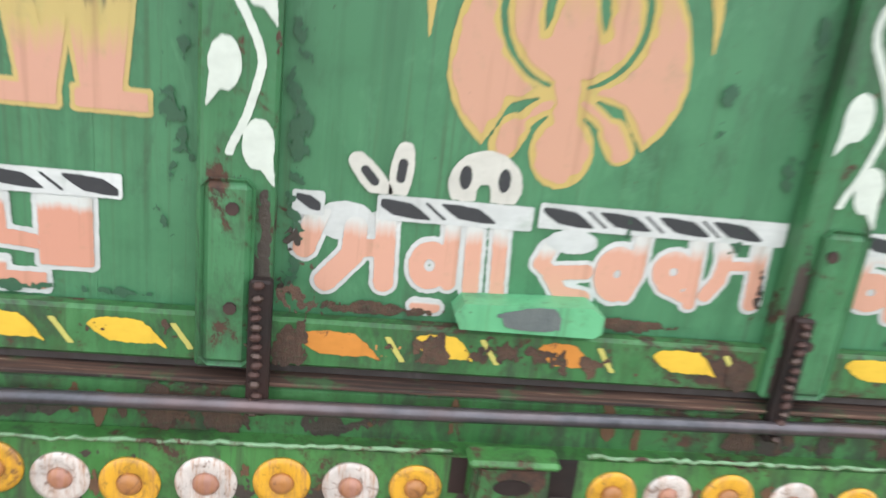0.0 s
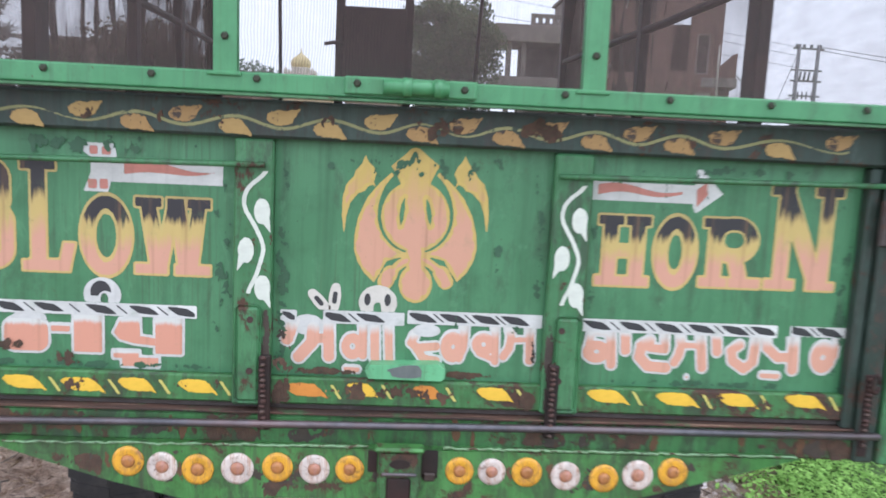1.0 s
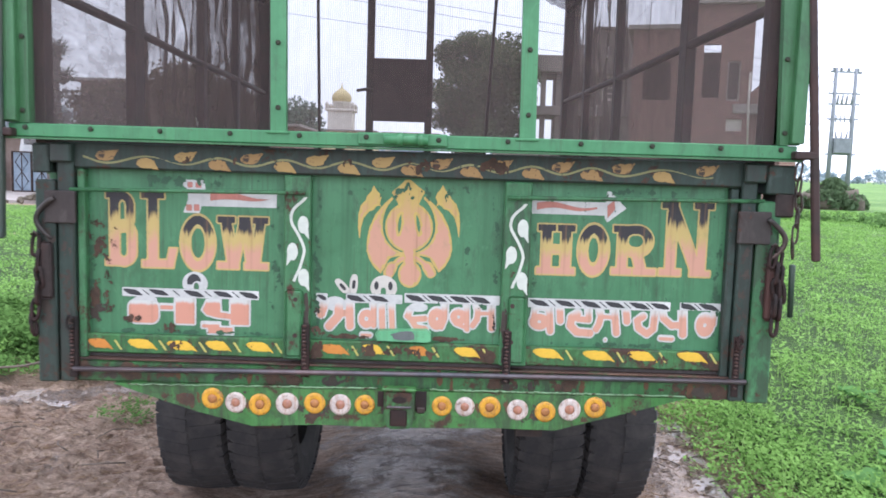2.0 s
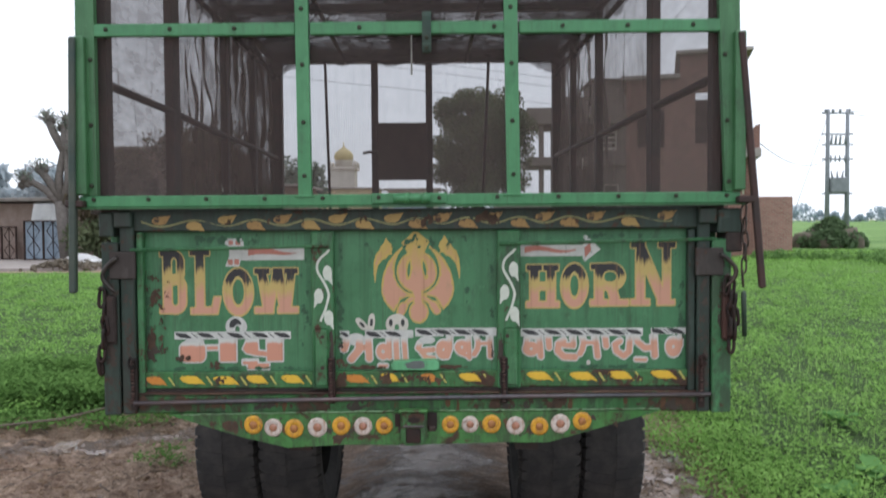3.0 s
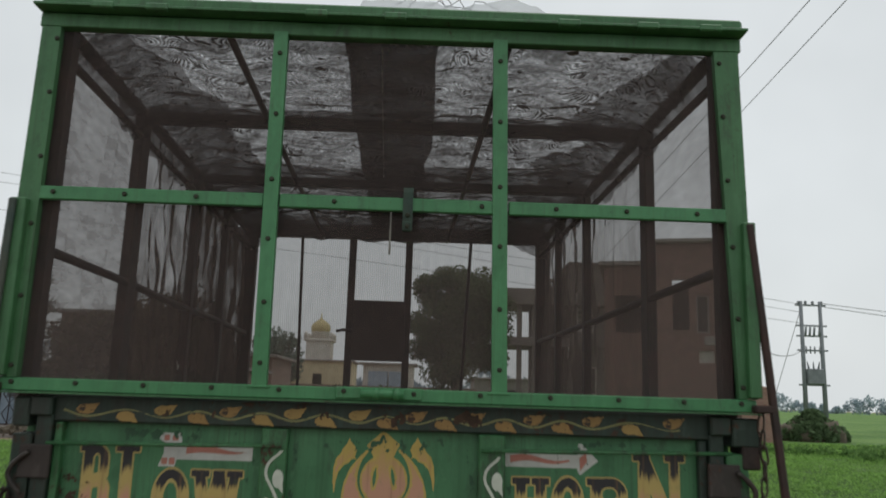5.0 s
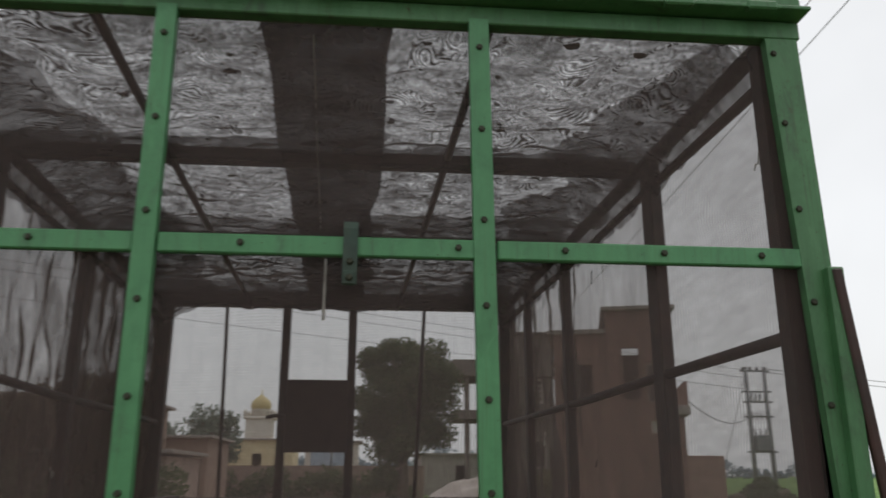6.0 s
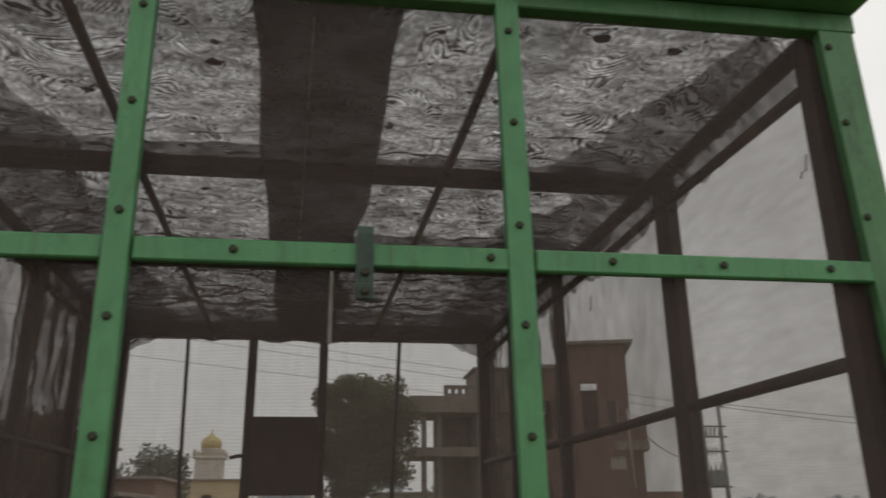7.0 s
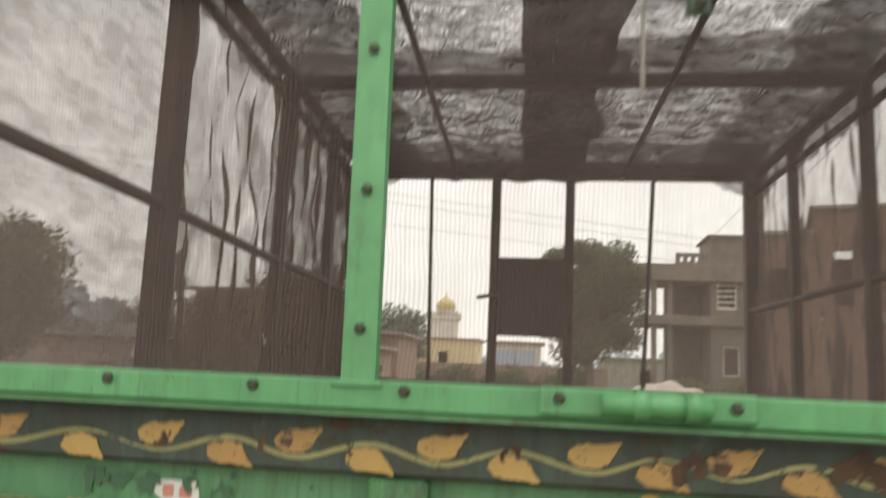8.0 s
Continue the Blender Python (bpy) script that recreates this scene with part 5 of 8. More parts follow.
def letter_field(c, x0, x1, z0, z1):
    w, h, zm = x1 - x0, z1 - z0, (z0 + z1) / 2

    def f(X, Z):
        if c == "B":
            up = np.abs(rect(X, Z, x0 + 0.03, x1 - 0.020, zm + 0.002, z1 - 0.010, 0.03)) - 0.0115
            low = np.abs(rect(X, Z, x0 + 0.03, x1 - 0.014, z0 + 0.010, zm + 0.012, 0.03)) - 0.0125
            return union(stem(X, Z, x0 + 0.028, z0, z1), up, low)
        if c == "L":
            return union(stem(X, Z, x0 + 0.038, z0, z1, 0.028, 0.018, 0.02), rect(X, Z, x0 + 0.02, x1 - 0.012, z0, z0 + 0.022), slant(X, Z, (x1 - 0.022, z0), (x1 - 0.010, z0 + 0.058), 0.022))
        if c == "O":
            return np.maximum(oval(X, Z, (x0 + x1) / 2, zm, w / 2, h / 2), -oval(X, Z, (x0 + x1) / 2, zm, w / 2 - 0.027, h / 2 - 0.026))
        if c == "W":
            d = union(slant(X, Z, (x0 + 0.024, z1), (x0 + 0.048, z0), 0.030), slant(X, Z, (x0 + 0.078, z1 - 0.004), (x0 + 0.050, z0), 0.022),
                      slant(X, Z, (x0 + 0.082, z1 - 0.004), (x1 - 0.046, z0), 0.030), slant(X, Z, (x1 - 0.022, z1), (x1 - 0.040, z0), 0.026))
            d = union(d, rect(X, Z, x0, x0 + 0.052, z1 - 0.018, z1), rect(X, Z, x0 + 0.064, x0 + 0.098, z1 - 0.018, z1), rect(X, Z, x1 - 0.046, x1, z1 - 0.018, z1))
            return union(d, rect(X, Z, x0, x0 + 0.064, z0, z0 + 0.019), rect(X, Z, x1 - 0.07, x1, z0, z0 + 0.019))
        if c == "H":
            return union(stem(X, Z, x0 + 0.030, z0, z1, 0.028, 0.014, 0.012), stem(X, Z, x1 - 0.030, z0, z1, 0.028, 0.014, 0.012), rect(X, Z, x0 + 0.03, x1 - 0.03, zm - 0.012, zm + 0.012))
        if c == "R":
            bowl = np.abs(rect(X, Z, x0 + 0.032, x1 - 0.024, zm - 0.006, z1 - 0.011, 0.035)) - 0.0125
            leg = slant(X, Z, (x0 + 0.072, zm), (x1 - 0.040, z0), 0.030)
            return union(stem(X, Z, x0 + 0.032, z0, z1, 0.028, 0.016, 0.014), bowl, leg, rect(X, Z, x1 - 0.068, x1, z0, z0 + 0.019))
        d = union(stem(X, Z, x0 + 0.036, z0, z1 - 0.03, 0.028, 0.018, 0.0), slant(X, Z, (x0 + 0.030, z1), (x1 - 0.036, z0), 0.034), rect(X, Z, x0 + 0.004, x0 + 0.052, z1 - 0.019, z1))
        return union(d, slant(X, Z, (x1 - 0.030, z1), (x1 - 0.030, z0), 0.024), rect(X, Z, x1 - 0.058, x1, z1 - 0.019, z1), rect(X, Z, x1 - 0.062, x1 - 0.002, z0, z0 + 0.016))
    return f


def paint_words():
    for c, x0, x1, z0, z1 in (("B", -0.888, -0.793, 1.150, 1.370), ("L", -0.783, -0.674, 1.147, 1.372), ("O", -0.662, -0.559, 1.142, 1.305), ("W", -0.552, -0.401, 1.149, 1.305),
                              ("H", 0.399, 0.517, 1.163, 1.311), ("O", 0.523, 0.615, 1.163, 1.314), ("R", 0.623, 0.757, 1.168, 1.314), ("N", 0.763, 0.921, 1.169, 1.389)):
        f = letter_field(c, x0, x1, z0, z1)
        area = (x0 - 0.012, x1 + 0.012, z0 - 0.012, z1 + 0.012)
        film("painted_letter_" + c.lower(), f, area, P - 0.0008, M_LETTER, tailgate, "letter " + c + " blended from black to yellow to salmon", 0.0022)
        film("letter_outline", grow(f, 0.0048), area, P, M_OUTLINE, tailgate, "yellow letter outline", 0.0022)


def paint_arrows():
    wave = lambda a, b, z, w: (lambda X, Z: np.maximum(np.abs(Z - z - 0.006 * np.sin((X - a) * 2 * math.pi / (b - a))) - w * (1 - 0.75 * np.clip((X - a) / (b - a), 0, 1)), np.abs(X - (a + b) / 2) - (b - a) / 2))
    # the arrow that points away from the word
    right = lambda X, Z: union(rect(X, Z, 0.381, 0.606, 1.342, 1.381), poly(X, Z, [(0.601, 1.414), (0.612, 1.414), (0.661, 1.365), (0.606, 1.322), (0.598, 1.335)]))
    red = lambda X, Z: union(wave(0.395, 0.575, 1.364, 0.011)(X, Z), poly(X, Z, [(0.604, 1.372), (0.624, 1.388), (0.628, 1.362), (0.606, 1.334)]))
    area = (0.375, 0.67, 1.315, 1.42)
    film("painted_arrow", lambda X, Z: np.maximum(right(X, Z), -red(X, Z)), area, P, M_WHITE, tailgate, "white painted arrow")
    film("arrow_stroke", red, area, P, M_RED, tailgate, "faded red stroke")
    left = lambda X, Z: union(poly(X, Z, [(-0.62, 1.378), (-0.376, 1.376), (-0.377, 1.335), (-0.60, 1.334), (-0.606, 1.313), (-0.655, 1.313), (-0.640, 1.352), (-0.632, 1.378), (-0.655, 1.392), (-0.652, 1.411), (-0.592, 1.411), (-0.588, 1.384)]), rect(X, Z, -0.64, -0.59, 1.34, 1.40))
    red2 = lambda X, Z: union(wave(-0.395, -0.575, 1.359, 0.011)(-0.97 - X, Z) * 0 + np.maximum(np.abs(Z - 1.362 - 0.005 * np.sin((X + 0.57) * 34)) - 0.011 * np.clip((-0.39 - X) / 0.12, 0.05, 1), np.abs(X + 0.482) - 0.092),
                              rect(X, Z, -0.642, -0.626, 1.388, 1.405, 0.003), rect(X, Z, -0.618, -0.600, 1.388, 1.404, 0.003), rect(X, Z, -0.646, -0.628, 1.319, 1.338, 0.003), rect(X, Z, -0.623, -0.606, 1.319, 1.339, 0.003))
    area = (-0.662, -0.37, 1.305, 1.418)
    film("painted_arrow", lambda X, Z: np.maximum(left(X, Z), -red2(X, Z)), area, P, M_WHITE, tailgate, "white painted arrow with fletching")
    film("arrow_stroke", red2, area, P, M_RED, tailgate, "faded red stroke")


def paint_emblem():
    """The emblem in the middle panel: sword, ring, two curved blades and two side blades."""
    def f(X, Z):
        c = 0.018 + 0.04 * (1.29 - Z)
        x = np.abs(X - c)
        Z = Z - 0.04 * (X - c)
        top = poly(x, Z, [(-0.01, 1.432), (0.008, 1.430), (0.022, 1.417), (0.050, 1.394), (0.040, 1.378), (0.031, 1.360), (0.031, 1.345), (-0.01, 1.345)])
        slit = poly(x, Z, [(0.022, 1.330), (0.030, 1.314), (0.034, 1.292), (0.031, 1.270), (0.025, 1.285), (0.022, 1.305)])
        disc = np.maximum(oval(x, Z, 0, 1.290, 0.071, 0.074), -slit)
        waist = rect(x, Z, -0.01, 0.019, 1.16, 1.235)
        ball = oval(x, Z, 0, 1.149, 0.035, 0.041)
        lobe = union(line(x, Z, [(0.016, 1.200), (0.034, 1.189), (0.050, 1.174)], 0.0095), seg(x, Z, (0.053, 1.171), (0.063, 1.153), 0.0165))
        blade = poly(x, Z, [(0.049, 1.381), (0.075, 1.358), (0.100, 1.328), (0.118, 1.290), (0.126, 1.255), (0.128, 1.222), (0.121, 1.196), (0.107, 1.172), (0.087, 1.152), (0.074, 1.172), (0.060, 1.197), (0.036, 1.204), (-0.01, 1.204), (-0.01, 1.30)])
        blade = np.maximum(blade, -oval(x, np.where(Z > 1.292, 1.292 + (Z - 1.292) * 0.80, Z), 0, 1.292, 0.0785, 0.0800))
        side = poly(x, Z, [(0.102, 1.416), (0.110, 1.398), (0.123, 1.384), (0.127, 1.372), (0.142, 1.357), (0.150, 1.330), (0.152, 1.290), (0.148, 1.250), (0.143, 1.290), (0.135, 1.318), (0.118, 1.338), (0.104, 1.343), (0.098, 1.352), (0.088, 1.356), (0.081, 1.348), (0.086, 1.362), (0.080, 1.378), (0.086, 1.392), (0.096, 1.402)])
        return union(top, disc, waist, ball, lobe, blade, side)
    area = (-0.16, 0.19, 1.10, 1.440)
    film("painted_emblem", lambda X, Z: f(X, Z) + 0.0065 + shaky(X * 0.35, Z * 0.35, 0.0035, 2.0), area, P - 0.0008, M_EMBLEM, tailgate, "salmon and yellow painted sword emblem", 0.0022)
    film("emblem_outline", f, area, P, M_EMBLEM_EDGE, tailgate, "yellow emblem outline", 0.0022)


def brush(strokes):
    """The field of a hand-painted character: ("s", half width, points...) strokes and ("o", half width, middle, radius, radius) rings."""
    def f(X, Z):
        parts = []
        for kind, r, *rest in strokes:
            if kind == "s":
                parts.append(line(X, Z, rest, r * 0.84))
            else:
                (x, z), rx, rz = rest
                parts.append(np.abs(oval(X, Z, x, z, rx, rz)) - r * 0.84)
        return union(*parts)
    return f


WRITTEN = []


def character(*strokes):
    """One character of the lower line, salmon fading to white under the header bar, with a white rim."""
    f, top, rim = brush(strokes), 1.066, 0.0048
    pts = [p for kind, r, *rest in strokes for p in (rest if kind == "s" else [(rest[0][0] - rest[1], rest[0][1] - rest[2]), (rest[0][0] + rest[1], rest[0][1] + rest[2])])]
    xs, zs = [p[0] for p in pts], [p[1] for p in pts]
    area = (min(xs) - 0.024, max(xs) + 0.024, min(zs) - 0.024, min(max(zs) + 0.024, top + 0.004))
    lift = 0.00006 * len(WRITTEN)
    WRITTEN.append(area)
    film("painted_character", lambda X, Z: np.maximum(f(X, Z), Z - top + 0.001), area, P - 0.0012 - lift * 0.3, M_CHARACTER, tailgate, "salmon character fading to white", 0.002)
    film("character_outline", lambda X, Z: np.maximum(f(X, Z) - rim, Z - top), area, P - lift * 0.3, M_WHITE, tailgate, "white character outline", 0.002)


def white_dab(x, z, rx, rz, depth):
    film("white_dab", lambda X, Z: oval(X, Z, x, z, rx, rz), (x - rx - 0.006, x + rx + 0.006, z - rz - 0.006, z + rz + 0.006), depth, M_WHITE, tailgate, "white brushed dab", 0.002)


def paint_writing():
    # the word in the middle panel
    white_dab(-0.198, 1.053, 0.033, 0.022, P - 0.0002)
    character(("s", 0.0147, (-0.240, 1.021), (-0.233, 1.043), (-0.226, 1.063)), ("s", 0.0147, (-0.186, 1.047), (-0.188, 1.016), (-0.215, 0.984)), ("s", 0.0118, (-0.183, 1.024), (-0.154, 1.026)), ("s", 0.0132, (-0.155, 1.066), (-0.152, 0.986)))
    character(("o", 0.0103, (-0.103, 1.010), 0.0147, 0.0176), ("s", 0.0103, (-0.082, 1.056), (-0.081, 0.991)))
    character(("s", 0.0110, (-0.058, 1.053), (-0.055, 0.985)), ("s", 0.0098, (-0.029, 1.055), (-0.025, 0.984)))
    character(("s", 0.0103, (0.027, 1.039), (0.020, 1.022), (0.034, 1.012), (0.073, 1.016)), ("s", 0.0103, (0.033, 1.009), (0.047, 0.989), (0.074, 0.985)))
    white_dab(0.052, 1.050, 0.029, 0.014, P - 0.0018)
    character(("o", 0.0132, (0.109, 1.016), 0.0150, 0.0191), ("s", 0.0103, (0.132, 1.066), (0.131, 1.017), (0.122, 0.992)))
    character(("o", 0.0118, (0.174, 1.024), 0.0148, 0.0150), ("s", 0.0088, (0.197, 1.066), (0.200, 0.987)), ("s", 0.0070, (0.165, 1.004), (0.194, 0.993)))
    character(("s", 0.0102, (0.226, 1.066), (0.232, 1.040), (0.229, 1.018), (0.217, 0.999)), ("s", 0.0066, (0.234, 1.036), (0.268, 1.038)), ("s", 0.0106, (0.271, 1.070), (0.274, 0.992)))
    character(("s", 0.0073, (-0.114, 0.961), (-0.092, 0.960)))
    # the word in the last panel
    character(("o", 0.0118, (0.417, 1.017), 0.0172, 0.0145), ("s", 0.0118, (0.446, 1.056), (0.451, 0.990)), ("s", 0.0088, (0.400, 1.032), (0.404, 1.062), (0.441, 1.060)))
    character(("s", 0.0118, (0.477, 1.062), (0.480, 1.022)))
    character(("s", 0.0103, (0.563, 1.064), (0.565, 1.027), (0.532, 1.030)), ("s", 0.0132, (0.531, 1.045), (0.514, 1.034), (0.511, 1.009), (0.531, 0.989), (0.570, 0.987)))
    character(("s", 0.0110, (0.596, 1.066), (0.601, 1.036), (0.596, 1.014), (0.588, 0.999)), ("s", 0.0072, (0.604, 1.038), (0.643, 1.038)), ("s", 0.0118, (0.640, 1.068), (0.650, 0.990)))
    character(("s", 0.0118, (0.675, 1.068), (0.680, 1.026)))
    character(("s", 0.0118, (0.728, 1.043), (0.711, 1.030), (0.716, 1.007), (0.742, 0.990), (0.760, 1.006), (0.764, 1.071)))
    character(("s", 0.0118, (0.784, 1.063), (0.789, 1.040), (0.815, 1.018), (0.842, 1.020)), ("s", 0.0132, (0.845, 1.072), (0.850, 0.992)))
    character(("s", 0.0080, (0.785, 0.978), (0.817, 0.977)))
    character(("o", 0.0132, (0.915, 1.022), 0.0160, 0.0206), ("s", 0.0088, (0.941, 1.061), (0.939, 1.025)))
    character(("s", 0.0030, (0.618, 0.969), (0.618, 0.967)))
    # header bars with black lozenges
    bars = [((-0.838, -0.427, 1.057, 1.084), (-0.806, -0.728, -0.623, -0.536, -0.457)), ((-0.255, -0.221, 1.057, 1.084), (-0.237,)),
            ((-0.166, 0.004, 1.058, 1.086), (-0.141, -0.065)), ((0.010, 0.296, 1.063, 1.092), (0.042, 0.109, 0.174, 0.240)),
            ((0.380, 0.808, 1.061, 1.089), (0.415, 0.491, 0.569, 0.644, 0.714, 0.778)), ((0.836, 0.964, 1.066, 1.089), (0.858, 0.922))]
    for (a, b, z0, z1), centres in bars:
        mid = (z0 + z1) / 2
        half = 0.021 if b - a > 0.05 else 0.011

        def loz(X, Z, c):
            u = X - c + (Z - mid) * 1.25 + 0.002 * math.sin(c * 61)
            shape = rect(u, Z, -half, half, mid - 0.0094 - 0.001 * math.sin(c * 37), mid + 0.0094, 0.0025) + 0.004 * np.clip((u * (Z - mid)) / 2e-4, 0, 1)
            return np.maximum(shape, np.abs(X - (a + b) / 2) - (b - a) / 2 + 0.004)

        def tick(X, Z, c):
            u = X - c + (Z - mid) * 1.25
            return np.maximum(np.maximum(np.abs(u) - 0.0024, np.abs(Z - mid) - 0.009), np.abs(X - (a + b) / 2) - (b - a) / 2 + 0.006)
        ticks = [(c + d) / 2 for c, d in zip(centres, centres[1:])]
        dark = lambda X, Z: union(*[loz(X, Z, c) for c in centres], *[tick(X, Z, c) for c in ticks])
        bar = lambda X, Z: rect(X, Z, a, b, z0, z1, 0.002)
        film("header_bar", lambda X, Z: np.maximum(bar(X, Z), -dark(X, Z)), (a - 0.006, b + 0.006, z0 - 0.006, z1 + 0.006), P - 0.0016, M_WHITE, tailgate, "white header bar", 0.002, 0.0004)
        for c in centres:
            film("header_lozenge", lambda X, Z: loz(X, Z, c), (c - 0.042, c + 0.042, z0, z1), P - 0.0017, M_BLACK, tailgate, "black lozenge", 0.002, 0.0004)
        for c in ticks:
            film("header_tick", lambda X, Z: tick(X, Z, c), (c - 0.018, c + 0.018, z0, z1), P - 0.0017, M_BLACK, tailgate, "thin black tick", 0.002, 0.0004)
    # the painter's word in the first panel, as plain blocks
    blocks = [lambda X, Z: rect(X, Z, -0.819, -0.730, 0.977, 1.045, 0.022), lambda X, Z: rect(X, Z, -0.724, -0.686, 1.020, 1.034, 0.002), lambda X, Z: rect(X, Z, -0.678, -0.621, 0.978, 1.056, 0.003),
              lambda X, Z: poly(X, Z, [(-0.597, 1.021), (-0.584, 1.050), (-0.545, 1.055), (-0.543, 1.016), (-0.512, 1.012), (-0.512, 0.996), (-0.556, 1.000), (-0.585, 1.008)]),
              lambda X, Z: rect(X, Z, -0.512, -0.457, 0.979, 1.056, 0.003), lambda X, Z: union(rect(X, Z, -0.598, -0.546, 0.968, 0.983), rect(X, Z, -0.580, -0.506, 0.951, 0.970))]
    areas = [(-0.819, -0.730, 0.977, 1.045), (-0.724, -0.686, 1.020, 1.034), (-0.678, -0.621, 0.978, 1.056), (-0.597, -0.512, 0.996, 1.055), (-0.512, -0.457, 0.979, 1.056), (-0.598, -0.506, 0.951, 0.983)]
    white_dab(-0.768, 1.046, 0.036, 0.016, P - 0.0004)
    for k, (f, (a, b, z0, z1)) in enumerate(zip(blocks, areas)):
        area = (a - 0.012, b + 0.012, z0 - 0.012, z1 + 0.010)
        film("painted_block", f, area, P - 0.0012 - 0.00002 * k, M_BLOCK, tailgate, "salmon block fading to white at its head", 0.002)
        film("character_outline", grow(f, 0.0055), area, P - 0.0001 - 0.00004 * k, M_WHITE, tailgate, "white block outline", 0.002)
    # round marks above the header bars
    def mark(f, dark, area, paint=M_WHITE):
        film("round_mark", lambda X, Z: np.maximum(f(X, Z), -union(*[d(X, Z) for d in dark])), area, P - 0.0019, paint, tailgate, "white rounded vowel mark", 0.002)
        for d in dark:
            film("round_mark_centre", lambda X, Z: np.maximum(f(X, Z), d(X, Z)), area, P - 0.0019, M_BLACK, tailgate, "black centre", 0.002)
    mark(lambda X, Z: np.maximum(np.maximum(oval(X, Z, -0.619, 1.101, 0.038, 0.036), 1.0845 - Z), -np.maximum(oval(X, Z, -0.615, 1.092, 0.008, 0.012), 1.08 - Z)),
         [lambda X, Z: np.maximum(np.maximum(oval(X, Z, -0.622, 1.106, 0.021, 0.024), -oval(X, Z, -0.612, 1.092, 0.016, 0.017)), 1.098 - Z)], (-0.665, -0.572, 1.08, 1.145))
    mark(lambda X, Z: np.maximum(np.maximum(oval(X, Z, -0.053, 1.106, 0.040, 0.037), 1.0865 - Z), -np.maximum(oval(X, Z, -0.054, 1.092, 0.008, 0.016), Z - 1.106)),
         [lambda X, Z: oval(X, Z, -0.075, 1.112, 0.0066, 0.013), lambda X, Z: oval(X, Z, -0.033, 1.112, 0.0066, 0.013)], (-0.10, -0.005, 1.082, 1.148), M_CREAMWHITE)
    for a, b in (((-0.190, 1.121), (-0.160, 1.088)), ((-0.141, 1.136), (-0.145, 1.088))):
        mark(lambda X, Z: np.maximum(seg(X, Z, a, b, 0.0150) + 0.2 * np.hypot(X - (a[0] + b[0]) / 2, Z - (a[1] + b[1]) / 2), 1.0865 - Z),
             [lambda X, Z: seg(X, Z, (a[0] * 0.7 + b[0] * 0.3, a[1] * 0.7 + b[1] * 0.3), (a[0] * 0.35 + b[0] * 0.65, a[1] * 0.35 + b[1] * 0.65), 0.0048)], (min(a[0], b[0]) - 0.02, max(a[0], b[0]) + 0.02, 1.08, a[1] + 0.02), M_CREAMWHITE)


def paint_vines():
    # ochre vine along the top beam
    z0 = 1.468
    beam_y = -0.0362

    tips = [-0.960, -0.866, -0.748, -0.637, -0.538, -0.445, -0.347, -0.254, -0.161, -0.061, 0.022, 0.108, 0.196, 0.282, 0.375, 0.461, 0.546, 0.637, 0.755, 0.880, 0.96]

    def stalk(X, Z):
        phase = np.interp(X, tips, [math.pi * k for k in range(len(tips))])
        return np.abs(Z - z0 - 0.004 * X - 0.0105 * np.cos(phase)) - 0.0032 + 0.006 * np.clip(np.sin(X * 8.3 + 1) - 0.72, 0, 1)
    film("painted_vine", stalk, (-0.935, 0.90, 1.445, 1.497), beam_y, M_STALK, tailgate, "pale ochre vine stalk", 0.0028)
    for k, x in enumerate(tips[1:-1]):
        up = k % 2 == 0
        z = z0 + 0.004 * x + (0.010 if up else -0.009)
        s = -1 if up else 1

        def leaf(X, Z):
            return union(oval(X, Z, x - 0.004, z, 0.027, 0.0150), poly(X, Z, [(x - 0.004, z - s * 0.013), (x + 0.036, z - s * 0.019), (x + 0.020, z + s * 0.006)]))
        worn = k in (0, 3, 4, 9, 10, 11, 12, 13, 14, 15, 16, 18)
        film("vine_leaf", leaf, (x - 0.040, x + 0.05, 1.436, 1.506), beam_y - 0.0006, M_OCHRE_OLD if worn else M_OCHRE, tailgate, "flaking ochre leaf" if worn else "ochre painted leaf", 0.0026, 0.0016)
    # white vines on the two stiles
    for xs, dz in ((-0.307, -0.012), (0.338, -0.003)):
        y = -0.0332

        def middle(Z):
            return sum(np.interp(Z + q, [1.123, 1.16, 1.216, 1.25, 1.30, 1.334, 1.37], [-0.011, 0.007, 0.022, 0.008, -0.022, -0.017, 0.026]) for q in (-0.012, -0.006, 0.0, 0.006, 0.012)) / 5

        def curl(X, Z, xs=xs):
            slope = (middle(Z + 0.002) - middle(Z - 0.002)) / 0.004
            return np.maximum(np.abs(X - xs - middle(Z)) / np.sqrt(1 + slope ** 2) - 0.0042, np.abs(Z - 1.246) - 0.125)
        film("painted_vine", curl, (xs - 0.036, xs + 0.038, 1.12, 1.375), y, M_VINE_WHITE, tailgate, "white vine stalk", 0.0024)
        for dx, z, s in ((0.016, 1.302 + dz, 1), (-0.015, 1.222 + dz, -1), (0.019, 1.146 + dz, 1)):
            def leaf(X, Z, x=xs + dx, z=z, s=s):
                return union(oval(X, Z, x, z, 0.0160, 0.026), poly(X, Z, [(x - 0.014, z - 0.004), (x + s * 0.018, z - 0.044), (x + 0.014, z - 0.002)]))
            film("vine_leaf", leaf, (xs + dx - 0.03, xs + dx + 0.03, z - 0.05, z + 0.03), y - 0.0006, M_VINE_WHITE, tailgate, "white vine leaf", 0.0022)


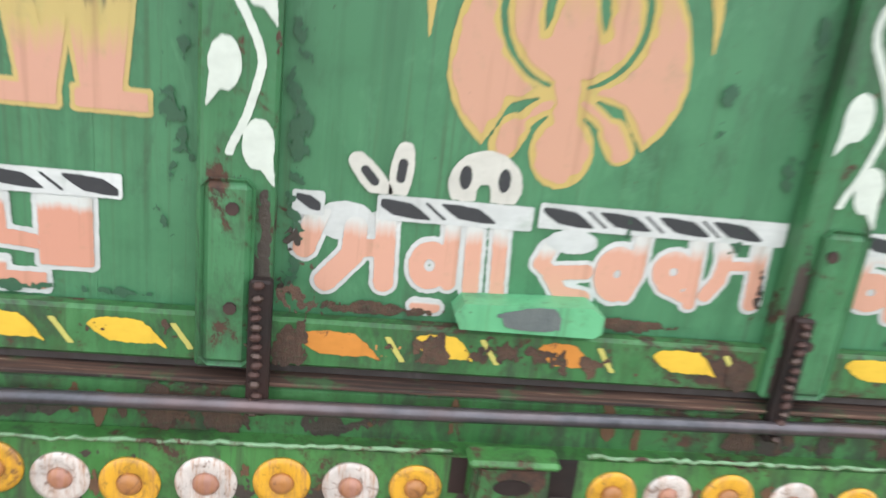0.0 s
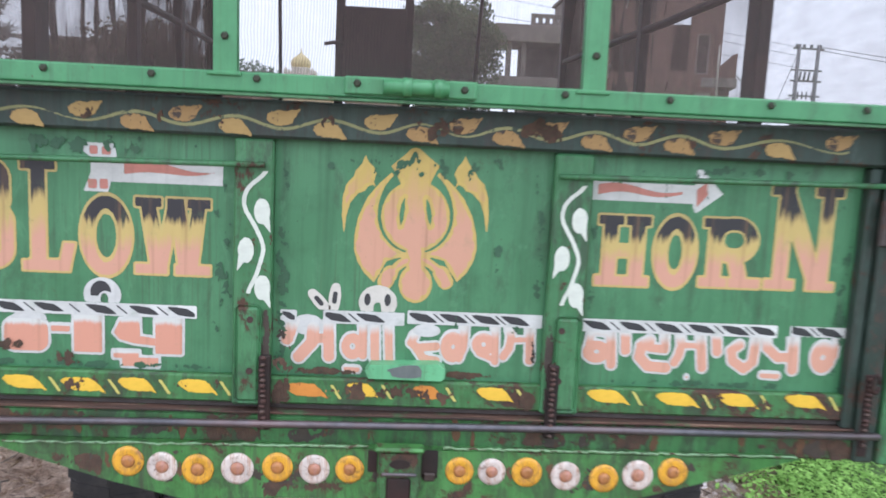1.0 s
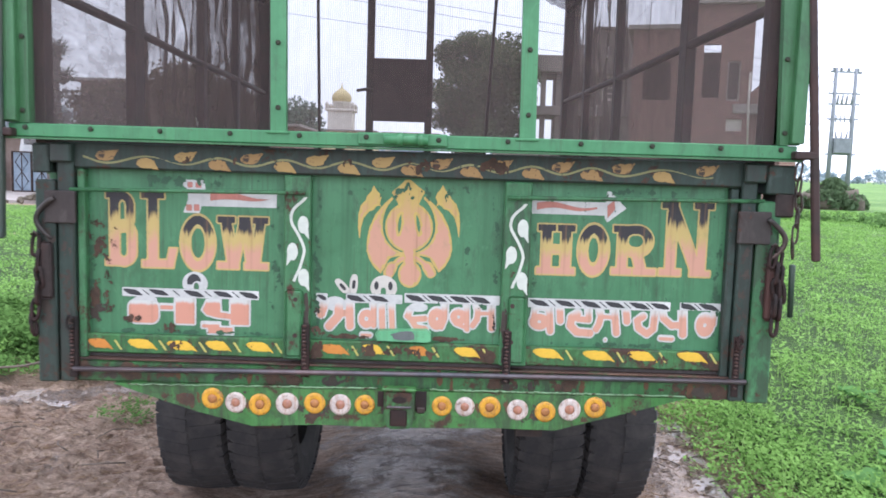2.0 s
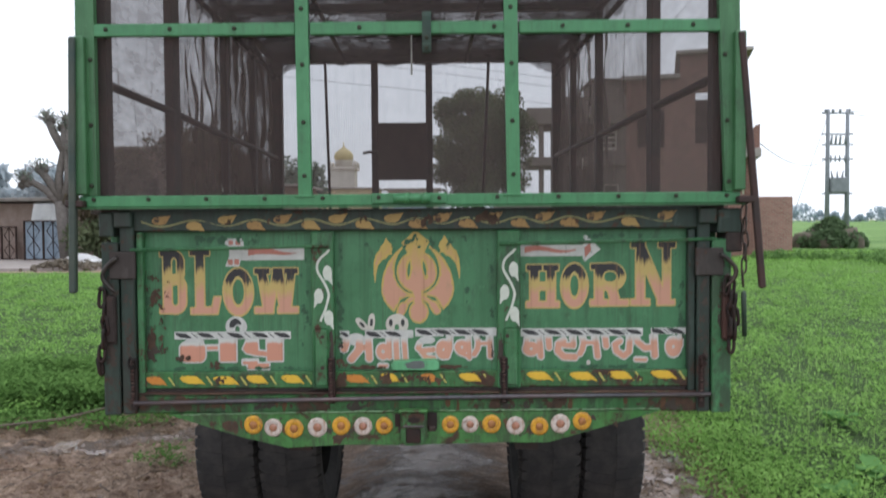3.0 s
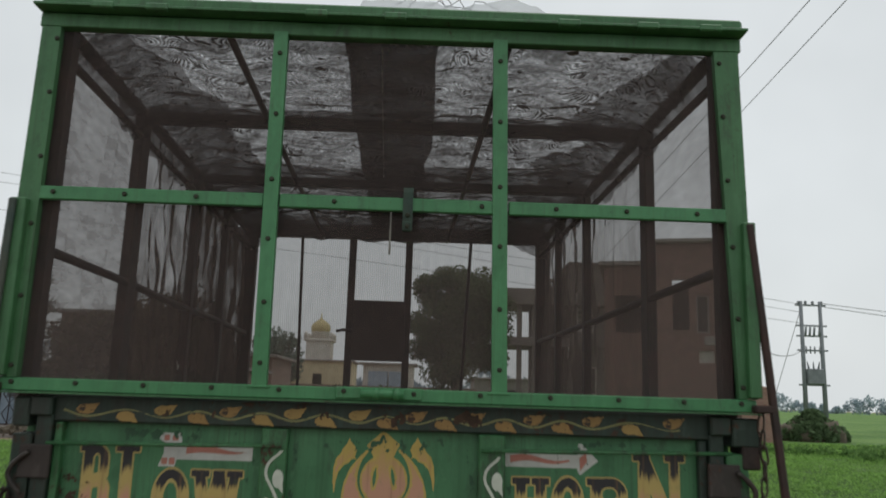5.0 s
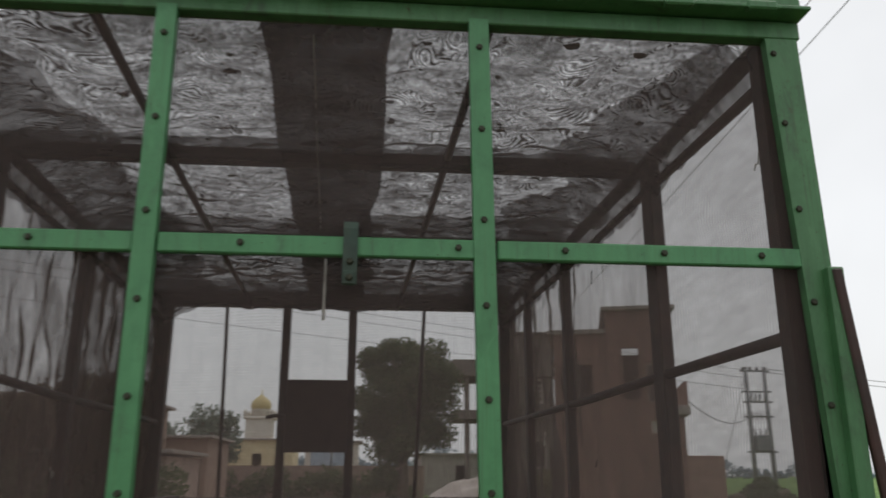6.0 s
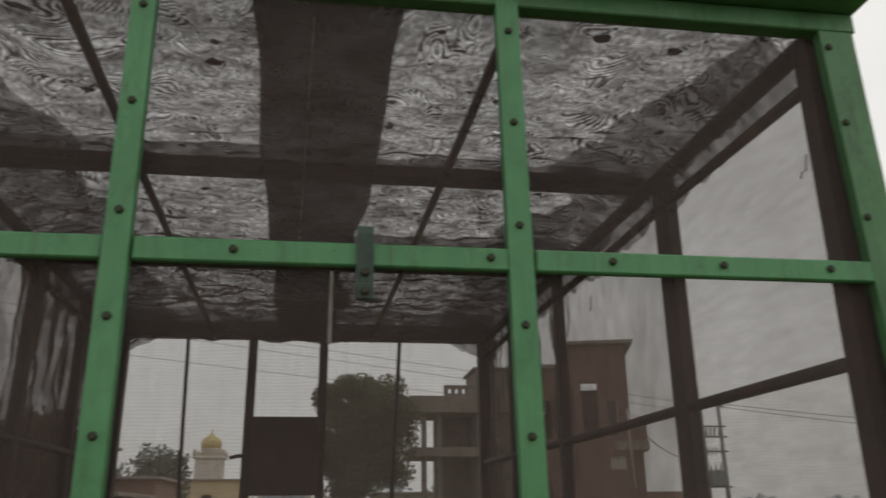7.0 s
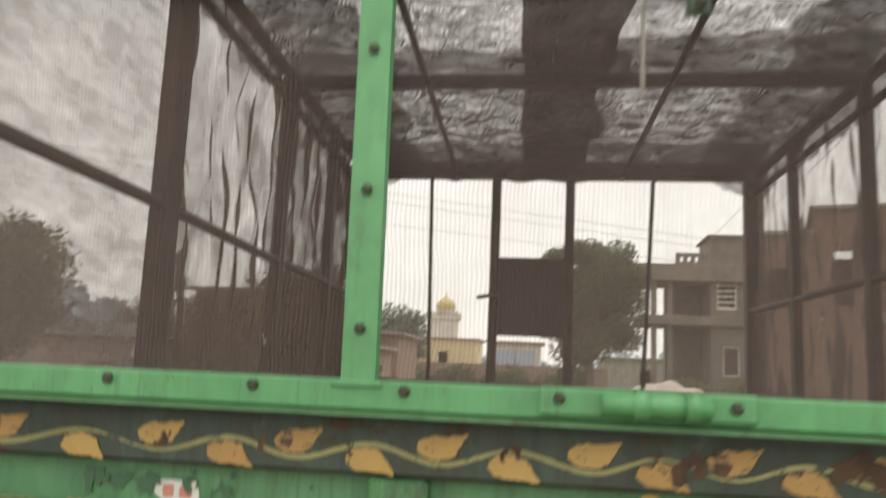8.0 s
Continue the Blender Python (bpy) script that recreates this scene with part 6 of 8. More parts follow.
def paint_chevrons():
    y = -0.0232
    spots = [(-0.935, -0.858), (-0.816, -0.724), (-0.699, -0.604), (-0.582, -0.501), (-0.461, -0.376), (-0.242, -0.147), (-0.113, -0.041), (0.028, 0.094), (0.162, 0.245), (0.397, 0.494), (0.547, 0.647), (0.682, 0.774), (0.830, 0.925)]
    for k, (x0, x1) in enumerate(spots):
        z, w = 0.9195 + 0.007 * x0 + 0.0015 * math.sin(k * 2.3), x1 - x0

        def spot(X, Z):
            return poly(X, Z, [(x0, z + 0.008), (x0 + 0.08 * w, z + 0.0145), (x0 + 0.35 * w, z + 0.017), (x0 + 0.66 * w, z + 0.015), (x0 + 0.80 * w, z + 0.005), (x1, z - 0.017), (x0 + 0.84 * w, z - 0.011), (x0 + 0.66 * w, z - 0.0125), (x0 + 0.30 * w, z - 0.011), (x0 + 0.12 * w, z - 0.003)])
        rusty = k in (0, 5, 7)
        film("chevron", spot, (x0 - 0.006, x1 + 0.006, z - 0.022, z + 0.022), y, M_CHEVRON_OLD if rusty else M_CHEVRON, tailgate, "rusting orange chevron" if rusty else "brushed yellow chevron", 0.0022, 0.0011)
        film("chevron_tick", lambda X, Z: slant(X, Z, (x1 + 0.004, z + 0.014), (x1 + 0.024, z - 0.016), 0.007), (x1 - 0.004, x1 + 0.032, z - 0.02, z + 0.02), y, M_TICK, tailgate, "thin pale slash", 0.0022)


M_BLOCK = faded_letter("salmon_block_paint", [(0, srgb(198, 140, 116)), (0.84, srgb(198, 198, 190), 0.06)], 0.06, 70)
M_CHARACTER = faded_letter("salmon_character_paint", [(0, srgb(202, 150, 126)), (0.80, srgb(200, 198, 190), 0.10)], 0.07, 70)
paint_words()
paint_arrows()
paint_emblem()
paint_writing()
paint_vines()
paint_chevrons()


# ---- village, house, trees and wires round the field ----
def brick_courses(name, a, b, joint=srgb(162, 146, 134)):
    """Brick masonry seen from some way off: courses and joints with relief."""
    m = Nodes(name)
    tex = m.node("ShaderNodeTexBrick", Scale=1.0, Color1=a, Color2=b, Mortar=joint)
    tex.inputs["Mortar Size"].default_value = 0.014
    tex.inputs["Brick Width"].default_value = 0.24
    tex.inputs["Row Height"].default_value = 0.082
    sep, com = m.node("ShaderNodeSeparateXYZ"), m.node("ShaderNodeCombineXYZ")
    m.link(m.coord.outputs["Object"], sep.inputs[0])
    m.link(m.math("ADD", sep.outputs[0], sep.outputs[1]), com.inputs[0])
    m.link(sep.outputs[2], com.inputs[1])
    m.link(com.outputs[0], tex.inputs["Vector"])
    n = m.noise(1.3, 6, 0.7)
    col = m.mix(m.ramp(n, 0.45, 0.75, 0, 0.35), tex.outputs[0], srgb(120, 92, 84))
    m.surface(col, 0.9, 0, tex.outputs["Fac"], -0.4, 0.01)
    return m.mat


M_BRICKS = brick_courses("brick_courses", srgb(136, 94, 84), srgb(116, 78, 70), srgb(138, 116, 106))
# lighter copy of the brick, with haze put into its colour
M_WALLBRICK = brick_courses("haze_tinted_brick_courses", srgb(170, 124, 112), srgb(142, 100, 90))
M_DARKSOIL = mottled("dark_damp_soil", srgb(82, 76, 66), srgb(108, 98, 84), 5, 0.95, 0.8)
# leaf colour greyed to include the haze over the village
M_VILLAGETREE = leaf_mat("village_haze_tinted_leaves", srgb(96, 108, 98), srgb(140, 150, 134))
M_DUSTYWEED = leaf_mat("dusty_weeds", srgb(96, 96, 66), srgb(140, 136, 100))
M_DUSTY = leaf_mat("dusty_leaves", srgb(82, 74, 60), srgb(124, 114, 92))
M_BRICKS_OLD = brick_courses("plain_brown_brick_courses", srgb(150, 124, 108), srgb(132, 106, 94))


def wall_with_openings(bm, x0, x1, z0, z1, y0, y1, holes):
    """A straight wall with rectangular holes (x0, x1, z0, z1) that go through it."""
    xs = sorted({x0, x1, *(v for h in holes for v in h[:2])})
    zs = sorted({z0, z1, *(v for h in holes for v in h[2:])})
    for a, b in zip(xs, xs[1:]):
        for c, d in zip(zs, zs[1:]):
            if not any(h[0] <= a and b <= h[1] and h[2] <= c and d <= h[3] for h in holes):
                box(bm, a, b, y0, y1, c, d)
    bmesh.ops.remove_doubles(bm, verts=bm.verts, dist=0.0005)
    return bm


def build_verandah_house():
    h = thing("verandah_house", (0, 44, 0), "unfinished two-storey grey concrete house with open corner verandah", "house")
    holes = [(8.92, 9.98, 5.6, 7.4), (9.2, 10.1, 2.0, 3.6)]
    part("recessed_wall", boxed(6.7, 8.6, 2.6, 2.85, 0, 8.1), M_RAWHOUSE, h, "grey wall set back under the slabs")
    part("return_wall", boxed(8.6, 8.75, 0.25, 2.6, 0, 7.1), M_RAWHOUSE, h)
    part("front_wall", wall_with_openings(bmesh.new(), 8.6, 10.6, 0, 8.1, 0.0, 0.25, holes), M_RAWHOUSE, h, "bare grey plastered front wall")
    part("side_wall", boxed(10.35, 10.6, 0.25, 3.3, 0, 8.1), M_RAWHOUSE, h, "bare grey side wall")
    part("back_wall", boxed(6.7, 10.6, 3.3, 3.5, 0, 8.1), M_RAWHOUSE, h)
    part("inner_wall", boxed(6.5, 6.7, 2.6, 3.3, 0, 8.1), M_RAWHOUSE, h, "grey inner wall")
    part("roof_slab", boxed(4.65, 10.75, -0.5, 3.7, 7.1, 8.05, bevel=0.03), M_RAWHOUSE, h, "thick raw concrete roof slab")
    part("floor_slab", boxed(4.75, 10.7, -0.4, 3.7, 4.68, 5.2, bevel=0.03), M_RAWHOUSE, h, "raw concrete floor slab")
    for x in (5.55, 6.42):
        part("column", boxed(x - 0.14, x + 0.14, 0.0, 0.28, 0, 7.15), M_RAWHOUSE, h, "grey concrete column")
    part("upper_room", boxed(8.62, 10.6, 0.1, 3.4, 8.05, 9.65), M_RAWHOUSE, h, "grey stair room")
    part("upper_roof", boxed(8.45, 10.75, -0.1, 3.6, 9.65, 9.78), M_RAWHOUSE, h)
    part("parapet", wall_with_openings(bmesh.new(), 6.7, 8.6, 8.05, 8.72, -0.1, 0.05, [(6.95 + 0.4 * k, 7.12 + 0.4 * k, 8.22, 8.5) for k in range(4)]), M_RAWHOUSE, h, "pierced concrete parapet")
    for x0, x1, z0, z1 in holes:
        w = part("window", wall_with_openings(bmesh.new(), x0, x1, z0, z1, 0.06, 0.14, [(x0 + 0.08, x1 - 0.08, z0 + 0.08, z1 - 0.08)]), M_PLASTER, h, "pale window frame with louvres")
        n = 6 if z0 > 4 else 0
        if not n:
            # dark sheet in the opening stands in for the unlit room behind
            part("pane", boxed(x0 + 0.08, x1 - 0.08, 0.15, 0.17, z0 + 0.08, z1 - 0.08), M_DARKBOX, w, "dark sheet standing in for the shaded room")
        for k in range(n):
            z = z0 + 0.12 + (z1 - z0 - 0.24) * k / (n - 1)
            part("louvre", boxed(x0 + 0.08, x1 - 0.08, 0.08, 0.12, z - 0.05, z + 0.05), M_PLASTER, w)


def build_brick_house():
    h = thing("brick_house", (8.8, 27, 0), "tall unplastered red brick house with flat slab roof", "house")
    h.rotation_euler = (0, 0, radians(-15))
    part("lower_block", wall_with_openings(bmesh.new(), -2, -0.05, 0, 6.75, 0, 0.25, [(-1.6, -0.6, 4.2, 5.6)]), M_BRICKS, h, "brick lower wall")
    part("lower_roof", boxed(-2.2, -0.05, -0.2, 9, 6.75, 6.9), M_CONCRETE, h)
    part("tower_wall", wall_with_openings(bmesh.new(), -0.05, 2.2, 0, 7.6, 0, 0.25, [(0.5, 1.1, 4.3, 6.2), (1.35, 1.8, 4.2, 5.6), (1.4, 1.95, 3.1, 3.55)]), M_BRICKS, h, "brick stair tower wall")
    part("tower_side", boxed(1.95, 2.2, 0.25, 6, 0, 7.6), M_BRICKS, h, "brick side wall")
    part("lower_side", boxed(-2, -1.75, 0.25, 9, 0, 6.75), M_BRICKS, h)
    part("back_wall", boxed(-1.75, 1.95, 5.8, 6.0, 0, 6.75), M_BRICKS, h)
    part("tower_roof", boxed(-0.2, 2.5, -0.25, 6.2, 7.6, 7.74, bevel=0.02), M_CONCRETE, h, "overhanging concrete roof slab")
    part("annex_wall", boxed(2.2, 2.62, 0.4, 5, 0, 3.75), M_BRICKS, h, "narrow brick annex")
    part("annex_slab", boxed(1.6, 2.8, -0.05, 5.2, 3.75, 4.08, bevel=0.02), M_CONCRETE, h, "grey annex slab")
    bm = prism(bmesh.new(), [(2.18, 4.08), (2.75, 4.08), (2.75, 4.95), (2.6, 4.9), (2.2, 4.5)], 0.0, 0.25)
    part("broken_parapet", bm, M_BRICKS, h, "stepped brick parapet")
    w = part("window", wall_with_openings(bmesh.new(), 1.35, 1.8, 4.2, 5.6, 0.05, 0.12, [(1.4, 1.75, 4.25, 5.55)]), M_CONCRETE, h, "dark window")
    # dark pane colour holds the shade of the room inside
    part("pane", boxed(1.4, 1.75, 0.16, 0.18, 4.25, 5.55), M_DARKBOX, w)
    part("vent_grille", boxed(1.4, 1.95, 0.12, 0.2, 3.1, 3.55), M_PLASTER, h, "pale vent grille")
    part("drain_pipe", tubed([(2.12, -0.06, 5.2), (2.12, -0.06, 4.2), (2.18, -0.06, 2.4)], 0.04, 8), M_PLASTER, h, "pale drain pipe", True)
    tagged(new("compound_wall", mesh_of("compound_wall", boxed(9.5, 14.7, 31, 31.25, 0, 2.44, bevel=0.02), M_WALLBRICK)), "weathered red brick compound wall beside the house", "wall")


def leaf_cloud(rng, blobs, count, size):
    """Leaves as many small quads round overlapping clumps."""
    verts, faces = [], []
    for _ in range(count):
        bx, by, bz, br = blobs[rng.integers(len(blobs))]
        d = rng.normal(size=3)
        d /= np.linalg.norm(d)
        r = br * rng.random() ** 0.45
        c = np.array((bx, by, bz)) + d * r * np.array((1, 1, 0.85))
        a = rng.normal(size=3)
        a /= np.linalg.norm(a)
        b = np.cross(a, rng.normal(size=3))
        b /= np.linalg.norm(b)
        s = size * rng.uniform(0.6, 1.5)
        k = len(verts)
        verts += [tuple(c - a * s), tuple(c + b * s * 0.5), tuple(c + a * s), tuple(c - b * s * 0.5)]
        faces.append((k, k + 1, k + 2, k + 3))
    return verts, faces


def tree(name, at, height, spread, leaves, size, seed, label, mat=None, trunk=0.22, low=0.3, depth=0.8, group=""):
    rng = np.random.default_rng(seed)
    root = thing(name, at, label, "tree", group)
    bm = tubed([(0, 0, 0), (0.1 * trunk, 0, height * 0.25), (-0.2 * trunk, 0.1, height * 0.5), (0, 0, height * 0.8)], [trunk, trunk * 0.75, trunk * 0.5, trunk * 0.15], 9)
    blobs = []
    for k in range(48):
        a = rng.uniform(0, 6.28)
        z = height * rng.uniform(low + 0.05, 0.9)
        reach = spread * math.sqrt(max(0.12, 1 - ((z / height - 0.64) / 0.36) ** 2)) * rng.uniform(0.45, 0.9)
        tip = (reach * math.cos(a), reach * math.sin(a) * depth, z + 0.04 * height * rng.normal())
        start = (0, 0, z * 0.62)
        tube(bm, [start, ((start[0] + tip[0]) / 2, (start[1] + tip[1]) / 2, (start[2] + tip[2]) / 2 + 0.05 * height), tip], [trunk * 0.3, trunk * 0.2, trunk * 0.06], 6)
        blobs.append((*tip, spread * rng.uniform(0.28, 0.46)))
    blobs += [(0, 0, height * 0.82, spread * 0.45), (0, 0, height * 0.66, spread * 0.70), (0.15 * spread, 0, height * 0.52, spread * 0.42), (-0.2 * spread, 0, height * 0.34, spread * 0.36), (-0.35 * spread, 0, height * 0.2, spread * 0.3)] * 2
    part("trunk", bm, M_BARK, root, "rough trunk with spreading limbs", True)
    verts, faces = leaf_cloud(rng, blobs, leaves, size)
    data = bpy.data.meshes.new("crown")
    data.from_pydata(verts, [], faces)
    data.materials.append(mat or M_TREE)
    part("crown", data, None, root, "uneven leafy crown")
    return root


def pruned_tree(at):
    """A pollarded trunk with knobbly heads and short twigs."""
    root = thing("pollarded_tree", at, "bare pollarded tree with knobbly cut branch heads", "tree")
    rng = np.random.default_rng(11)
    bm = tubed([(0.25, 0, 0), (0.1, 0, 1.2), (0, 0, 2.3)], [0.3, 0.24, 0.22], 10)
    limbs = [[(0, 0, 2.2), (-0.05, 0, 3.2), (0.15, 0, 4.3), (0.2, 0, 5.0)], [(0.1, 0, 2.2), (0.3, 0, 3.1), (0.25, 0, 4.2), (0.35, 0, 5.2)], [(0, 0, 2.2), (-0.55, 0, 2.75), (-1.0, 0, 3.0), (-1.35, 0, 3.1)],
             [(-0.05, 0, 2.5), (-0.5, 0.1, 3.1), (-0.75, 0, 3.5)], [(0.15, 0, 4.2), (-0.2, 0, 4.8), (-0.4, 0, 5.3)], [(0.2, 0, 4.4), (0.45, 0, 4.2), (0.6, 0, 4.2)]]
    tufts = []
    for pts in limbs:
        n = len(pts)
        tube(bm, pts, [0.17 - 0.03 * k for k in range(n - 1)] + [0.13], 8)
        x, y, z = pts[-1]
        for _ in range(4):
            bmesh.ops.create_icosphere(bm, subdivisions=1, radius=rng.uniform(0.09, 0.17), matrix=Matrix.Translation((x + rng.normal() * 0.11, y + rng.normal() * 0.1, z + rng.normal() * 0.12)))
        for _ in range(20):
            d = Vector((rng.normal(), rng.normal(), rng.uniform(-0.2, 1.6))).normalized() * rng.uniform(0.25, 0.65)
            tube(bm, [(x, y, z), (x + d.x * 0.5, y + d.y * 0.5, z + d.z * 0.6), (x + d.x, y + d.y, z + d.z)], [0.035, 0.022, 0.008], 4)
        tufts.append((x, y, z + 0.12, 0.40))
    part("trunk", bm, M_DARKBARK, root, "knobbly dark grey-brown trunk", True)
    for tuft in tufts:
        verts, faces = leaf_cloud(rng, [tuft], 130, 0.055)
        data = bpy.data.meshes.new("leaf_tuft")
        data.from_pydata(verts, [], faces)
        data.materials.append(M_VILLAGETREE)
        part("leaf_tuft", data, None, root, "sparse tuft of grey-green leaves")


def build_pylon():
    p = thing("transformer_pole", (24.35, 47, 0), "two-pole grey transformer stand with insulators", "utility pole")
    for x in (-0.62, 0.62):
        part("pole", tubed([(x, 0, -0.2), (x * 0.98, 0, 8.3)], [0.16, 0.11], 8), M_POLE, p, "grey concrete pole", True)
    for z in (8.05, 6.75, 6.1, 5.2, 3.05):
        part("cross_arm", boxed(-0.95, 0.95, -0.08, 0.08, z - 0.05, z + 0.05), M_POLE, p, "hazy grey steel cross arm")
    for x in (-0.75, -0.3, 0.15, 0.7):
        part("insulator", lathe(bmesh.new(), [(0, 0.04), (0.05, 0.12), (0.1, 0.06), (0.15, 0.12), (0.22, 0.04)], 8, "z"), M_POLE, p, "", True, (x, 0, 8.1))
        part("fuse", tubed([(x * 0.6, -0.1, 6.15), (x * 0.6 + 0.05, -0.12, 6.65)], 0.07, 6), M_POLE, p, "", True)
        part("isolator", tubed([(x * 0.6, -0.1, 5.0), (x * 0.6, -0.1, 5.45)], 0.05, 6), M_POLE, p, "", True)
    tank = part("transformer_tank", boxed(-0.5, 0.5, -0.35, 0.35, 3.1, 4.05, bevel=0.04), M_POLE, p, "dark transformer tank")
    for x in (-0.3, 0.0, 0.3):
        part("bushing", tubed([(x, 0, 4.05), (x * 1.3, 0, 4.5)], [0.07, 0.03], 6), M_POLE, tank, "", True)
    part("stay_wire", tubed([(-0.6, 0, 7.9), (-3.2, 0, 0.3)], 0.02, 4), M_WIRE, p)


def build_mound():
    m = thing("weedy_mound", (18.6, 36, 0), "dark soil mound overgrown with broad green weeds", "mound")
    bm = bmesh.new()
    bmesh.ops.create_icosphere(bm, subdivisions=4, radius=1)
    for v in bm.verts:
        n = 0.25 * wav(v.co.x * 2, v.co.y * 2, v.co.z * 2) + 0.1 * wav(v.co.x * 6, v.co.y * 6, v.co.z * 5)
        v.co = Vector((v.co.x * 1.7 * (1 + n), v.co.y * 1.3 * (1 + n), max(-0.05, v.co.z) ** 0.7 * 1.15 * (1 + n) if v.co.z > 0 else -0.05))
    part("soil_mound", bm, M_DARKSOIL, m, "dark crumbly soil", True)
    rng = np.random.default_rng(21)
    blobs = [(1.5 * math.cos(a) * r, 1.1 * math.sin(a) * r - 0.3, 1.0 * (1 - r) + 0.28, 0.38) for a, r in zip(rng.uniform(0, 6.28, 60), rng.uniform(0.0, 1, 60))]
    verts, faces = leaf_cloud(rng, blobs, 9000, 0.13)
    data = bpy.data.meshes.new("weeds")
    data.from_pydata(verts, [], faces)
    data.materials.append(M_MOUNDLEAF)
    part("foliage", data, None, m, "broad dark green weeds")


def shrubs(name, spots, count, size, seed, label, mat):
    rng = np.random.default_rng(seed)
    verts, faces = leaf_cloud(rng, spots, count, size)
    data = bpy.data.meshes.new(name)
    data.from_pydata(verts, [], faces)
    data.materials.append(mat)
    tagged(new(name, data), label, "shrubs", kind="stuff")


def far_trees(name, x0, x1, y, h, count, seed, label, mat=None):
    rng = np.random.default_rng(seed)
    n = int((x1 - x0) / (h * 0.28))
    blobs = []
    for k in range(n):
        x = x0 + (x1 - x0) * (k + rng.random()) / n
        hh = h * rng.uniform(0.5, 1.0) * (0.8 + 0.3 * math.sin(k * 0.37))
        blobs += [(x + rng.normal() * hh * 0.2, y + rng.normal() * 3, hh * z, hh * r) for z, r in ((0.25, 0.35), (0.5, 0.36), (0.72, 0.28))]
    verts, faces = leaf_cloud(rng, blobs, count, h * 0.07)
    data = bpy.data.meshes.new(name)
    data.from_pydata(verts, [], faces)
    data.materials.append(mat or M_FARTREE)
    tagged(new(name, data), label, "trees", kind="stuff")


def build_gurdwara():
    g = thing("domed_shrine", (-10.9, 80, 0), "white shrine tower with a small golden dome", "shrine")
    part("tower", boxed(-1.25, 1.25, -1.25, 1.25, 0, 6.9), M_PLASTER, g, "whitewashed tower")
    part("cornice", boxed(-1.5, 1.5, -1.5, 1.5, 6.9, 7.15, bevel=0.05), M_PLASTER, g)
    for x in (-1.3, 1.3):
        for y in (-1.3, 1.3):
            part("corner_kiosk", lathe(bmesh.new(), [(0, 0.2), (0.3, 0.2), (0.4, 0.24), (0.6, 0.1), (0.75, 0.01)], 8, "z"), M_PLASTER, g, "", True, (x, y, 7.15))
    part("drum", lathe(bmesh.new(), [(7.15, 0.95), (7.75, 0.9), (7.8, 1.0), (7.9, 1.0)], 20, "z"), M_PLASTER, g, "white drum", True)
    part("dome", lathe(bmesh.new(), [(7.85, 0.85), (8.1, 1.0), (8.4, 1.02), (8.75, 0.85), (9.05, 0.5), (9.25, 0.2), (9.4, 0.08), (9.9, 0.03)], 24, "z"), M_GOLD, g, "gilded onion dome", True)


def slab_house(name, x0, x1, y, depth, h, mat, label, category="house", roof=M_CONCRETE):
    r = thing(name, ((x0 + x1) / 2, y, 0), label, category)
    w = (x1 - x0) / 2
    part("wall", wall_with_openings(bmesh.new(), -w, w, 0, h, 0, 0.25, [(-0.25 * w, 0.05 * w, 0.3 * h, 0.75 * h)]), mat, r)
    part("side_wall", boxed(-w, -w + 0.25, 0.25, depth, 0, h), mat, r)
    part("side_wall", boxed(w - 0.25, w, 0.25, depth, 0, h), mat, r)
    part("back_wall", boxed(-w + 0.25, w - 0.25, depth - 0.25, depth, 0, h), mat, r)
    part("roof", boxed(-w - 0.3, w + 0.3, -0.35, depth + 0.2, h, h + 0.14, bevel=0.02), roof, r)
    return r


def iron_gate(at, w, h, mat):
    g = thing("iron_gate", at, "closed wrought iron gate with diamond pattern", "gate")
    part("gate_frame", wall_with_openings(bmesh.new(), -w / 2, w / 2, 0.1, h, -0.03, 0.03, [(-w / 2 + 0.05, -0.03, 0.15, h - 0.05), (0.03, w / 2 - 0.05, 0.15, h - 0.05)]), M_DARKIRON, g)
    for s in (-1, 1):
        c = s * w / 4
        for k in range(2):
            z = 0.15 + (h - 0.2) * (0.25 + 0.5 * k)
            part("diamond", tubed([(c - w * 0.16, 0, z), (c, 0, z + h * 0.22), (c + w * 0.16, 0, z), (c, 0, z - h * 0.22)], 0.02, 5, True), M_DARKIRON, g)
        part("upright", tubed([(c, 0, 0.12), (c, 0, h - 0.02)], 0.018, 5), M_DARKIRON, g)
    part("backing_sheet", boxed(-w / 2, w / 2, 0.05, 0.07, 0.1, h), mat, g, "pale sheet behind the bars")


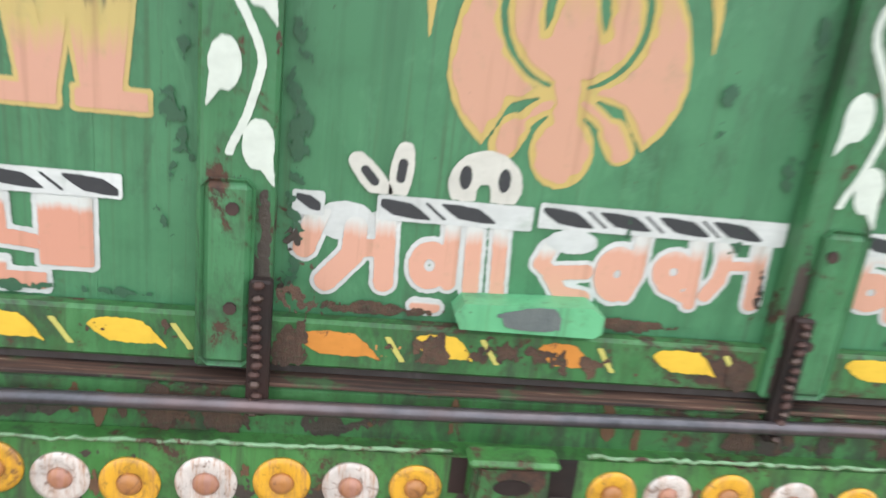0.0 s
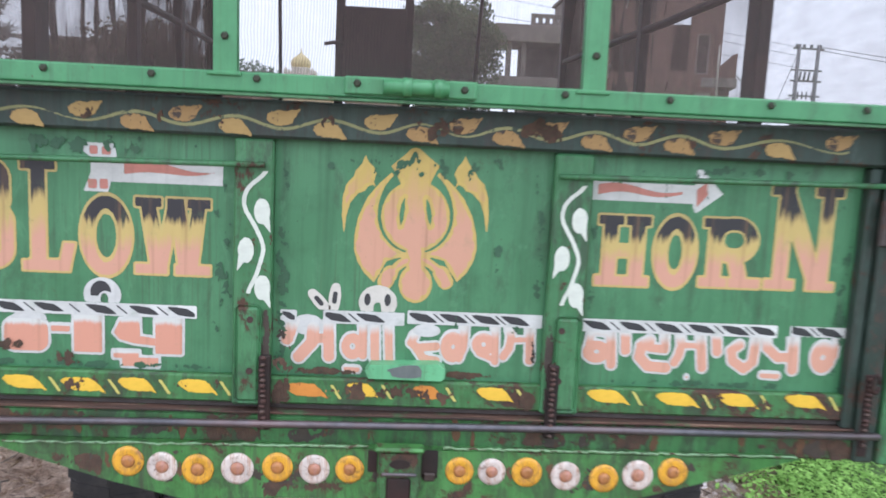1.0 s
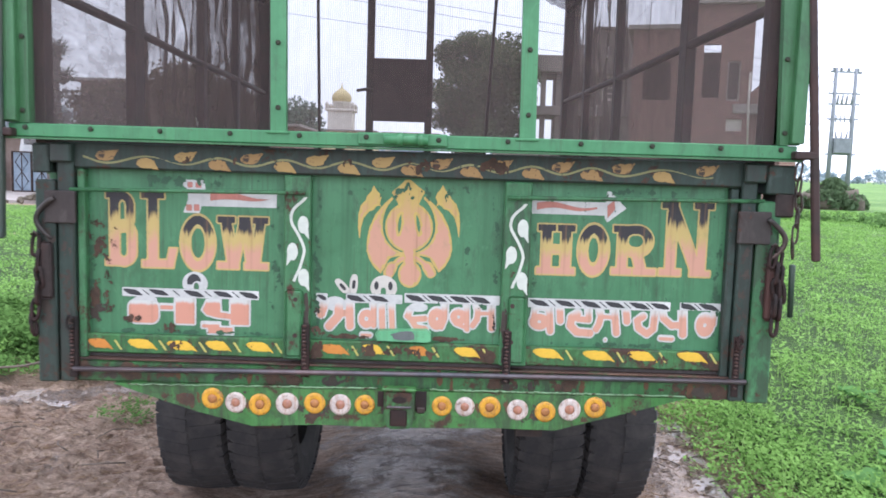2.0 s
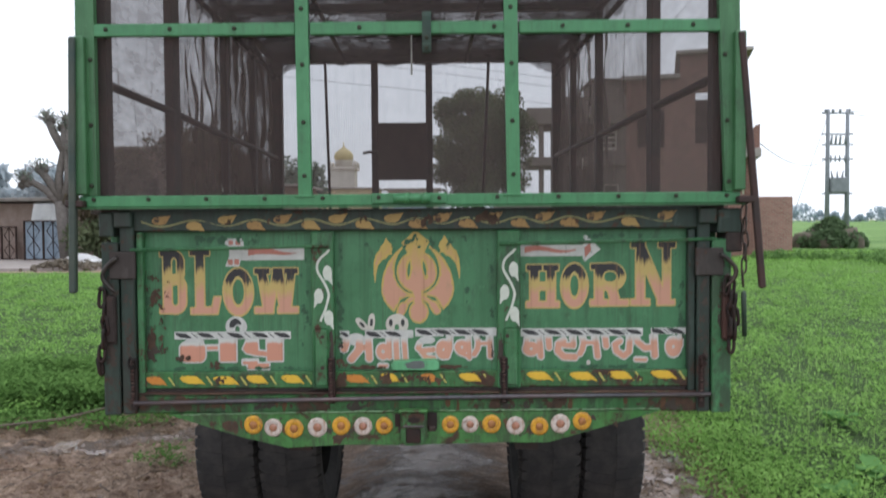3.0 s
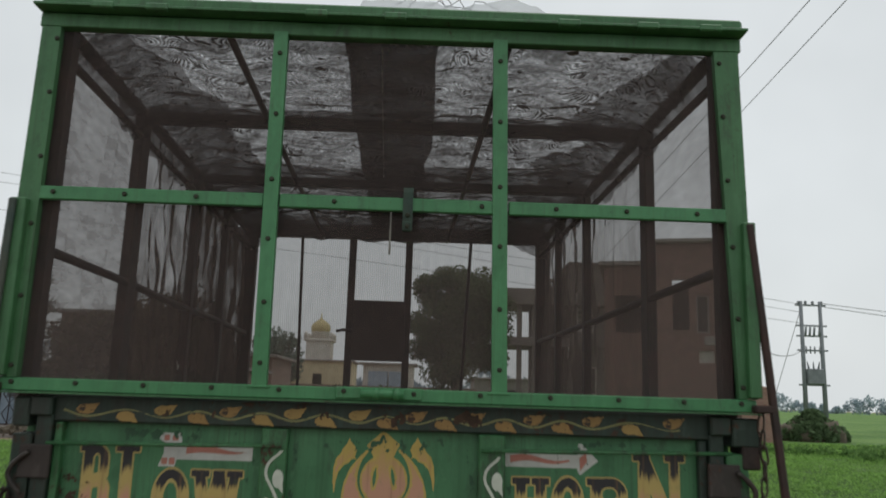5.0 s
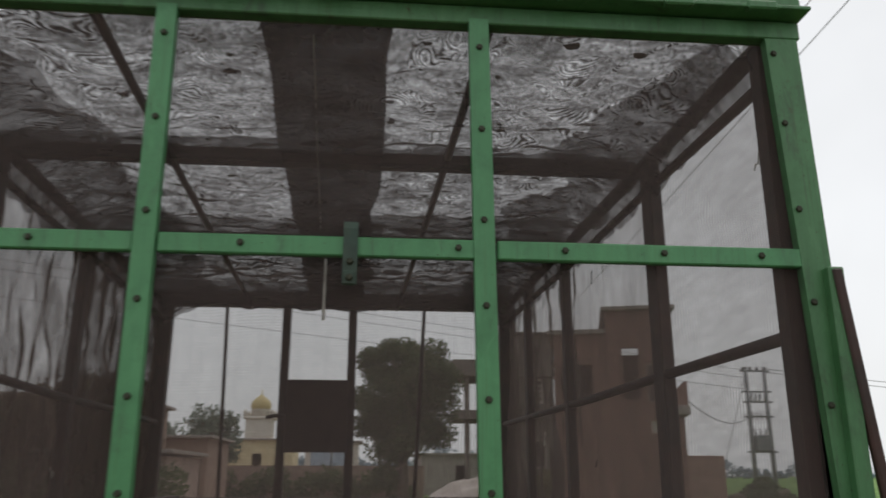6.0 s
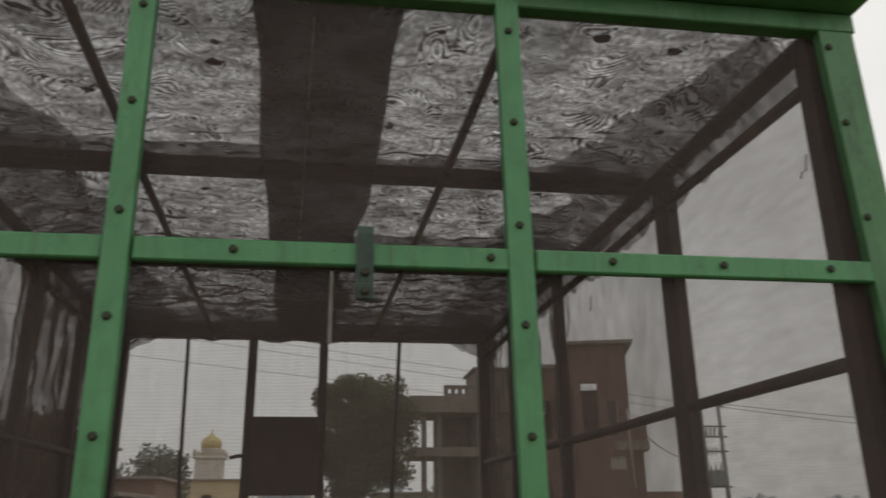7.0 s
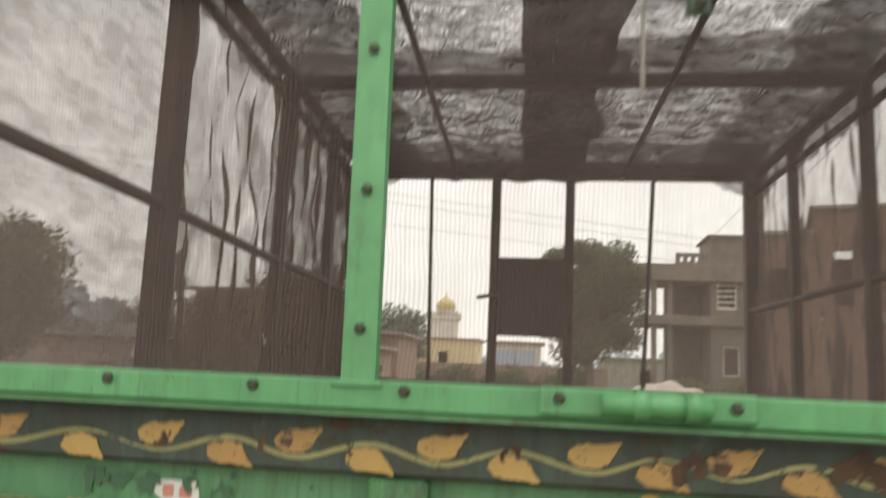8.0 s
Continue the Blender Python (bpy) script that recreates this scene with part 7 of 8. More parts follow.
def build_left_village():
    r = thing("brick_outbuilding", (-16.2, 28.6, 0), "low brown brick outbuilding with a flat slab roof", "building")
    part("wall", boxed(-9.0, -0.05, 0, 0.25, 0, 2.3), M_PALEBRICK, r, "plain brown brick wall")
    part("wall", boxed(1.3, 9.0, 0, 0.25, 0, 2.3), M_PALEBRICK, r, "plain brown brick wall")
    part("side_wall", boxed(-9.0, -8.75, 0.25, 6, 0, 2.3), M_PALEBRICK, r)
    part("side_wall", boxed(8.75, 9.0, 0.25, 6, 0, 2.3), M_PALEBRICK, r)
    part("back_wall", boxed(-9.0, 9.0, 5.8, 6, 0, 2.3), M_PALEBRICK, r)
    part("roof_slab", boxed(-9.3, 9.3, -0.5, 6.2, 2.38, 2.52, bevel=0.02), M_CONCRETE, r, "grey roof slab")
    part("hanging_cloth", sheet(lambda u, v: (0.12 + 1.25 * u + 0.12 * (v - 0.5) * (u - 0.5), -1.0 + 0.42 * v + 0.05 * math.sin(u * 14), 1.42 + 0.86 * v), 20, 4, 0.01), M_WHITECLOTH, r, "pale hanging cloth")
    iron_gate((-15.5, 27.5, 0.0), 1.5, 1.62, M_BLUEGATE)
    iron_gate((-17.4, 28.0, 0.0), 1.2, 1.4, M_PALEBRICK)
    bm = bmesh.new()
    box(bm, -22, -11, 21.8, 28.2, -0.1, 0.10)
    tagged(new("pavement", mesh_of("pavement", bm, M_CONCRETE)), "pale concrete apron before the gate", "pavement", kind="structure")
    heap = bmesh.new()
    rng = np.random.default_rng(31)
    for _ in range(240):
        s = rng.uniform(0.05, 0.15)
        x = rng.uniform(-1.0, 1.0)
        bmesh.ops.create_cube(heap, size=s, matrix=Matrix.Translation((x, rng.normal() * 0.45, 0.03 + rng.random() * 0.3 * (1 - abs(x) / 1.2))) @ Euler(tuple(rng.uniform(0, 3, 3))).to_matrix().to_4x4())
    ob = new("rubble_heap", mesh_of("rubble_heap", heap, M_DARKSOIL))
    ob.location = (-12.0, 22.4, 0.05)
    tagged(ob, "low heap of broken brick rubble by the field", "rubble", kind="stuff")
    cl = new("white_sacking", mesh_of("white_sacking", sheet(lambda u, v: (-0.7 + 1.4 * u, -0.4 + 0.8 * v, 0.25 + 0.25 * math.sin(3.1 * u) * math.sin(3.1 * v) + 0.07 * wav(u * 7, v * 7)), 16, 10, 0.01), M_WHITECLOTH, True))
    cl.location = (-11.9, 22.9, 0.0)
    tagged(cl, "crumpled white sacking lying on rubble", "sack")
    pruned_tree((-14.15, 26.2, 0.0))


def build_far_village():
    slab_house("cream_house", -12.5, -6.8, 72, 6, 4.6, M_CREAMWALL, "low cream limewashed village house")
    slab_house("plastered_house", -24, -13.5, 68, 7, 3.6, M_PLASTER, "pale plastered low village house")
    slab_house("grey_house", 4.2, 11.5, 64, 6, 3.2, M_CONCRETE, "low grey concrete house")
    g = slab_house("gate_shed", -4.6, -0.8, 58, 4, 3.9, M_PLASTER, "pale gatehouse with blue sheet doors", "gatehouse")
    part("sheet_door", boxed(-1.5, -0.05, -0.08, -0.02, 0.2, 3.4), M_BLUEGATE, g, "blue-grey sheet door")
    part("sheet_door", boxed(0.05, 1.5, -0.08, -0.02, 0.2, 3.4), M_BLUEGATE, g, "blue-grey sheet door")
    w = new("boundary_wall", mesh_of("boundary_wall", boxed(-30, 3.5, 50, 50.25, 0, 2.2), M_BRICKS_OLD))
    tagged(w, "long brown brick boundary wall", "wall")
    bm = sheet(lambda u, v: (-3 + 6 * u, -2.0 + 4 * v, 1.5 * (math.sin(math.pi * u) * math.sin(math.pi * v)) ** 0.7 * (1 + 0.35 * wav(u * 6, v * 6)) - 0.05), 40, 26)
    hp = new("sand_heap", mesh_of("sand_heap", bm, M_SAND, True))
    hp.location = (5.6, 40, 0)
    tagged(hp, "pale heap of sand and broken bricks", "heap")


def cables(name, runs, label, r=0.018):
    ob = thing(name, (0, 0, 0), label, "cable")
    for a, b, sag in runs:
        pts = [Vector(a).lerp(Vector(b), k / 14) - Vector((0, 0, sag * 4 * (k / 14) * (1 - k / 14))) for k in range(15)]
        part("cable", tubed(pts, r, 5), M_WIRE, ob, "", True)


build_verandah_house()
build_brick_house()
build_pylon()
build_mound()
build_gurdwara()
build_left_village()
build_far_village()
tree("shade_tree", (1.45, 32, 0), 7.6, 2.1, 48000, 0.075, 12, "tall dense dark green shade tree", None, 0.26, 0.34)
tree("roadside_tree", (-18.6, 23.5, 0), 6.6, 2.4, 14000, 0.10, 8, "broad dark leafy tree beside the village wall", None, 0.26, 0.2)
# village trees carry their haze in the leaf colour
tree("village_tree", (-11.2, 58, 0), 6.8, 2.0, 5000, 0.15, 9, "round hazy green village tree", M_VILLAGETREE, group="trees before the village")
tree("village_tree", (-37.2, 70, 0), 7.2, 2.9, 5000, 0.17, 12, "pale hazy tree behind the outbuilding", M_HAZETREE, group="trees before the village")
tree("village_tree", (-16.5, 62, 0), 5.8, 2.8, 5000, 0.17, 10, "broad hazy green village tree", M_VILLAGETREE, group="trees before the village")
tree("dusty_tree", (-9.0, 26.5, 0), 5.4, 1.9, 11000, 0.09, 23, "dusty brownish tree before the brick house", M_DUSTY, 0.2, 0.1, group="dusty trees by the house")
tree("dusty_tree", (-12.6, 27.0, 0), 4.6, 1.5, 8000, 0.09, 24, "small dusty tree beside the brick house", M_DUSTY, 0.17, 0.1, group="dusty trees by the house")
slab_house("brown_brick_house", -15.2, -9.6, 31, 7, 4.6, M_BRICKS_OLD, "plain brown brick village house with flat roof")
slab_house("low_brick_house", -12.4, -8.0, 40, 6, 3.4, M_BRICKS_OLD, "low brown brick house with slab roof")
shrubs("verge_shrubs", [(11.0 + 0.55 * k, 25 - 0.3 * k, 0.15, 0.35) for k in range(8)] + [(13.2 + 0.5 * k, 21.5 + 0.2 * k, 0.2, 0.45) for k in range(7)], 3200, 0.07, 13, "low weedy shrubs along the field path", M_VERGE)
shrubs("rubble_weeds", [(6.3 + 0.55 * k, 41.5 + 0.3 * math.sin(k * 2), 0.8 + 0.5 * math.sin(k * 1.3), 0.75) for k in range(7)], 3600, 0.10, 16, "dusty yellow-green weeds before the unfinished house", M_DUSTYWEED)
shrubs("garden_shrubs", [(-10 + 1.1 * k, 48.5, 1.0 + 0.5 * math.sin(k * 2.1), 1.0) for k in range(12)], 4200, 0.14, 14, "dull green shrubs along the boundary wall", M_TREE)
shrubs("yard_shrubs", [(-13.0 + 1.3 * k, 25.8 + 0.5 * math.sin(k), 0.9 + 0.5 * math.sin(k * 1.7), 0.9) for k in range(6)], 3000, 0.11, 15, "dusty shrubs before the outbuilding", M_TREE)
# haze over these tree lines is only in their leaf colour
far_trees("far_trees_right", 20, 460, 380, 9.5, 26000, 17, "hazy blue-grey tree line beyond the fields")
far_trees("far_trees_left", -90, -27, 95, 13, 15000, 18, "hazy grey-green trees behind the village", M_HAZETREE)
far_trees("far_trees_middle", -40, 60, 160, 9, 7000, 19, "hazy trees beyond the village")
cables("overhead_cables", [((-48, 50, 18.2), (23.73, 47, 8.1), 0.0), ((-48, 50, 17.5), (23.73, 47, 7.6), 0.0), ((-48, 50, 15.2), (23.73, 47, 6.9), 0.0)], "thin grey overhead power cables", 0.015)
cables("field_cables", [((5.7, -4, 8.05), (7.8, 60, 8.05), 0.0), ((5.9, -4, 8.0), (9.6, 60, 8.0), 0.0)], "pair of thin overhead cables over the field", 0.008)
cables("pole_cables", [((24.98, 47, 8.2), (60, 47, 6.2), 0.4), ((24.98, 47, 8.0), (60, 47, 5.4), 0.4), ((11.5, 27.2, 4.6), (23.73, 46.9, 5.25), 0.75)], "cables slung from the transformer poles", 0.022)


# ---- wear, stains and small things ----
def patch(name, area, y, level, scale, material, label, seed=0.0, res=0.0024, fade=True, parent=None):
    """An irregular stain or bare patch, from layered noise inside an oval."""
    x0, x1, z0, z1 = area
    mx, mz, rx, rz = (x0 + x1) / 2, (z0 + z1) / 2, (x1 - x0) / 2, (z1 - z0) / 2

    def f(X, Z):
        n = np.zeros_like(X)
        for k in range(X.shape[0]):
            for j in range(X.shape[1]):
                p = Vector((X[k, j] * scale, Z[k, j] * scale * 0.7, seed))
                n[k, j] = noise.noise(p) + 0.6 * noise.noise(p * 2.3) + 0.5 * noise.noise(p * 5.1) + 0.4 * noise.noise(p * 11.7) + 0.25 * noise.noise(p * 23.0)
        edge = np.hypot((X - mx) / rx, (Z - mz) / rz)
        return (level - n + (edge ** 2) * 0.9) * 0.02
    film(name, f, area, y, material, parent or tailgate, label, res, 0.0, "stuff")


M_STAIN = mottled("brown_rust_stain", srgb(50, 40, 34), srgb(96, 70, 54), 22, 0.85, 0.4, srgb(54, 78, 50))
M_RUN = mottled("orange_brown_rust_run", srgb(84, 62, 44), srgb(108, 74, 50), 40, 0.85, 0.2, srgb(62, 78, 48))
M_SCUFF = mottled("grey_scuffed_steel", srgb(86, 92, 90), srgb(106, 110, 106), 25, 0.6, 0.2)
M_GRIME = mottled("black_greasy_grime", srgb(48, 42, 36), srgb(72, 60, 50), 22, 0.6, 0.3)
M_OLDPAINT = mottled("exposed_orange_primer", srgb(176, 112, 60), srgb(198, 144, 84), 25, 0.8, 0.2)
M_DRYLEAF = mottled("dry_dark_leaf", srgb(52, 44, 38), srgb(74, 62, 52), 30, 0.9, 0.1)
M_PANELDIRT = mottled("dull_green_dirt", srgb(46, 84, 60), srgb(56, 90, 62), 18, 0.6, 0.1, srgb(50, 70, 52))
M_STRAW = leaf_mat("trampled_straw", srgb(72, 56, 42), srgb(176, 150, 120), 0.1)
M_THREAD = mottled("pale_plastic_thread", srgb(170, 168, 160), srgb(196, 194, 188), 9, 0.6, 0.1)


def wear_marks():
    patch("rust_stain", (-0.968, -0.83, 1.10, 1.32), P - 0.003, 0.05, 52, M_STAIN, "flaking rust stain on the sheet", 1.0)
    patch("rust_stain", (-0.968, -0.85, 0.94, 1.16), P - 0.003, -0.02, 44, M_STAIN, "flaking rust stain on the sheet", 2.0)
    patch("grime_patch", (-0.965, -0.88, 0.955, 1.06), P - 0.0036, -0.15, 12, M_GRIME, "dark greasy patch", 3.0)
    patch("rust_stain", (-0.74, -0.64, 0.93, 0.99), P - 0.003, 0.0, 24, M_STAIN, "small rust stain", 4.0)
    patch("rust_stain", (-0.835, -0.775, 0.975, 1.01), P - 0.004, -0.1, 24, M_STAIN, "small rust stain", 4.4)
    patch("rust_stain", (-0.25, 0.29, 0.944, 0.964), P - 0.002, -0.35, 14, M_STAIN, "rust creeping along the panel foot", 5.0)
    patch("rust_stain", (-0.27, 0.30, 0.889, 0.943), -0.0236, 0.05, 14, M_STAIN, "broad rust over the foot strip", 6.0)
    patch("bare_primer", (-0.26, -0.08, 0.892, 0.940), -0.0242, 0.22, 22, M_OLDPAINT, "orange primer showing through", 7.0)
    patch("rust_stain", (-0.985, -0.40, 0.889, 0.943), -0.0236, 0.18, 16, M_STAIN, "rust over the foot strip", 8.0)
    patch("rust_stain", (0.38, 0.97, 0.889, 0.943), -0.0236, 0.3, 16, M_STAIN, "rust over the foot strip", 9.0)
    for k, (a, b) in enumerate(((-0.99, -0.55), (-0.60, -0.25), (-0.25, 0.3), (0.28, 0.65), (0.6, 1.04))):
        patch("rust_stain", (a, b, 0.801, 0.866), -0.0312, (-0.15, -0.05, 0.3, 0.25, 0.2)[k], 9, M_STAIN, "dark rust on the cross beam", 11.0 + k, 0.004, parent=trailer)
    patch("rust_stain", (-0.36, -0.20, 0.87, 1.06), -0.0416, 0.25, 20, M_STAIN, "rust round the hinge plate", 20.0)
    patch("rust_stain", (0.29, 0.37, 0.88, 1.06), -0.0416, 0.3, 20, M_STAIN, "rust round the hinge plate", 21.0)
    patch("scuff", (-0.28, -0.265, 1.19, 1.26), -0.0336, 0.0, 20, M_STAIN, "small rust blister", 22.0)
    patch("grey_scuff", (-0.034, 0.044, 0.955, 0.983), -0.0375, -0.9, 9, M_SCUFF, "grey scuffed middle of the grab plate", 23.0)
    patch("grime_patch", (0.985, 1.028, 0.84, 1.02), -0.0458, 0.1, 16, M_GRIME, "grease round the corner hinge", 24.0, parent=trailer)
    patch("rust_stain", (-0.9, 0.95, 1.440, 1.508), -0.0374, 0.32, 15, M_STAIN, "grime and rust along the top beam", 25.0, 0.0045)
    patch("rust_stain", (-0.80, -0.52, 0.72, 0.80), -0.0586, 0.3, 14, M_STAIN, "rust on the apron edge", 26.0, parent=trailer)
    patch("rust_stain", (-0.36, -0.10, 0.692, 0.745), -0.0586, 0.05, 14, M_STAIN, "rust on the apron foot", 27.0, parent=trailer)
    patch("rust_stain", (0.52, 0.82, 0.72, 0.80), -0.0586, 0.4, 14, M_STAIN, "rust on the apron edge", 28.0, parent=trailer)


def rust_runs():
    """Rust that has run down the cross beam and darkened the steel beside the hinge straps."""
    for k, (x, w) in enumerate(((-0.475, 0.011), (-0.445, 0.009), (-0.66, 0.010), (-0.79, 0.013), (0.121, 0.011), (0.158, 0.008), (0.211, 0.010), (0.55, 0.010), (0.74, 0.008), (0.87, 0.012), (-0.15, 0.008), (-0.06, 0.006))):
        patch("rust_run", (x - w, x + w, 0.802, 0.874), -0.0320, -0.35, 30, M_RUN, "brown rust run down the beam", 200.0 + k, 0.0026, parent=trailer)
    for k, (x0, x1, lvl) in enumerate(((-0.42, -0.345, -0.2), (-0.345, -0.285, -0.55), (-0.275, -0.23, -0.1), (0.262, 0.312, -0.45), (0.325, 0.36, -0.2), (0.93, 1.0, -0.4), (-0.99, -0.92, -0.4))):
        patch("rust_stain", (x0, x1, 0.801, 0.868), -0.0324, lvl, 22, M_STAIN, "dark rust beside the hinge strap", 220.0 + k, 0.003, parent=trailer)
    for k, (x0, x1, lvl) in enumerate(((-0.268, -0.222, -0.6), (0.255, 0.30, -0.4), (-0.40, -0.352, 0.0), (-0.97, -0.92, -0.2))):
        patch("rust_stain", (x0, x1, 0.887, 0.944), -0.0240, lvl, 22, M_STAIN, "dark rust on the foot strip", 230.0 + k, 0.003)
    for k, (x0, x1, z0, z1, y, lvl) in enumerate(((-0.287, -0.271, 0.89, 1.10, -0.0340, -0.6), (-0.270, -0.240, 0.945, 1.05, P - 0.0030, -0.15), (0.300, 0.317, 0.89, 1.10, -0.0340, -0.6), (0.268, 0.297, 0.945, 1.05, P - 0.0030, -0.1))):
        patch("grime_patch", (x0, x1, z0, z1), y, lvl, 26, M_GRIME, "black grease round the hinge strap", 240.0 + k, 0.003)
    for k, (x, z, w) in enumerate(((-0.315, 0.785, 0.012), (-0.285, 0.785, 0.009), (-0.445, 0.79, 0.008), (0.235, 0.785, 0.010), (0.32, 0.79, 0.012), (0.40, 0.785, 0.008), (-0.205, 0.785, 0.008), (-0.59, 0.775, 0.010))):
        patch("rust_run", (x - w, x + w, z - 0.075, z + 0.018), -0.0594, -0.1, 34, M_RUN, "thin rust run down the apron", 250.0 + k, 0.0026, parent=trailer)


def grime_marks():
    """Greasy dirt, runs and scrapes on the tailgate, each with its own ragged shape."""
    rng = np.random.default_rng(61)
    for k in range(15):
        x, z = rng.uniform(-0.95, 0.93), rng.choice((0.955, 1.10, 1.25, 1.40))
        w, h = rng.uniform(0.004, 0.012), rng.uniform(0.03, 0.10)
        if -0.36 < x < -0.25 or 0.285 < x < 0.39:
            continue
        patch("dirt_run", (x - w, x + w, z - h, z + 0.012), P - 0.0026, rng.uniform(0.0, 0.25), 60, M_PANELDIRT, "thin dirty run", 70.0 + k, 0.0022)
    for k, (x0, x1, z0, z1, y, lvl) in enumerate((
            (-0.966, -0.90, 0.94, 1.40, P - 0.0022, 0.0), (0.928, 0.957, 0.94, 1.40, P - 0.0022, 0.08), (-0.40, -0.349, 0.94, 1.40, P - 0.0022, 0.1), (-0.269, -0.235, 0.94, 1.42, P - 0.0022, 0.0),
            (0.262, 0.297, 0.94, 1.42, P - 0.0022, 0.2), (0.379, 0.41, 0.94, 1.40, P - 0.0022, 0.3), (-0.96, -0.36, 0.945, 0.962, P - 0.0022, -0.25), (0.385, 0.97, 0.945, 0.962, P - 0.0022, -0.2),
            (-0.346, -0.272, 0.89, 1.12, -0.0326, -0.2), (0.300, 0.376, 0.89, 1.10, -0.0326, -0.15), (-1.006, -0.962, 0.80, 1.42, -0.0456, -0.1), (-1.068, -1.012, 0.80, 1.40, -0.0506, -0.2), (0.986, 1.028, 0.80, 1.42, -0.0456, 0.0), (1.035, 1.098, 1.0, 1.40, -0.0506, -0.05), (-0.26, 0.29, 1.36, 1.432, P - 0.0022, 0.2), (-0.95, -0.36, 1.38, 1.432, P - 0.0022, 0.2), (0.39, 0.96, 1.39, 1.432, P - 0.0022, 0.2))):
        patch("grime_patch", (x0, x1, z0, z1), y, lvl, 34, M_PANELDIRT if y > -0.03 else M_GRIME, "ragged dirt along the panel edge", 110.0 + k, 0.0032)
    for k in range(7):
        x = -0.66 + 0.215 * k
        patch("grime_patch", (x - 0.09, x + 0.09, 0.70 if abs(x) < 0.45 else 0.752, 0.803), -0.0588, 0.16, 24, M_GRIME, "oily dirt on the apron", 140.0 + k, 0.0034, parent=trailer)
    for k, (x0, x1) in enumerate(((-0.62, -0.38), (-0.30, -0.12), (0.26, 0.46), (0.80, 1.02), (-0.98, -0.80))):
        patch("grime_patch", (x0, x1, 0.801, 0.850), -0.0316, -0.1, 16, M_GRIME, "black oily dirt on the cross beam", 160.0 + k, 0.0036, parent=trailer)


def roof_litter():
    """The pale plastic cover and loose wire lying on the cage roof."""
    def cover(u, v):
        x = -0.75 + 1.35 * u
        y = 0.0 + 0.34 * v
        hump = float(np.interp(x, (-0.67, -0.60, -0.53, -0.43, -0.14, -0.12, 0.0, 0.11, 0.20, 0.29, 0.37, 0.46, 0.56), (0.0, 0.025, 0.042, 0.010, 0.008, 0.042, 0.046, 0.046, 0.030, 0.046, 0.062, 0.042, 0.0)))
        crease = 0.010 * abs(wav(x * 14, y * 9, 2.0)) + 0.006 * wav(x * 37, y * 20, 4.0)
        return (x, y, 2.775 + 1.9 * hump * (0.75 + 0.25 * math.sin(3.1 * v)) + crease)
    tagged(new("plastic_cover", mesh_of("plastic_cover", sheet(cover, 150, 12), M_TARP, True)), "crumpled pale plastic cover lying on the roof", "cover")
    t = thing("loose_wire", (0, 0, 2.8), "tangle of thin loose wire lying on the roof", "wire")
    rng = np.random.default_rng(41)
    for k in range(9):
        x, z = -0.06 + 0.045 * k, 0.09
        pts = []
        for j in range(9):
            pts.append((x, 0.1 + 0.02 * k, z))
            x += rng.normal() * 0.016 + 0.022
            z = max(0.06, z + rng.normal() * 0.010 + (0.012 if j < 4 else -0.013))
        part("wire_strand", tubed(pts, 0.0018, 4), M_WIRE, t, "", True)


def hanging_bits():
    s = new("hanging_string", mesh_of("hanging_string", tubed([(0.004 + 0.005 * wav(k, 1.0), 0.022, 2.118 - 0.0125 * k) for k in range(12)], [0.0025 + 0.0018 * abs(wav(k * 0.9, 4.0)) + 0.001 * (k > 8) for k in range(12)], 5), M_THREAD, True))
    tagged(s, "pale frayed string hanging from the middle rail", "string")
    part("roof_thread", tubed([(cx(-0.05 - 0.012 * k * 0.2 + 0.006 * wav(k, 2.0), 0.05 + 0.16 * k), 0.05 + 0.16 * k, 2.69) for k in range(11)], 0.0016, 4), M_THREAD, cage, "pale thread along the roof strip")
    leaf_rng = np.random.default_rng(45)
    spots = [(0.605, 0.08, 0.022), (0.79, 0.11, 0.018), (-0.283, 0.29, 0.02)]
    spots += [(leaf_rng.uniform(-1.0, 0.95), leaf_rng.uniform(0.1, 3.0), leaf_rng.uniform(0.006, 0.018)) for _ in range(60)]
    for x, y, r in spots:
        a = leaf_rng.uniform(0, 6.28)
        bm = bmesh.new()
        ring = [bm.verts.new((r * math.cos(a + t) * (1.3 if k % 2 else 0.9), r * math.sin(a + t) * 0.9, 0.002 * math.sin(3 * t))) for k, t in enumerate(np.linspace(0, 2 * math.pi, 8)[:-1])]
        bm.faces.new(ring)
        bmesh.ops.solidify(bm, geom=list(bm.faces), thickness=0.002)
        part("dry_leaf", bm, M_DRYLEAF, cage, "dry leaf caught on the roof net", at=(cx(x, y), y, 2.712))
    rng = np.random.default_rng(43)
    for k in range(16):
        side = 1 if k % 2 else -1
        y, z = rng.uniform(0.1, 2.6), rng.uniform(1.65, 2.6)
        x = cx(side * (1.09 if side > 0 else 1.11), y) - side * 0.004
        pts = [(x, y + 0.012 * j, z + rng.normal() * 0.012 - 0.012 * j) for j in range(4)]
        part("straw_bit", tubed(pts, 0.002, 4), M_THREAD if k % 3 == 0 else M_DARKIRON, cage, "bit of straw caught in the net")


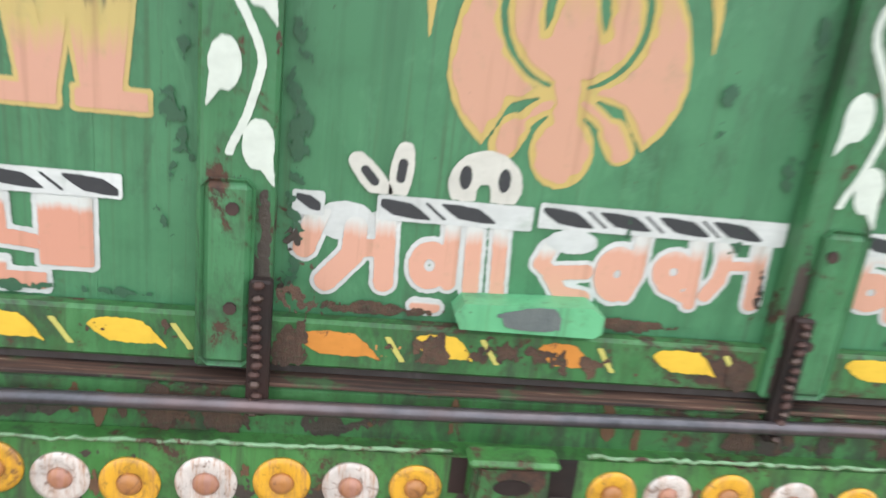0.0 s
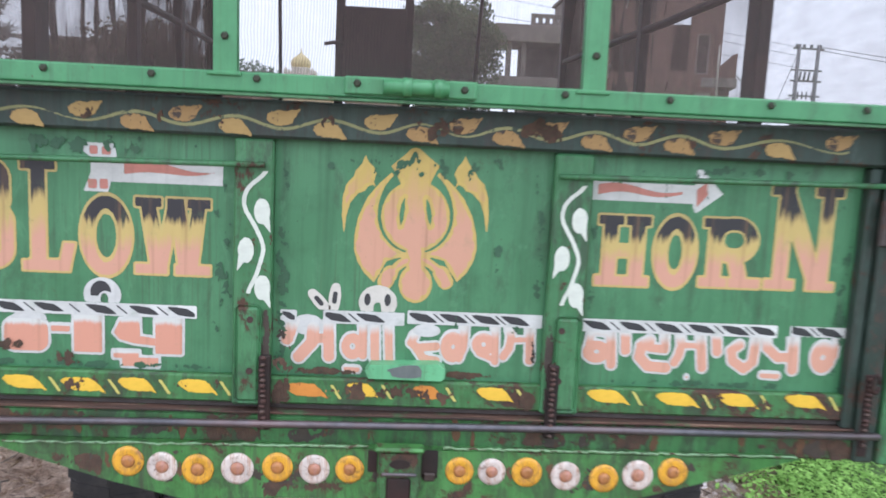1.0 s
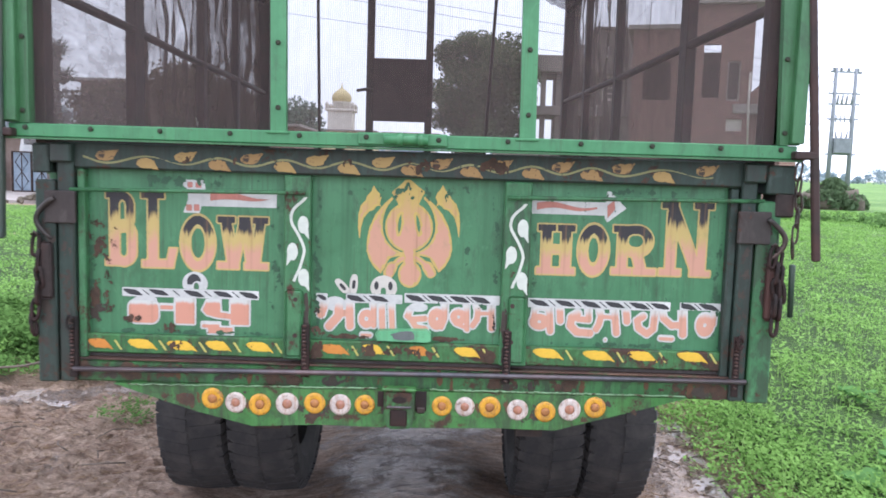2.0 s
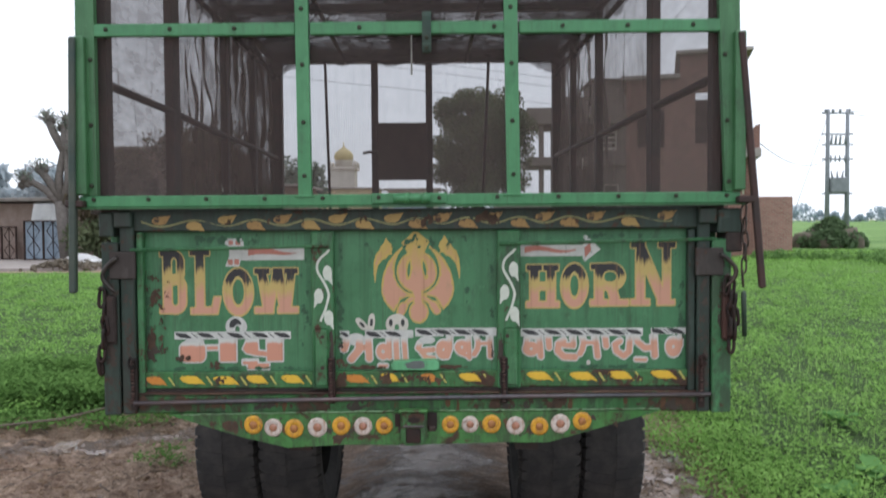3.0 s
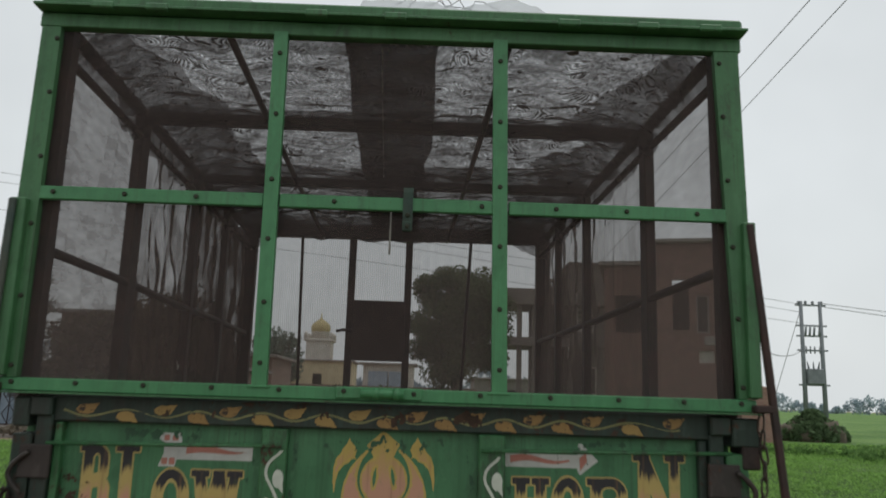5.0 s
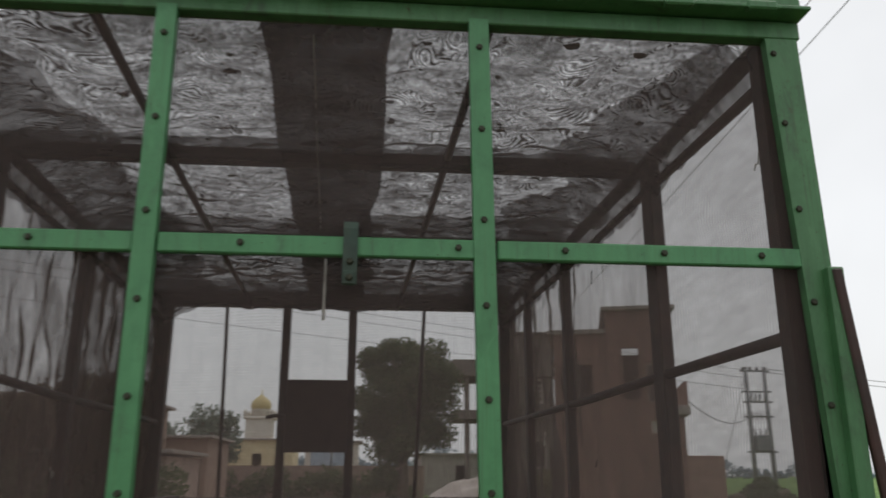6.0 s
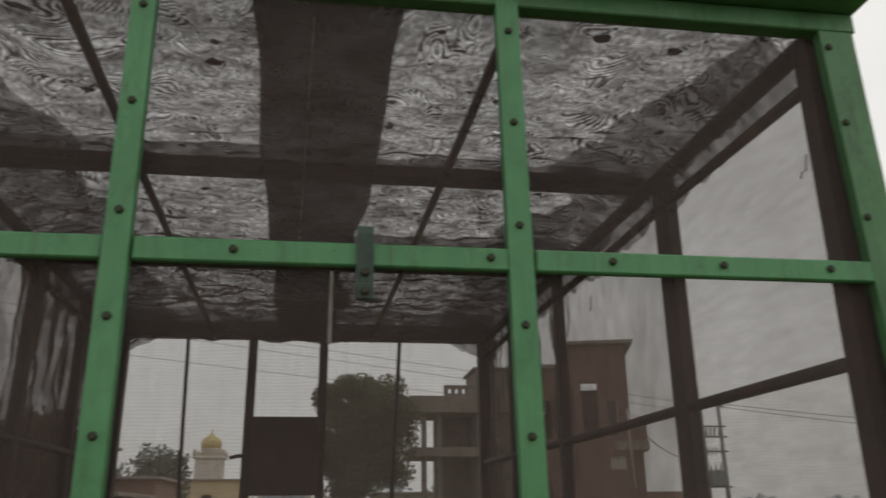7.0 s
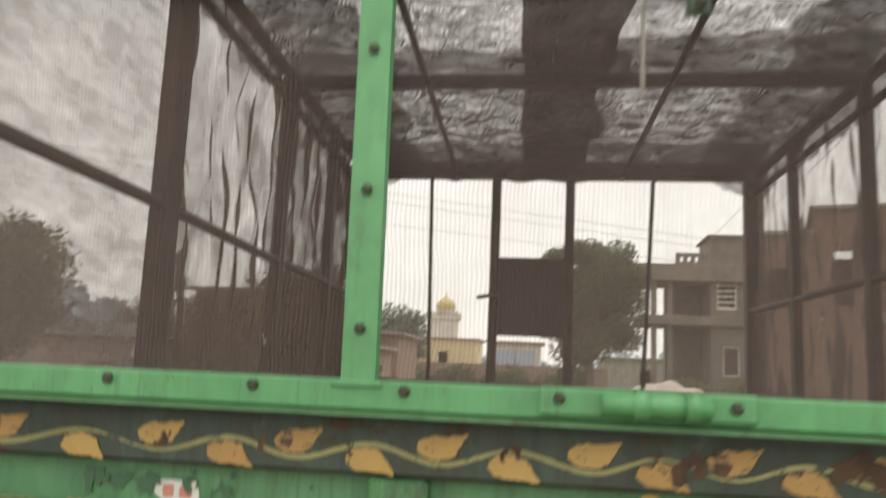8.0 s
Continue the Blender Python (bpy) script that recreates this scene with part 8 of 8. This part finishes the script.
def track_litter():
    """Sticks, clods and straw on the wet track."""
    st = new("fallen_branch", mesh_of("fallen_branch", tubed([(-3.5, 2.42, 0.05), (-3.0, 2.50, 0.10), (-2.5, 2.52, 0.15), (-2.0, 2.60, 0.26), (-1.6, 2.62, 0.34), (-1.2, 2.68, 0.44)], [0.0075, 0.007, 0.007, 0.006, 0.0055, 0.004], 7), M_BARK, True))
    tagged(st, "thin brown fallen branch at the field edge", "branch")
    rng = np.random.default_rng(47)
    bm = bmesh.new()
    for _ in range(2600):
        left = rng.random() < 0.62
        x = rng.uniform(-4.6, -1.15) if left else rng.uniform(1.15, 1.9)
        y = rng.uniform(-0.6, 3.1)
        s = rng.uniform(0.005, 0.026) * rng.random() ** 0.7
        m = Matrix.Translation((x, y, ground_z(x, y) + s * 0.05)) @ Euler(tuple(rng.uniform(0, 3, 3))).to_matrix().to_4x4() @ Matrix.Diagonal((s, s * 0.8, s * 0.6, 1))
        bmesh.ops.create_icosphere(bm, subdivisions=1, radius=1, matrix=m)
    for v in bm.verts:
        v.co += 0.012 * Vector((wav(v.co.x * 40, v.co.y * 40, 1), wav(v.co.y * 40, v.co.x * 40, 2), wav(v.co.x * 40, v.co.y * 40, 3)))
    tagged(new("mud_clods", mesh_of("mud_clods", bm, M_MUD, True)), "crumbled wet mud clods on the track", "mud", kind="stuff")
    tw = bmesh.new()
    for _ in range(160):
        x, y = (rng.uniform(1.2, 2.0), rng.uniform(0.2, 2.4)) if rng.random() < 0.5 else (rng.uniform(-4.2, -1.2), rng.uniform(0.3, 3.4))
        a, ln = rng.uniform(0, 6.28), rng.uniform(0.05, 0.28)
        z = ground_z(x, y) + 0.012
        tube(tw, [(x, y, z), (x + ln * 0.5 * math.cos(a), y + ln * 0.5 * math.sin(a), z + 0.015), (x + ln * math.cos(a + 0.3), y + ln * math.sin(a + 0.3), z)], 0.0035, 4)
    fv, ff = [], []
    for _ in range(7000):
        left = rng.random() < 0.72
        x = rng.uniform(-4.4, -1.1) if left else rng.uniform(1.05, 1.95)
        y = rng.uniform(-0.6, 3.5) if left else rng.uniform(-0.6, 2.7)
        a, ln, w = rng.uniform(0, 6.28), rng.uniform(0.015, 0.075), rng.uniform(0.0012, 0.003)
        z = ground_z(x, y) + rng.uniform(0.004, 0.014)
        c, s = math.cos(a), math.sin(a)
        lift = rng.uniform(-0.008, 0.02)
        k = len(fv)
        fv += [(x - s * w, y + c * w, z), (x + s * w, y - c * w, z), (x + c * ln, y + s * ln, z + lift), (x + c * ln * 0.5, y + s * ln * 0.5, z + lift * 0.5 + w * 1.6)]
        ff += [(k, k + 1, k + 3), (k + 1, k + 2, k + 3), (k + 2, k, k + 3), (k, k + 2, k + 1)]
    data = bpy.data.meshes.new("chopped_straw")
    data.from_pydata(fv, [], ff)
    data.materials.append(M_STRAW)
    tagged(new("chopped_straw", data), "trampled chopped straw and stalks pressed in mud", "straw", kind="stuff")
    tagged(new("straw_and_twigs", mesh_of("straw_and_twigs", tw, M_BARK, True)), "scattered brown twigs and straw on mud", "twigs", kind="stuff")


def puddle(name, x0, x1, y0, y1, share, seed):
    """Still water that fills the low spots of the mud; its shore is where the mud rises through it."""
    rng = np.random.default_rng(seed)
    low = [ground_z(x, y) for x, y in zip(rng.uniform(x0, x1, 400), rng.uniform(y0, y1, 400))]
    level = float(np.percentile(low, share))
    bm = bmesh.new()
    n = 40
    ring = []
    for k in range(n):
        t = 2 * math.pi * k / n
        r = 0.85 + 0.35 * wav(math.cos(t) * 1.6, math.sin(t) * 1.6, seed) + 0.12 * wav(math.cos(t) * 6, math.sin(t) * 6, seed)
        ring.append(bm.verts.new(((x0 + x1) / 2 + (x1 - x0) / 2 * r * math.cos(t), (y0 + y1) / 2 + (y1 - y0) / 2 * r * math.sin(t), level)))
    bm.faces.new(ring)
    tagged(new(name, mesh_of(name, bm, M_PUDDLE)), "shallow muddy puddle that mirrors the white sky", "puddle", kind="structure")


puddle("puddle_1", -2.6, -1.5, 2.15, 2.7, 22, 1)
puddle("puddle_2", 1.05, 1.55, 0.1, 3.2, 30, 2)
wear_marks()
rust_runs()
grime_marks()
roof_litter()
hanging_bits()
track_litter()
